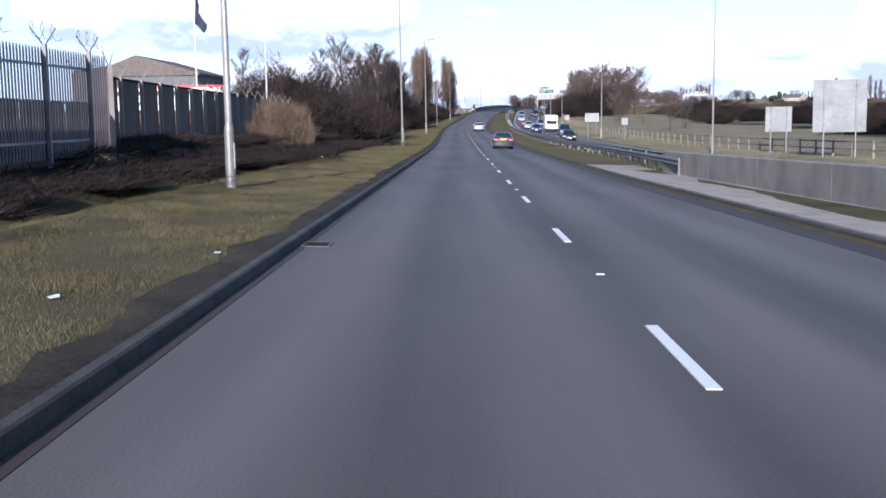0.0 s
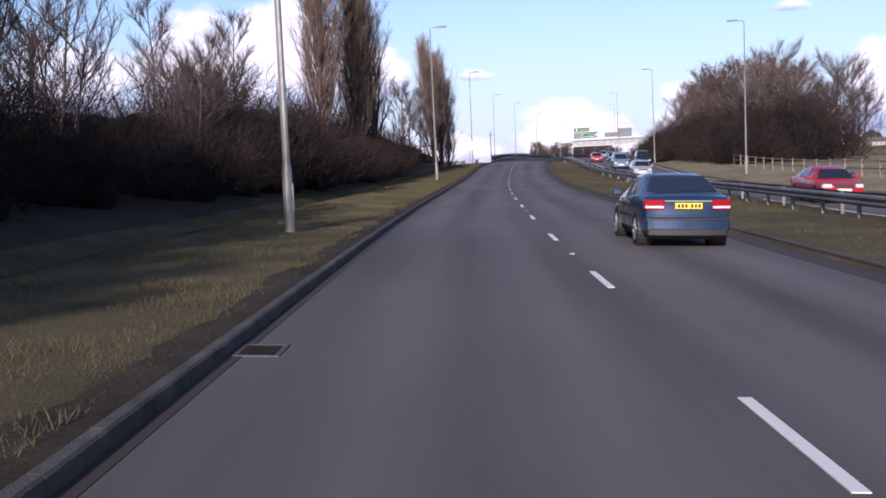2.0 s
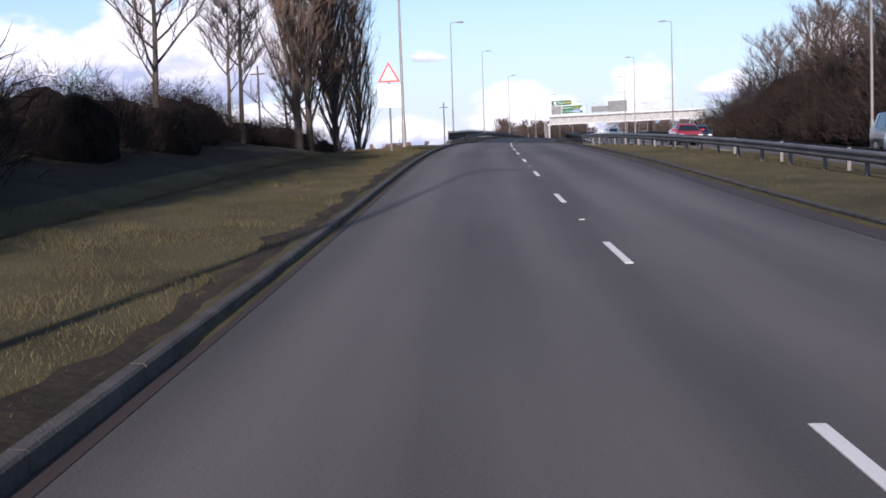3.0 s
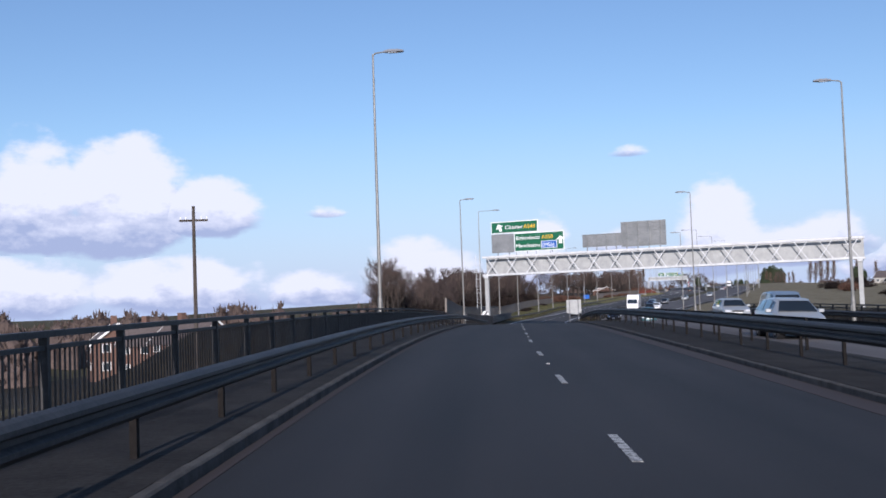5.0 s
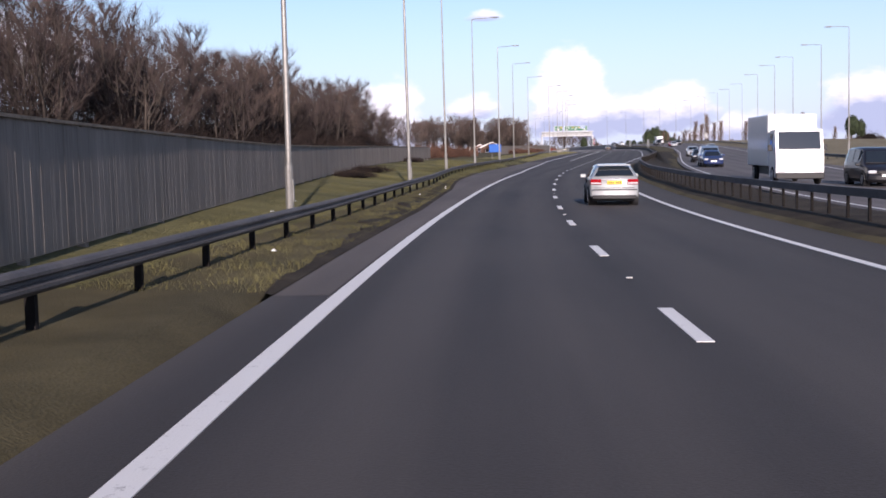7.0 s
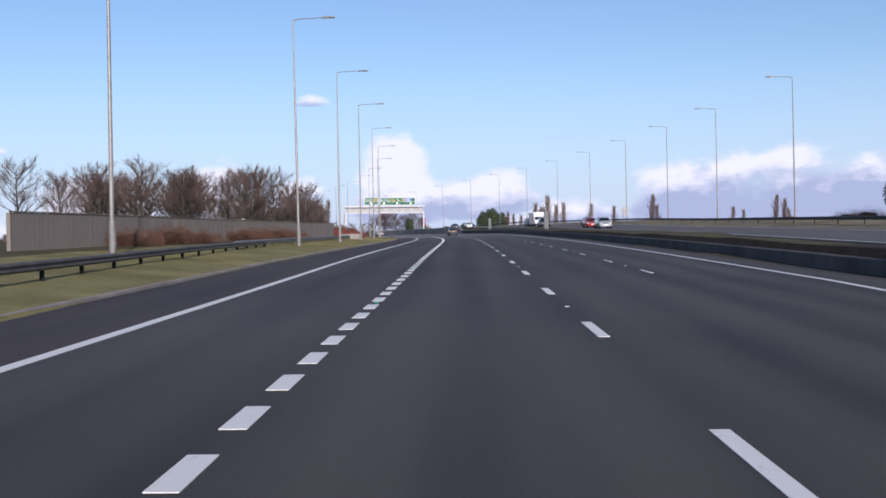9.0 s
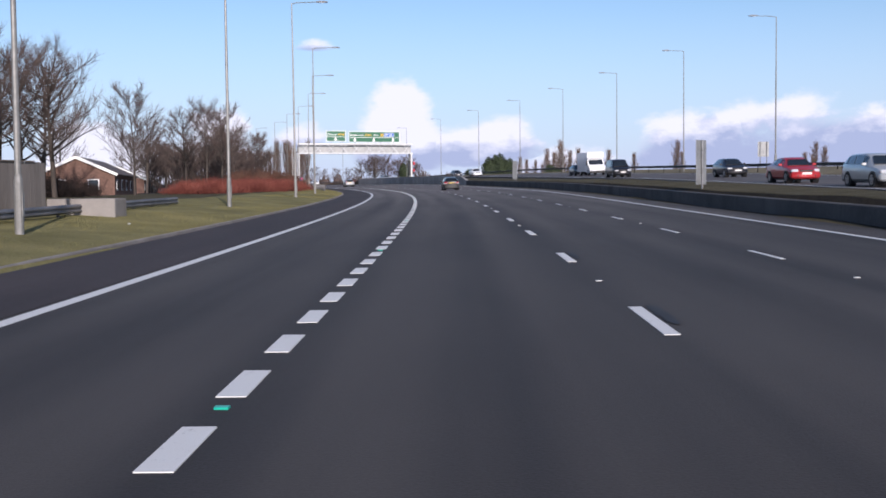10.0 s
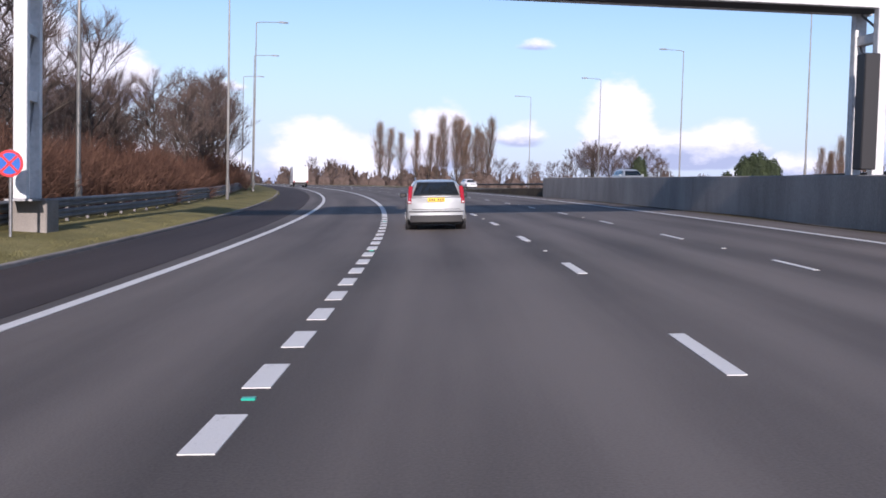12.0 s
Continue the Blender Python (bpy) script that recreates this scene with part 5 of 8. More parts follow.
for s, o in ((665, 27), (700, 30), (735, 32), (765, 33.5), (793, 34.7), (817.5, 34.0), (839, 33.6), (872, 34), (916, 35), (947, 35), (974.5, 35), (1003, 35), (1032, 35), (1061, 35), (1090, 35), (1117, 35), (1146, 35), (1175, 35), (1203, 35), (1232, 36), (1262, 36)):
    put_lamp(POST_B, s, o, 180)


# ---------------- gantries ----------------
def sign_panel(root, name, x0, x1, z0, z1, y, face, border=True, label=""):
    """A sign board on stiffened backing, facing local -y."""
    bd = part(name, boxed(x0, x1, y, y + 0.05, z0, z1, bevel=0.012), M_SIGNWHITE if border else M_SIGNBACK, root, label)
    if border:
        part("sign_face", boxed(x0 + 0.09, x1 - 0.09, y - 0.006, y + 0.002, z0 + 0.09, z1 - 0.09), face, bd)
    for k in range(4):
        z = z0 + (z1 - z0) * (k + 0.5) / 4
        part("backing_rail", boxed(x0 + 0.05, x1 - 0.05, y + 0.05, y + 0.11, z - 0.04, z + 0.04), M_SIGNBACK, bd)
    n = max(2, int((x1 - x0) / 2.4))
    for k in range(n):
        x = x0 + (x1 - x0) * (k + 0.5) / n
        part("stay", boxed(x - 0.05, x + 0.05, y + 0.11, y + 0.2, z0 - 0.25, z1), M_SIGNBACK, bd)
    return bd


def letters(parent, text, x, z, y, size, material, align="LEFT"):
    return lettering("lettering", text, size, pose(x, y, z, 90, 0, 0), parent, material, align)


def arrow(parent, x, z, y, size, turn=0):
    """A white lane arrow; it points down at turn 0."""
    s = size
    v = [(0, -0.5), (0.55, 0.0), (0.2, 0.0), (0.2, 0.5), (-0.2, 0.5), (-0.2, 0.0), (-0.55, 0.0)]
    c, q = math.cos(radians(turn)), math.sin(radians(turn))
    pts = [((a * c - b * q) * s, (a * q + b * c) * s) for a, b in v]
    verts = [(x + a, y, z + b) for a, b in pts] + [(x + a, y + 0.006, z + b) for a, b in pts]
    n = len(v)
    faces = [tuple(range(n)), tuple(range(2 * n - 1, n - 1, -1))] + [(i, n + i, n + (i + 1) % n, (i + 1) % n) for i in range(n)]
    return part("arrow", mesh_of("arrow", verts, faces, M_SIGNWHITE), M_SIGNWHITE, parent)


def gantry(label, a, b, zb, zt, legs, deep=1.3, bay=2.6, single=False):
    """A white truss gantry from a to b (ground plan); local x runs along the beam, -y faces the traffic."""
    ax, ay, bx, by = *a, *b
    length = math.hypot(bx - ax, by - ay)
    root = thing("sign_gantry", label, "sign gantry", "sign gantries over the road")
    root.matrix_basis = pose(ax, ay, 0, 0, 0, math.degrees(math.atan2(by - ay, bx - ax)))
    for y in (0.0, deep):
        for nm, z in (("top_chord", zt - 0.12), ("bottom_chord", zb + 0.12)):
            part(nm, boxed(0, length, y - 0.12, y + 0.12, z - 0.12, z + 0.12, bevel=0.015), M_WHITESTEEL, root)
    n = int(length / bay)
    for y in (0.0, deep):
        for k in range(n):
            x0, x1 = length * k / n, length * (k + 1) / n
            br = bmesh.new()
            m0, m1 = x0 + (x1 - x0) * 0.22, x0 + (x1 - x0) * 0.78
            beam(br, (m0, y, zb + 0.2), (m1, y, zt - 0.2), 0.09, 0.09)
            beam(br, (m0, y + 0.004, zt - 0.2), (m1, y + 0.004, zb + 0.2), 0.085, 0.085)
            part("cross_brace", br, M_WHITESTEEL, root)
    part("walkway", boxed(0.1, length - 0.1, 0.16, deep - 0.16, zb + 0.02, zb + 0.16), M_SIGNBLACK, root, "dark steel walkway floor")
    part("mesh_panel", boxed(0.1, length - 0.1, deep - 0.17, deep - 0.135, zb + 0.25, zt - 0.25), M_GREYPANEL, root, "grey screening panel behind the lattice")
    for x, z0 in legs:
        leg = thing("leg", "", "")
        leg.parent = root
        for y in ((0.25,) if single else (0.0, deep)):
            hw, hd = (0.24, 0.2) if single else (0.17, 0.15)
            # grey instead of white on the single upright: its shade given as colour
            part("upright", boxed(x - hw, x + hw, y - hd, y + hd, z0 + 0.05, zb + 0.02, bevel=0.02), M_GREYPANEL if single else M_WHITESTEEL, leg)
        if single:
            part("head", boxed(x - 0.3, x + 0.3, -0.1, deep, zb - 0.25, zb + 0.02, bevel=0.02), M_WHITESTEEL, leg)
            part("base_plate", boxed(x - 0.34, x + 0.34, -0.1, 0.6, z0, z0 + 0.05), M_GALV, leg)
            continue
        for z in (z0 + 2.6, z0 + 4.3):
            part("tie", boxed(x - 0.12, x + 0.12, 0.15, deep - 0.15, z, z + 0.26), M_WHITESTEEL, leg)
        for za, zc in ((z0 + 0.2, z0 + 2.6), (z0 + 2.9, z0 + 4.3), (z0 + 4.6, zb)):
            part("brace", beam(bmesh.new(), (x, 0.12, za), (x, deep - 0.12, zc), 0.05, 0.05), M_GALV, leg)
        part("base_plate", boxed(x - 0.34, x + 0.34, -0.3, deep + 0.3, z0, z0 + 0.05), M_GALV, leg)
    return root, length


def access_ladder(root, x, y, z0, z1):
    ld = bmesh.new()
    for dx in (-0.25, 0.25):
        tube(ld, (x + dx, y, z0), (x + dx, y, z1), 0.03, 0.03, 6)
    part("ladder_rails", ld, M_WHITESTEEL, root)
    z = z0 + 0.3
    while z < z1:
        part("rung", tubed((x - 0.25, y, z), (x + 0.25, y, z), 0.018, 0.018, 5), M_WHITESTEEL, root)
        z += 0.42
    for k in range(6):
        zz = z0 + (z1 - z0) * (0.28 + 0.13 * k)
        hoop = bmesh.new()
        for i in range(6):
            t0, t1 = math.pi * i / 6, math.pi * (i + 1) / 6
            tube(hoop, (x - math.cos(t0) * 0.4, y - math.sin(t0) * 0.75, zz), (x - math.cos(t1) * 0.4, y - math.sin(t1) * 0.75, zz), 0.016, 0.016, 5, False)
        part("hoop", hoop, M_WHITESTEEL, root)


# first gantry, over both carriageways at the end of the bridge
G1, len1 = gantry("white lattice sign gantry spanning both carriageways", (42.01, 590.01), (80.4, 566.5), 7.9, 10.4, ((0.45, 2.9), (44.5, 2.3)), single=True)
access_ladder(G1, -0.75, 0.3, 3.9, 10.7)
p1 = sign_panel(G1, "sign", 1.45, 7.65, 13.12, 14.6, -0.25, M_SIGNGREEN, label="green direction sign with white letters")
arrow(p1, 2.6, 13.85, -0.262, 0.98, 205)
letters(p1, "Chester", 3.3, 13.62, -0.258, 0.74, M_SIGNWHITE)
letters(p1, "A548", 5.8, 13.62, -0.258, 0.70, M_SIGNYELLOW)
p2 = sign_panel(G1, "sign", 4.5, 10.95, 10.75, 13.06, -0.25, M_SIGNGREEN, label="green direction sign with white letters")
letters(p2, "Birkenhead", 4.7, 12.2, -0.258, 0.69, M_SIGNWHITE)
letters(p2, "A550", 8.1, 12.2, -0.258, 0.67, M_SIGNYELLOW)
letters(p2, "Manchester", 4.7, 11.25, -0.258, 0.69, M_SIGNWHITE)
part("motorway_patch", boxed(8.0, 10.05, -0.264, -0.256, 11.03, 11.93), M_SIGNWHITE, p2)
part("motorway_patch", boxed(8.07, 9.98, -0.270, -0.262, 11.09, 11.87), M_SIGNBLUE, p2)
letters(p2, "(M56)", 8.16, 11.25, -0.274, 0.64, M_SIGNWHITE)
arrow(p2, 10.5, 12.0, -0.262, 1.0, 180)
sign_panel(G1, "blank_sign", 1.45, 4.45, 10.73, 13.06, -0.22, M_SIGNBACK, False, "plain grey blank sign panel")
# signs for the other direction, seen from behind
for x0, x1, z0, z1 in ((12.8, 17.65, 10.9, 12.4), (17.65, 23.1, 10.7, 13.7)):
    bk = part("sign_back", boxed(x0, x1, 1.3, 1.36, z0, z1, bevel=0.01), M_SIGNBACK, G1, "bare aluminium back of a direction sign")
    k = z0 + 0.2
    while k < z1:
        part("rib", boxed(x0 + 0.03, x1 - 0.03, 1.22, 1.3, k, k + 0.08), M_SIGNBACK, bk)
        k += 0.42
    for q in range(4):
        x = x0 + (x1 - x0) * (q + 0.5) / 4
        part("stay", boxed(x - 0.05, x + 0.05, 1.1, 1.22, z0 - 0.6, z1), M_SIGNBACK, bk)
# round end-of-limit plate at the leg
def disc(name, x, y, z, r, material, parent, t=0.02, n=28):
    v = [(x + math.cos(2 * math.pi * k / n) * r, y, z + math.sin(2 * math.pi * k / n) * r) for k in range(n)]
    v += [(a, b + t, c) for a, b, c in v]
    f = [tuple(range(n)), tuple(range(2 * n - 1, n - 1, -1))] + [(k, n + k, n + (k + 1) % n, (k + 1) % n) for k in range(n)]
    return part(name, mesh_of(name, v, f, material), material, parent)


limit = thing("round_traffic_sign", "round white sign with a black diagonal bar", "traffic sign")
limit.matrix_basis = Matrix.Translation(Vector((42.01, 590.01, 0))) @ Matrix.Rotation(math.atan2(G1.matrix_basis[1][0], G1.matrix_basis[0][0]), 4, "Z") @ pose(0.47, -0.75, 0)
disc("plate", 0, 0, 3.16, 0.42, M_SIGNWHITE, limit)
bar = boxed(-0.1, 0.1, -0.008, 0.002, -0.39, 0.39)
bmesh.ops.rotate(bar, verts=bar.verts, cent=(0, 0, 0), matrix=Matrix.Rotation(radians(40), 3, "Y"))
bmesh.ops.translate(bar, verts=bar.verts, vec=(0, 0, 3.16))
part("bar", bar, M_SIGNBLACK, limit)
part("bracket", boxed(-0.04, 0.04, 0.02, 0.36, 3.16 - 0.05, 3.16 + 0.05), M_GALV, limit)

# second gantry
G2, len2 = gantry("white lattice sign gantry over the motorway lanes", (220.57, 1078.5), (243.9, 1076.2), 14.2, 16.3, ((0.0, 8.3), (23.1, 9.0)))
access_ladder(G2, -0.95, 0.3, 9.4, 16.2)
q1 = sign_panel(G2, "sign", 5.52, 9.47, 16.65, 18.75, -0.25, M_SIGNGREEN, label="green lane sign with a downward arrow")
letters(q1, "Chester", 5.70, 17.85, -0.258, 0.66, M_SIGNWHITE)
letters(q1, "A548", 7.87, 17.85, -0.258, 0.62, M_SIGNYELLOW)
part("rule", boxed(5.64, 9.35, -0.262, -0.256, 17.55, 17.62), M_SIGNWHITE, q1)
arrow(q1, 7.42, 17.12, -0.262, 0.72)
q2 = sign_panel(G2, "sign", 10.12, 20.62, 16.5, 18.65, -0.25, M_SIGNGREEN, label="wide green lane sign with three arrows")
letters(q2, "Birkenhead", 10.32, 17.75, -0.258, 0.62, M_SIGNWHITE)
letters(q2, "A550,", 13.37, 17.75, -0.258, 0.60, M_SIGNYELLOW)
letters(q2, "M'cr", 15.22, 17.75, -0.258, 0.62, M_SIGNWHITE)
part("symbol", boxed(16.67, 17.22, -0.262, -0.256, 17.7, 18.25), M_SIGNYELLOW, q2)
part("symbol", boxed(16.80, 17.09, -0.268, -0.260, 17.83, 18.12), M_SIGNBLACK, q2)
part("motorway_patch", boxed(17.37, 19.47, -0.262, -0.256, 17.6, 18.4), M_SIGNWHITE, q2)
part("motorway_patch", boxed(17.43, 19.41, -0.268, -0.260, 17.66, 18.34), M_SIGNBLUE, q2)
letters(q2, "(M56)", 17.54, 17.78, -0.272, 0.62, M_SIGNWHITE)
part("rule", boxed(10.27, 20.47, -0.262, -0.256, 17.42, 17.49), M_SIGNWHITE, q2)
for x in (11.32, 15.22, 19.22):
    arrow(q2, x, 17.0, -0.262, 0.72)
for z in (10.6, 12.0):
    part("signal_box", boxed(23.4, 23.65, -0.6, -0.15, z, z + 0.55, bevel=0.02), M_SIGNRED, G2, "red signal housing on the leg")
part("signal_cabinet", boxed(22.4, 22.85, -0.5, 0.0, 9.7, 12.9, bevel=0.03), M_SIGNBLACK, G2, "dark tall cabinet on the leg")

clearway = thing("clearway_sign", "round blue sign with a red border and cross", "traffic sign")
clearway.matrix_basis = stand(1114.0, -10.75, 0.3, tilt=False)
part("post", tubed((0, 0, -0.3), (0, 0, 2.1), 0.04, 0.04, 8), M_GALV, clearway)
pl = disc("plate", 0, -0.07, 1.75, 0.33, M_SIGNRED, clearway)
disc("field", 0, -0.078, 1.75, 0.265, M_SIGNBLUE, pl, 0.006)
for ang in (45, -45):
    bb = boxed(-0.03, 0.03, -0.086, -0.079, -0.26, 0.26)
    bmesh.ops.rotate(bb, verts=bb.verts, cent=(0, 0, 0), matrix=Matrix.Rotation(radians(ang), 3, "Y"))
    bmesh.ops.translate(bb, verts=bb.verts, vec=(0, 0, 1.75))
    part("cross_bar", bb, M_SIGNRED, pl)
block = part("concrete_block", boxed(-0.45, 0.45, -0.5, 0.5, -0.2, 1.05, bevel=0.03), M_CONC)
block.matrix_basis = stand(1116.6, -11.0, 0.1, 0, tilt=False)
tagged(block, "pale concrete plinth block at the barrier", "concrete block")
block2 = part("concrete_block", boxed(-1.2, 1.2, -0.7, 0.7, -0.2, 0.7, bevel=0.03), M_CONC)
block2.matrix_basis = stand(935, -13.2, 0.3, 0, tilt=False)
tagged(block2, "low pale concrete block beside the fence end", "concrete block")


# ---------------- road signs ----------------
def sign_back(label, s, off, w, h, z0, turn=0, posts=2, face=None):
    root = thing("road_sign", label, "road sign", "road signs")
    root.matrix_basis = stand(s, off, ground_h(s, off), turn, tilt=False)
    xs = [0] if posts == 1 else [-w * 0.3, w * 0.3]
    for x in xs:
        part("post", tubed((x, 0.06, -0.4), (x, 0.06, z0 + h), 0.05, 0.05, 8), M_GALV, root)
    bd = part("board", boxed(-w / 2, w / 2, 0.12, 0.15, z0, z0 + h, bevel=0.008), face or M_SIGNBACK, root)
    k = z0 + 0.12
    while k < z0 + h:
        part("rib", boxed(-w / 2 + 0.03, w / 2 - 0.03, 0.085, 0.12, k, min(k + 0.06, z0 + h)), face or M_SIGNBACK, bd)
        k += max(0.35, h / 4)
    return root


sign_back("large grey back of a direction sign on two posts", 70, 24.4, 3.4, 3.3, 1.6)
sign_back("smaller grey back of a sign behind the fence", 84, 24.6, 2.0, 1.9, 1.6)
sign_back("pale back of a sign on two posts", 158, 19.6, 2.0, 1.25, 2.35)
sign_back("small pale back of a sign on one post", 140, 21.5, 0.8, 0.9, 1.9, posts=1)
sign_back("small pale back of a sign on one post", 205, 20.6, 0.8, 0.9, 1.9, posts=1)
sign_back("large dull grey back of a direction sign in the reserve", 588.4, 7.2, 1.75, 1.6, 1.35, face=M_GREYPANEL)
sign_back("narrow pale sign back beside the oncoming lanes", 950, 12.5, 0.75, 2.2, 0.2, 35, posts=1)
sign_back("narrow pale sign back beside the oncoming lanes", 1027, 12.5, 0.75, 2.2, 0.2, 35, posts=1)
sign_back("small white sign back in the far verge", 1010, 36.5, 1.2, 1.6, 1.2)

warn = thing("warning_sign", "triangular warning sign above a white plate", "traffic sign")
warn.matrix_basis = stand(330, -3.7, 0.1, 0, tilt=False)
part("post", tubed((0, 0, -0.3), (0, 0, 3.6), 0.045, 0.045, 8), M_GALV, warn)
tri = [(-0.5, -0.06, 3.05), (0.5, -0.06, 3.05), (0, -0.06, 3.95)]
tv = tri + [(x, y + 0.02, z) for x, y, z in tri]
tp = part("triangle_plate", mesh_of("triangle_plate", tv, [(0, 1, 2), (5, 4, 3), (0, 3, 4, 1), (1, 4, 5, 2), (2, 5, 3, 0)], M_SIGNRED), M_SIGNRED, warn)
tri = [(-0.34, -0.066, 3.14), (0.34, -0.066, 3.14), (0, -0.066, 3.76)]
tv = tri + [(x, y + 0.005, z) for x, y, z in tri]
part("field", mesh_of("field", tv, [(0, 1, 2), (5, 4, 3), (0, 3, 4, 1), (1, 4, 5, 2), (2, 5, 3, 0)], M_SIGNWHITE), M_SIGNWHITE, tp)
part("plate", boxed(-0.5, 0.5, -0.07, -0.05, 1.95, 2.95, bevel=0.006), M_SIGNWHITE, warn)

blue = thing("roadside_sign", "small blue roadside sign on two posts", "road sign")
blue.matrix_basis = stand(792, -12.6, 0.4, 0, tilt=False)
for x in (-0.5, 0.5):
    part("post", tubed((x, 0.05, -0.3), (x, 0.05, 2.4), 0.04, 0.04, 8), M_GALV, blue)
part("plate", boxed(-0.9, 0.9, -0.02, 0.01, 1.2, 2.4, bevel=0.006), M_SIGNBLUE, blue)


# ---------------- cable pole, flags ----------------
tele = thing("telegraph_pole", "dark wooden pole with a cross arm and insulators", "telegraph pole")
tele.matrix_basis = stand(539, -23.4, -7.6, 8, tilt=False)
part("pole", tubed((0, 0, -0.5), (0, 0, 17.4), 0.19, 0.12, 10), M_BARK, tele)
part("cross_arm", boxed(-1.1, 1.1, -0.06, 0.06, 16.2, 16.36), M_BARK, tele)
for x in (-1.0, -0.6, 0.6, 1.0):
    part("insulator", tubed((x, 0, 16.36), (x, 0, 16.6), 0.05, 0.03, 6), M_SIGNWHITE, tele)
copy_thing(tele, stand(430, -34, -7.6, -10, tilt=False))

for s, o, hgt, fl in ((45, -14.3, 8.3, 1), (60, -14.0, 8.2, 1), (76, -13.0, 9.0, 0)):
    fp = thing("flag_pole", "white flag pole with a dark drooping flag" if fl else "slim white flag pole behind the fence", "flag pole", "flag poles")
    fp.matrix_basis = stand(s, o, 0.8, 0, tilt=False)
    part("pole", tubed((0, 0, -0.3), (0, 0, hgt), 0.05, 0.03, 8), M_WHITESTEEL, fp)
    if fl:
        v, f = [], []
        for i in range(9):
            for k in range(6):
                z = hgt - 0.2 - 1.9 * i / 8
                x = 0.06 + (0.10 + 0.09 * i) * k / 5 * (0.75 + 0.25 * math.sin(i * 1.3))
                v.append((x, 0.10 * math.sin(k * 1.7 + i * 0.6), z - 0.10 * k))
        for i in range(8):
            for k in range(5):
                a = i * 6 + k
                f.append((a, a + 1, a + 7, a + 6))
        n0 = len(v)
        v += [(x, y + 0.012, z) for x, y, z in v]
        f += [tuple(n0 + i for i in q[::-1]) for q in f]
        part("flag", mesh_of("flag", v, f, M_FLAG, True), M_FLAG, fp)


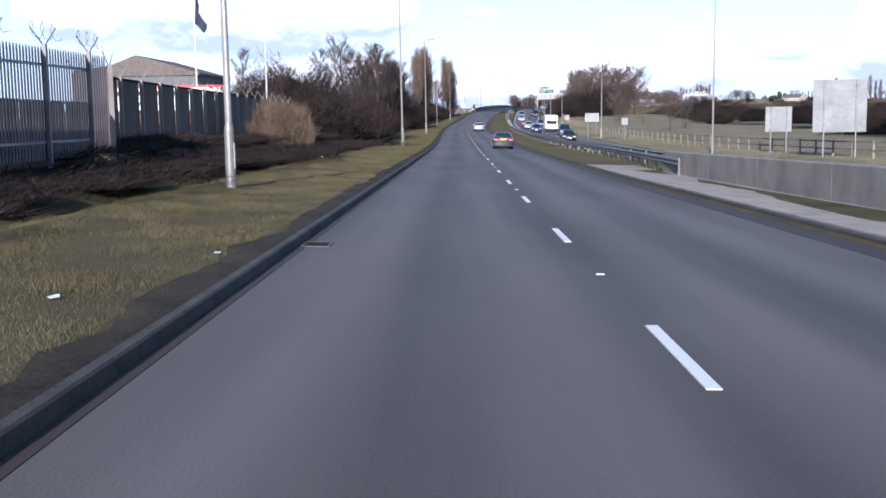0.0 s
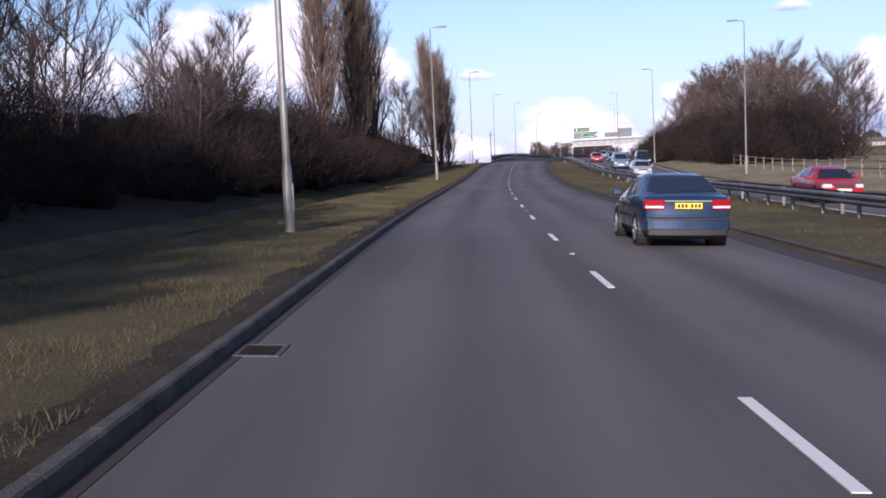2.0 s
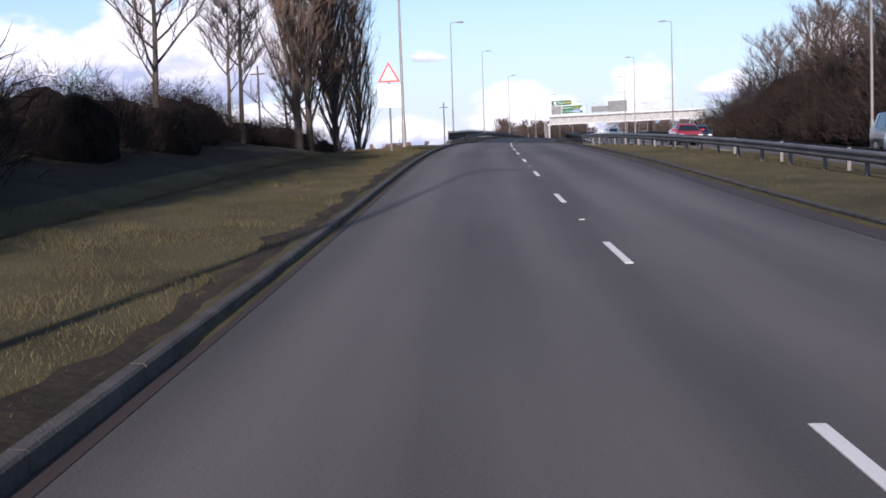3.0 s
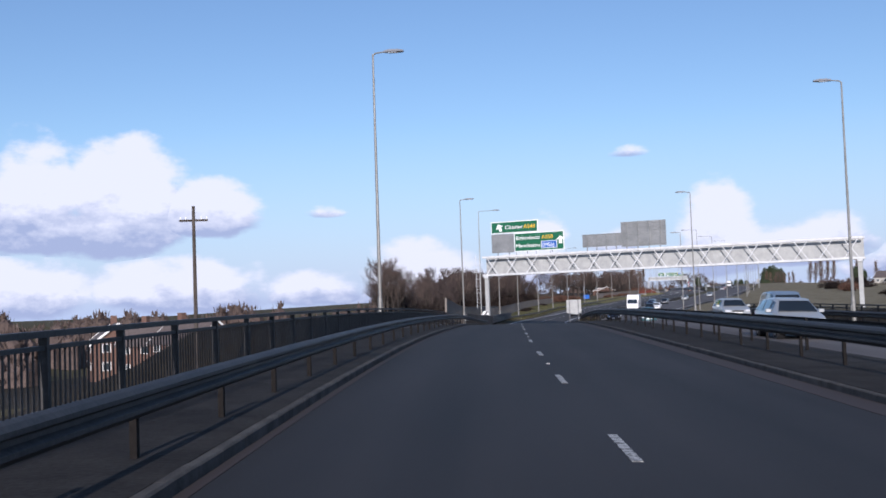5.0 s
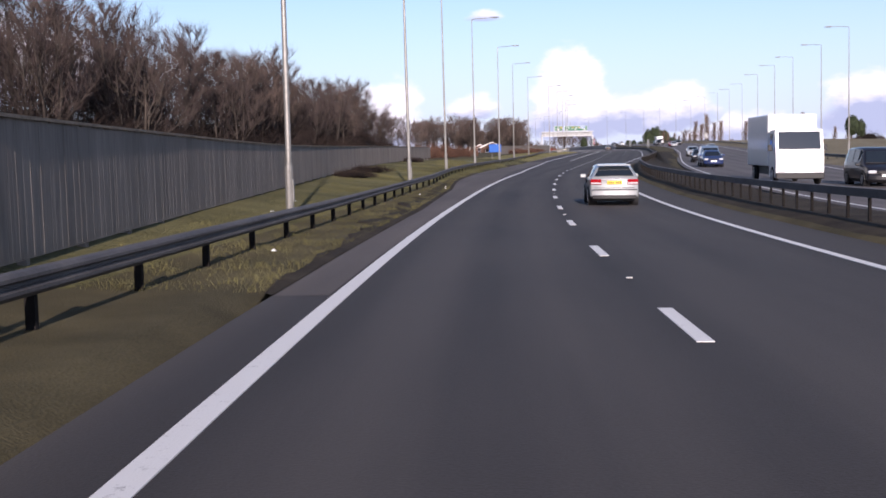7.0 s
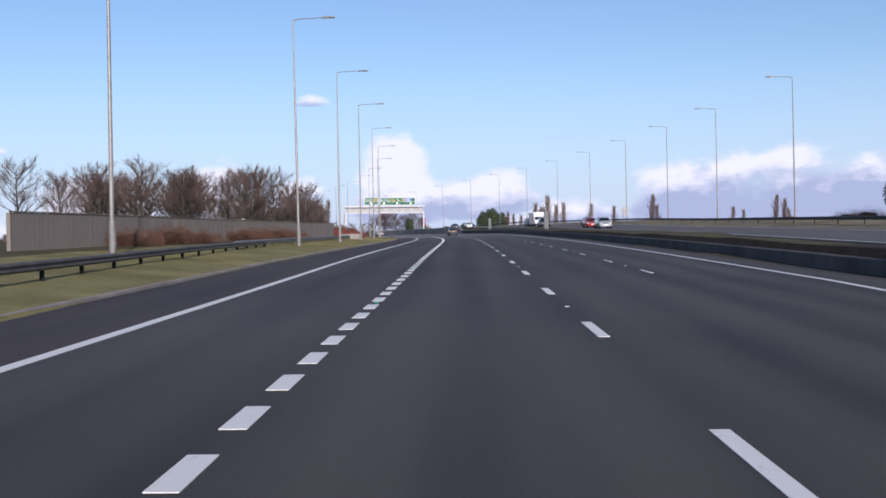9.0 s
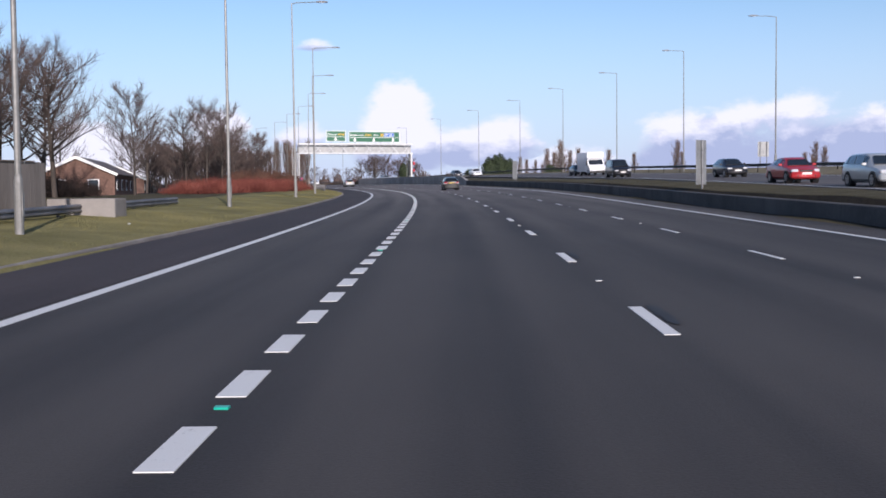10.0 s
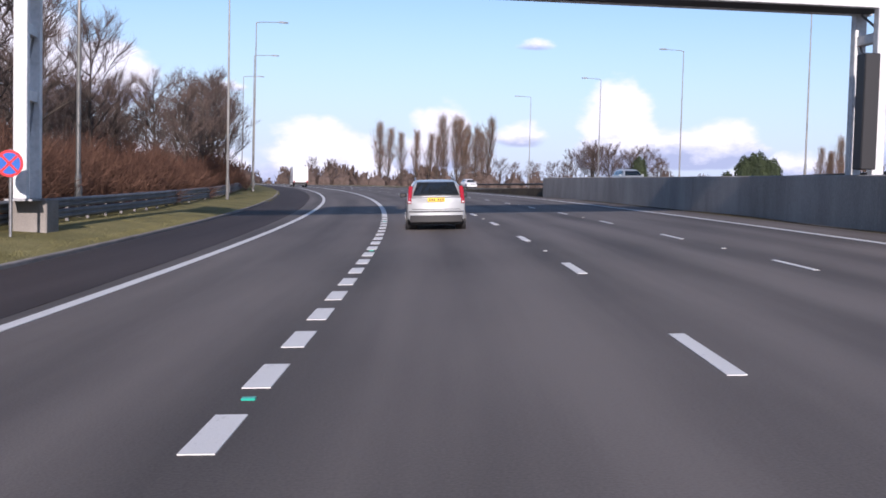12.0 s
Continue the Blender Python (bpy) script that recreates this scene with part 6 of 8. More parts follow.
# ---------------- bare trees ----------------
def tree_meshes(name, seed, height, spread, lift, limbs, subs, twigs, bark, twig_material, trunk_r=0.2, first=0.25, twig_len=1.0, stems=1, curl=0.25):
    """Trunk with limbs (one mesh) and the twigs of the crown (another)."""
    rnd = random.Random(seed)
    tv, tf, cv, cf = [], [], [], []

    def ring_tube(pts, r0, r1, sides):
        k0 = len(tv)
        n = len(pts)
        for i, p in enumerate(pts):
            d = (pts[min(i + 1, n - 1)] - pts[max(i - 1, 0)]).normalized()
            u = d.orthogonal().normalized()
            w = d.cross(u)
            r = r0 + (r1 - r0) * i / (n - 1)
            for q in range(sides):
                t = 2 * math.pi * q / sides
                tv.append(p + u * math.cos(t) * r + w * math.sin(t) * r)
        for i in range(n - 1):
            for q in range(sides):
                a, b = k0 + i * sides + q, k0 + i * sides + (q + 1) % sides
                tf.append((a, b, b + sides, a + sides))

    def ribbon(p, d, length, w):
        k = len(cv)
        side = d.cross(Vector((rnd.uniform(-1, 1), rnd.uniform(-1, 1), rnd.uniform(-1, 1)))).normalized() * w
        q = p + d * length * 0.5
        e = q + (d + Vector((rnd.uniform(-0.35, 0.35), rnd.uniform(-0.35, 0.35), rnd.uniform(-0.05, 0.4)))).normalized() * length * 0.5
        cv.extend((p - side, p + side, q - side * 0.7, q + side * 0.7, e))
        cf.extend(((k, k + 1, k + 3, k + 2), (k + 2, k + 3, k + 4)))

    def bend(p, d, length, n, amount, up):
        pts = [p]
        for i in range(n):
            d = (d + Vector((rnd.uniform(-amount, amount), rnd.uniform(-amount, amount), rnd.uniform(-amount, amount) + up))).normalized()
            p = p + d * length / n
            pts.append(p)
        return pts

    for stem in range(stems):
        a0 = 2 * math.pi * stem / max(1, stems)
        base = Vector((math.cos(a0), math.sin(a0), 0)) * (0.25 if stems > 1 else 0)
        lean = Vector((math.cos(a0) * 0.22 * (stems > 1) + rnd.uniform(-0.04, 0.04), math.sin(a0) * 0.22 * (stems > 1) + rnd.uniform(-0.04, 0.04), 1)).normalized()
        hgt = height * (0.92 if stems == 1 else rnd.uniform(0.7, 0.95))
        trunk = bend(base - Vector((0, 0, 0.3)), lean, hgt, 9, 0.06, 0.05)
        ring_tube(trunk, trunk_r, trunk_r * 0.14, 7)
        for i in range(limbs):
            f = first + (0.97 - first) * (i + rnd.random()) / limbs
            k = min(8, int(f * 9))
            p = trunk[k].lerp(trunk[k + 1], f * 9 - k)
            ang = i * 2.399 + rnd.uniform(-0.4, 0.4)
            reach = spread * (1.05 - 0.62 * max(0.0, (f - 0.45) / 0.55)) * rnd.uniform(0.75, 1.1)
            d = Vector((math.cos(ang), math.sin(ang), lift * rnd.uniform(0.7, 1.3))).normalized()
            limb = bend(p, d, reach, 5, 0.16, curl * 0.3)
            ring_tube(limb, trunk_r * 0.42 * (1.15 - f * 0.7), 0.016, 5)
            for j in range(subs):
                g = rnd.uniform(0.22, 1.0)
                kk = min(4, int(g * 5))
                p2 = limb[kk].lerp(limb[kk + 1], g * 5 - kk)
                d1 = (limb[kk + 1] - limb[kk]).normalized()
                d2 = (d1 + Vector((rnd.uniform(-0.9, 0.9), rnd.uniform(-0.9, 0.9), rnd.uniform(-0.25, 0.75)))).normalized()
                sub = bend(p2, d2, reach * rnd.uniform(0.28, 0.5), 3, 0.2, curl * 0.4)
                ring_tube(sub, 0.022, 0.007, 3)
                for t in range(twigs):
                    q = rnd.uniform(0.15, 1.0)
                    kq = min(2, int(q * 3))
                    p3 = sub[kq].lerp(sub[kq + 1], q * 3 - kq)
                    d3 = ((sub[kq + 1] - sub[kq]).normalized() + Vector((rnd.uniform(-0.9, 0.9), rnd.uniform(-0.9, 0.9), rnd.uniform(-0.3, 0.8)))).normalized()
                    ribbon(p3, d3, twig_len * rnd.uniform(0.5, 1.2), 0.011)
    return mesh_of(name + "_trunk", tv, tf, bark, True), mesh_of(name + "_crown", cv, cf, twig_material)


def tree(label, meshes, group, name="bare_tree"):
    root = thing(name, label, "tree", group)
    part("trunk", meshes[0], None, root)
    part("crown", meshes[1], None, root)
    return root


TREES = [
    tree("tall bare broadleaf tree with spreading grey limbs", tree_meshes("ash", 1, 11.5, 4.2, 0.75, 20, 10, 12, M_BARK, M_TWIG, 0.16), "bare trees"),
    tree("bare slender woodland tree with fine twigs", tree_meshes("wood", 2, 10.5, 2.5, 1.1, 16, 8, 11, M_BARK, M_WOODTWIG, 0.13, 0.3), "woodland trees", "woodland_tree"),
    tree("bare many-stemmed tree with a wide twiggy crown", tree_meshes("multi", 3, 9.0, 3.2, 0.9, 8, 7, 9, M_BARK, M_WOODTWIG, 0.12, 0.25, stems=4), "many-stemmed trees", "many_stemmed_tree"),
    tree("old bare broadleaf tree with a rounded crown", tree_meshes("oak", 4, 12.0, 5.2, 0.55, 24, 10, 13, M_BARK, M_TWIG, 0.24, 0.28), "bare trees"),
]
POPLAR = [
    tree("tall narrow bare poplar with upright brown twigs", tree_meshes("poplar", 11, 17.0, 5.2, 2.1, 46, 8, 11, M_BARK, M_POPLAR, 0.24, 0.10, 1.3, curl=0.8), "poplars", "poplar"),
    tree("slim bare poplar with upright twigs", tree_meshes("poplar_b", 12, 15.0, 4.4, 2.4, 38, 8, 10, M_BARK, M_POPLAR, 0.2, 0.12, 1.2, curl=0.8), "poplars", "poplar"),
]


def shrub_mesh(name, seed, lx, ly, lz, count, material, tall=1.0, w=0.0085):
    """A thicket: arching stems from the ground with twigs, uneven in outline."""
    rnd = random.Random(seed)
    v, f = [], []
    for i in range(count):
        x, y = rnd.uniform(-lx, lx), rnd.uniform(-ly, ly)
        hump = (1 - 0.45 * (abs(x) / lx) ** 3) * (1 - 0.5 * (abs(y) / ly) ** 3) * (0.72 + 0.28 * math.sin(x * 1.7 + seed) * math.cos(y * 1.3)) * lz
        z = hump * (rnd.random() ** 0.62)
        d = Vector((x * 0.14 + rnd.uniform(-0.8, 0.8), y * 0.2 + rnd.uniform(-0.8, 0.8), rnd.uniform(0.0, 1.5) * tall)).normalized()
        length = rnd.uniform(0.3, 1.05)
        p = Vector((x, y, z - 0.1))
        side = d.cross(Vector((rnd.uniform(-1, 1), rnd.uniform(-1, 1), 0.3))).normalized() * w * rnd.uniform(0.7, 1.5)
        q = p + d * length * 0.55
        e = q + (d + Vector((rnd.uniform(-0.5, 0.5), rnd.uniform(-0.5, 0.5), rnd.uniform(-0.5, 0.3)))).normalized() * length * 0.45
        k = len(v)
        v.extend((p - side, p + side, q - side * 0.8, q + side * 0.8, e))
        f.extend(((k, k + 1, k + 3, k + 2), (k + 2, k + 3, k + 4)))
    return mesh_of(name, v, f, material)


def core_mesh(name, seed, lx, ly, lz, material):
    """The dense inside of a thicket: a lumpy, ragged mound, coloured dark for the shade there."""
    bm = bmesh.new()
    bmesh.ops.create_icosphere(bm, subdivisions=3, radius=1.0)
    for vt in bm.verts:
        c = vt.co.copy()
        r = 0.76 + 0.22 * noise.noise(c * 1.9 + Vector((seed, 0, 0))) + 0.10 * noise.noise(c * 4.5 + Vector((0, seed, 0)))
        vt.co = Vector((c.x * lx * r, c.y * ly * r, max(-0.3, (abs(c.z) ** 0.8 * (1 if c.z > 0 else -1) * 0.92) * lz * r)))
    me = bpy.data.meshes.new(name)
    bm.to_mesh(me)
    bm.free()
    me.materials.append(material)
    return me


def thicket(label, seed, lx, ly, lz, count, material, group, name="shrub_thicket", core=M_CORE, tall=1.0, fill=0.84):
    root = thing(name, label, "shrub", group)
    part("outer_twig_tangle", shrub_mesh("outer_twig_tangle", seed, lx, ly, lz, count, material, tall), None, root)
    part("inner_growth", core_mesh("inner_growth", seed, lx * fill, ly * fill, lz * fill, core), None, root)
    return root


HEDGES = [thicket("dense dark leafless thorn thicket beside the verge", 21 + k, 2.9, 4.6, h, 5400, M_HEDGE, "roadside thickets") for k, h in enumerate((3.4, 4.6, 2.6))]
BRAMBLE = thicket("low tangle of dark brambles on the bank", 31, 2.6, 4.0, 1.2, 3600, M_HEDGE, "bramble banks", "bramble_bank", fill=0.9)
# these cores are darker copies of their twigs, standing for inner shade
DOGWOOD = thicket("low red-stemmed dogwood shrubs on the grass", 41, 3.0, 3.6, 1.5, 6000, M_REDTWIG, "dogwood beds", "dogwood_bed", surface("dogwood_inner_shade", (0.055, 0.016, 0.013), (0.15, 0.05, 0.038), 1.3, 0.95, 0.9, fine=12, dist=0.1), tall=1.8)
REDHEDGE = thicket("reddish-brown leafless shrubs on the bank", 51, 3.0, 4.4, 2.9, 6000, surface("russet_twigs", (0.055, 0.029, 0.022), (0.155, 0.088, 0.062), 0.6, 0.9, 0.0, fine=5, random_tone=0.15), "russet shrubs", core=surface("russet_inner_shade", (0.030, 0.017, 0.013), (0.085, 0.048, 0.035), 1.3, 0.95, 0.9, fine=12, dist=0.1))
BUFF = thicket("tall pale dry stems of a roadside willow", 61, 1.6, 1.6, 3.4, 4600, surface("buff_stems", (0.075, 0.054, 0.039), (0.165, 0.122, 0.088), 0.6, 0.9, 0.0, fine=5), "dry stems", "dry_shrub", core=surface("buff_inner_shade", (0.04, 0.029, 0.022), (0.09, 0.066, 0.05), 1.3, 0.95, 0.9, fine=12, dist=0.1), tall=2.5)

GREENTREE = thing("evergreen_tree", "small dense dark evergreen tree", "tree", "evergreens")
part("trunk", tubed((0, 0, -0.3), (0, 0, 2.2), 0.16, 0.11, 8), M_BARK, GREENTREE)


def leafy(seed, n, rx, rz, zc):
    rnd = random.Random(seed)
    v, f = [], []
    for i in range(n):
        d = Vector((rnd.gauss(0, 1), rnd.gauss(0, 1), rnd.gauss(0, 1))).normalized()
        r = rnd.uniform(0.55, 1.0) * (0.85 + 0.3 * noise.noise(d * 2.3))
        p = Vector((d.x * rx * r, d.y * rx * r, zc + d.z * rz * r))
        a = Vector((rnd.uniform(-1, 1), rnd.uniform(-1, 1), rnd.uniform(-1, 1))).normalized() * 0.16
        b = a.cross(d).normalized() * 0.10
        k = len(v)
        v.extend((p - a, p + b, p + a, p - b))
        f.append((k, k + 1, k + 2, k + 3))
    return mesh_of("crown", v, f, M_EVERGREEN)


part("crown", leafy(3, 5200, 1.9, 3.0, 3.6), None, GREENTREE)

placed_once = set()


def plant(proto, s, off, size=1.0, turn=0.0, foot=None, tall=1.0):
    g = ground_h(s, off) if foot is None else foot
    th = math.degrees(L_TH[spot(s)[0]])
    k = min(1.0, max(0.0, (abs(off) - 60) / 260))
    if k > 0:
        p0 = at(s)
        a = math.radians(th) + (math.radians(-12) - math.radians(th)) * k
        p = Vector((p0.x + math.cos(a) * off, p0.y + math.sin(a) * off, p0.z + g))
    else:
        p = at(s, off, g)
    m = Matrix.Translation(p - Vector((0, 0, 0.05))) @ Matrix.Rotation(radians(th + turn), 4, "Z")
    if proto.name in placed_once:
        ob = copy_thing(proto, m)
    else:
        placed_once.add(proto.name)
        ob = proto
        ob.matrix_basis = m
    ob.scale = (size, size, size * tall)
    return ob


rp_ = random.Random(77)
# left bank before the bridge: brambles, then thickets closing in
for s in range(-10, 88, 7):
    plant(BRAMBLE, s, -8.2 + rp_.uniform(-0.4, 0.4), rp_.uniform(0.85, 1.15), rp_.uniform(-20, 20), tall=0.32)
    plant(BRAMBLE, s + 3, -11.3 + rp_.uniform(-0.5, 0.5), rp_.uniform(0.8, 1.0), rp_.uniform(-30, 30), tall=0.3)
plant(BUFF, 57, -8.6, 0.72, 20, tall=1.3)
plant(BUFF, 60, -9.6, 0.8, 80, tall=1.25)
for s in range(86, 375, 7):
    near = 9.9 if s < 150 else (9.3 if s < 205 else 10.6)
    big = ramp(s, (86, 1.4), (104, 1.25), (128, 1.0), (228, 0.95), (235, 1.3), (292, 1.3), (302, 0.62), (375, 0.6))
    if 138 < s < 172:
        plant(BRAMBLE, s, -near - 1.5, 1.1, rp_.uniform(-20, 20))
        continue
    plant(HEDGES[rp_.randrange(3)], s + rp_.uniform(-1, 1), -near + rp_.uniform(-0.4, 0.5), rp_.uniform(0.85, 1.1) * big, rp_.uniform(-15, 15) + rp_.choice((0, 180)))
    plant(HEDGES[rp_.randrange(2)], s + 3 + rp_.uniform(-1, 1), -near - 5.0 + rp_.uniform(-0.8, 0.8), rp_.uniform(1.0, 1.2) * big, rp_.uniform(-20, 20), tall=1.0)
for s, o, k, z in ((176, -9.6, 1, 1.0), (180, -14, 1, 1.05), (184, -10.2, 1, 0.95), (189, -15, 0, 0.95), (193, -10.4, 1, 1.0), (196, -14, 2, 1.05), (201, -10.0, 1, 0.95), (207, -12, 2, 0.9), (211, -10.2, 2, 0.8), (206, -17, 0, 0.85), (222, -12, 2, 0.75), (233, -11, 2, 0.7), (90, -14.5, 2, 0.66), (94, -18, 1, 0.66), (99, -15, 2, 0.62), (104, -19, 2, 0.62), (110, -17, 1, 0.6), (118, -17, 2, 0.6), (128, -17, 1, 0.6), (158, -16, 0, 1.09), (163, -11.5, 1, 1.17), (166, -18, 1, 1.09), (170, -12.5, 0, 1.09), (173, -10.0, 1, 1.01), (176, -16, 1, 0.86),
                   (181, -12, 0, 1.05), (185, -17, 2, 0.94), (190, -13, 0, 0.9), (187, -10.4, 3, 0.9), (198, -10.6, 3, 0.78), (203, -11.8, 0, 0.78), (204, -15, 2, 0.62), (216, -14, 1, 0.7), (228, -16, 2, 0.75), (240, -13, 2, 0.7), (252, -15, 1, 0.8),
                   (156, -19, 1, 1.01), (160, -13.5, 1, 0.94), (164, -15, 1, 1.05), (168, -10.2, 1, 0.94), (172, -17, 1, 1.01), (178, -11, 1, 0.94), (248, -17, 1, 0.95), (258, -15, 1, 1.0), (264, -18, 2, 1.0), (320, -11, 0, 0.85), (328, -9.8, 1, 0.9), (335, -12, 1, 0.9), (345, -10.5, 2, 0.9)):
    plant(TREES[k], s, o, z, rp_.uniform(0, 360))
for s, o, k, z in ((268, -11.2, 0, 0.98), (273, -11.6, 1, 1.02), (277, -9.8, 0, 1.04), (282, -11.2, 1, 1.08), (286, -9.6, 0, 0.96), (291, -11, 0, 1.0), (338, -9.2, 0, 1.0), (344, -9.6, 1, 1.1), (350, -9.0, 0, 1.02), (357, -10.0, 1, 1.0), (364, -9.6, 0, 0.95)):
    plant(POPLAR[k], s, o, z, rp_.uniform(0, 360))

# right side before the bridge: rounded wood and single trees
for i in range(34):
    s, o = rp_.uniform(325, 420), rp_.uniform(29, 50)
    plant(TREES[rp_.choice((0, 2, 3, 3))], s, o, rp_.uniform(1.0, 1.3), rp_.uniform(0, 360), foot=0.3)
for i in range(16):
    s, o = 312 + i * 6.5, 25.5 + rp_.uniform(0, 3)
    plant(HEDGES[i % 3], s, o + 1, rp_.uniform(1.1, 1.5), rp_.uniform(0, 360), foot=0.3, tall=1.2)
    plant(HEDGES[1], s + 3, o + 7, rp_.uniform(1.5, 1.9), rp_.uniform(0, 360), foot=0.3, tall=1.25)
for s, o, k, z in ((196, 38, 3, 0.55), (214, 44, 2, 0.7), (250, 36, 2, 0.65), (258, 42, 0, 0.7), (272, 37, 3, 0.6), (286, 40, 2, 0.75), (150, 62, 2, 0.7), (120, 75, 3, 0.6)):
    plant(TREES[k], s, o, z, rp_.uniform(0, 360))
for i in range(22):
    plant(HEDGES[i % 3], 120 + i * 13, 62 + rp_.uniform(-8, 12), rp_.uniform(1.0, 1.5), rp_.uniform(0, 360))

# below the bridge and beyond, left: distant trees among houses
for i in range(34):
    s, o = rp_.uniform(430, 760), -rp_.uniform(125, 380)
    plant(HEDGES[rp_.randrange(3)], s, o, rp_.uniform(0.9, 1.6), rp_.uniform(0, 360))
plant(GREENTREE, 540, -75, 1.2, 0)
plant(GREENTREE, 528, -50, 0.9, 0)
plant(GREENTREE, 700, -160, 1.3, 0)

# wood on the rise left of the curve
for i in range(76):
    s = 602 + i * 2.17
    base = 11.5 if s < 640 else 13.5 + (s - 640) * 0.075
    k = ramp(s, (558, 0.38), (620, 0.50), (650, 0.75))
    for o in (rp_.uniform(0, 4), rp_.uniform(2, 7)):
        plant(TREES[rp_.choice((1, 1, 2, 0))], s + rp_.uniform(-1.5, 1.5), -base - o, k * rp_.uniform(0.85, 1.1), rp_.uniform(0, 360))
    if i % 2 == 0:
        plant(TREES[rp_.choice((1, 2))], s, -base - rp_.uniform(6, 15), k * rp_.uniform(0.9, 1.15), rp_.uniform(0, 360))
        plant(HEDGES[rp_.randrange(3)], s, -base - rp_.uniform(0.5, 3), k * rp_.uniform(1.0, 1.25), rp_.uniform(0, 360))
        plant(HEDGES[rp_.randrange(2)], s + 2, -base - rp_.uniform(5, 8), k * rp_.uniform(1.2, 1.5), rp_.uniform(0, 360))
for s, o, k, z in ((597.5, -18.2, 3, 0.66), (595, -16, 0, 0.6), (598, -15.2, 3, 0.55), (599, -17.2, 0, 0.62), (596.5, -17.6, 3, 0.6)):
    plant(TREES[k], s, o, z, s * 37 % 360)
plant(TREES[3], 596, -16.9, 0.66, 40)
plant(TREES[0], 594, -15.2, 0.6, 140)
for s, o, z in ((858, -17.4, 0.36), (866, -17.3, 0.42), (873, -17.2, 0.32), (884, -16.8, 0.36), (889, -16.6, 0.4), (896, -16.3, 0.42), (903, -15.9, 0.36)):
    plant(REDHEDGE, s, o, z, rp_.uniform(0, 360), tall=1.1)
for s, o in ((690, -9.9), (700, -10.9), (735, -14)):
    plant(BRAMBLE, s, o, 0.42, rp_.uniform(0, 360))
for s in (775, 790, 800, 812):
    plant(TREES[rp_.choice((2, 3))], s, -24 - rp_.uniform(0, 6), rp_.uniform(0.5, 0.6), rp_.uniform(0, 360))
    plant(REDHEDGE, s + 3, -22, rp_.uniform(0.7, 0.9), rp_.uniform(0, 360))

# round clump behind the second fence, then dogwood and a russet bank
for i in range(40):
    plant(TREES[rp_.choice((3, 0, 3, 3))], rp_.uniform(962, 1008), -rp_.uniform(25, 64), rp_.uniform(0.85, 1.02), rp_.uniform(0, 360))
for i in range(10):
    plant(HEDGES[i % 3], 905 + i * 9, -25 - rp_.uniform(0, 6), rp_.uniform(0.45, 0.7), rp_.uniform(0, 360))
for i in range(26):
    s = 1000 + (i % 13) * 6.0
    if (i > 12 and s < 1035) or i == 2:
        continue
    plant(DOGWOOD, s + rp_.uniform(-1, 1), -16.5 - (i // 13) * 5.5 - max(0, 1050 - s) * 0.10 + rp_.uniform(-0.7, 0.7), rp_.uniform(0.85, 1.1), rp_.uniform(0, 360))
for i in range(26):
    s = 1060 + i * 7
    plant(REDHEDGE, s, -16.8 + rp_.uniform(-0.8, 0.8), rp_.uniform(0.85, 1.1), rp_.uniform(-20, 20))
    plant(REDHEDGE, s + 3, -21.5 + rp_.uniform(-1, 1), rp_.uniform(1.0, 1.25), rp_.uniform(-20, 20))
    k = ramp(s, (1060, 0.66), (1085, 0.6), (1150, 0.62), (1180, 0.9), (1240, 0.9))
    if i % 2:
        plant(TREES[rp_.choice((0, 1, 2, 3))], s, -19.5 - rp_.uniform(0, 4), k * rp_.uniform(0.8, 1.0), rp_.uniform(0, 360))
    plant(TREES[rp_.choice((0, 1, 2))], s + 2, -25 - rp_.uniform(0, 4), k * rp_.uniform(1.0, 1.2), rp_.uniform(0, 360))
    plant(TREES[rp_.choice((0, 3, 2))], s + 4, -31 - rp_.uniform(0, 6), k * rp_.uniform(1.0, 1.2), rp_.uniform(0, 360))
for s, o, k, z in ((1156, -13.8, 0, 0.62), (1163, -14.6, 2, 0.8), (1170, -14.2, 3, 0.75), (1178, -15, 0, 0.85), (1186, -14.4, 2, 1.0), (1194, -15.4, 3, 0.85), (1203, -15, 0, 0.95), (1212, -16.5, 3, 0.9),
                   (1118, -19, 0, 0.95), (1121, -17.5, 2, 0.95), (1132, -18, 0, 1.0), (1128, -23, 3, 1.05), (1138, -25, 0, 1.15), (1150, -22, 3, 1.0), (1164, -21, 0, 1.1), (1045, -26, 0, 1.08), (1049, -29, 3, 0.95), (1061, -25, 3, 1.05), (1076, -26, 0, 0.9), (1090, -27, 0, 0.8), (1103, -26, 3, 0.75)):
    plant(TREES[k], s, o, z, rp_.uniform(0, 360))
for i in range(14):
    plant(REDHEDGE, 1112 + i * 6.5, -16.0 + rp_.uniform(-0.5, 0.5), rp_.uniform(0.95, 1.15), rp_.uniform(-20, 20), tall=1.15)
for s, o, z in ((1062, -36, 0.95), (1075, -40, 0.8), (1042, -44, 0.8)):
    plant(TREES[3], s, o, z, rp_.uniform(0, 360))

# poplar rows and trees on the skyline ahead
def plant_at(proto, x, y, z, size, tall=1.0):
    m = Matrix.Translation((x, y, z)) @ Matrix.Rotation(rp_.uniform(0, 6.28), 4, "Z")
    ob = copy_thing(proto, m)
    ob.scale = (size, size, size * tall)


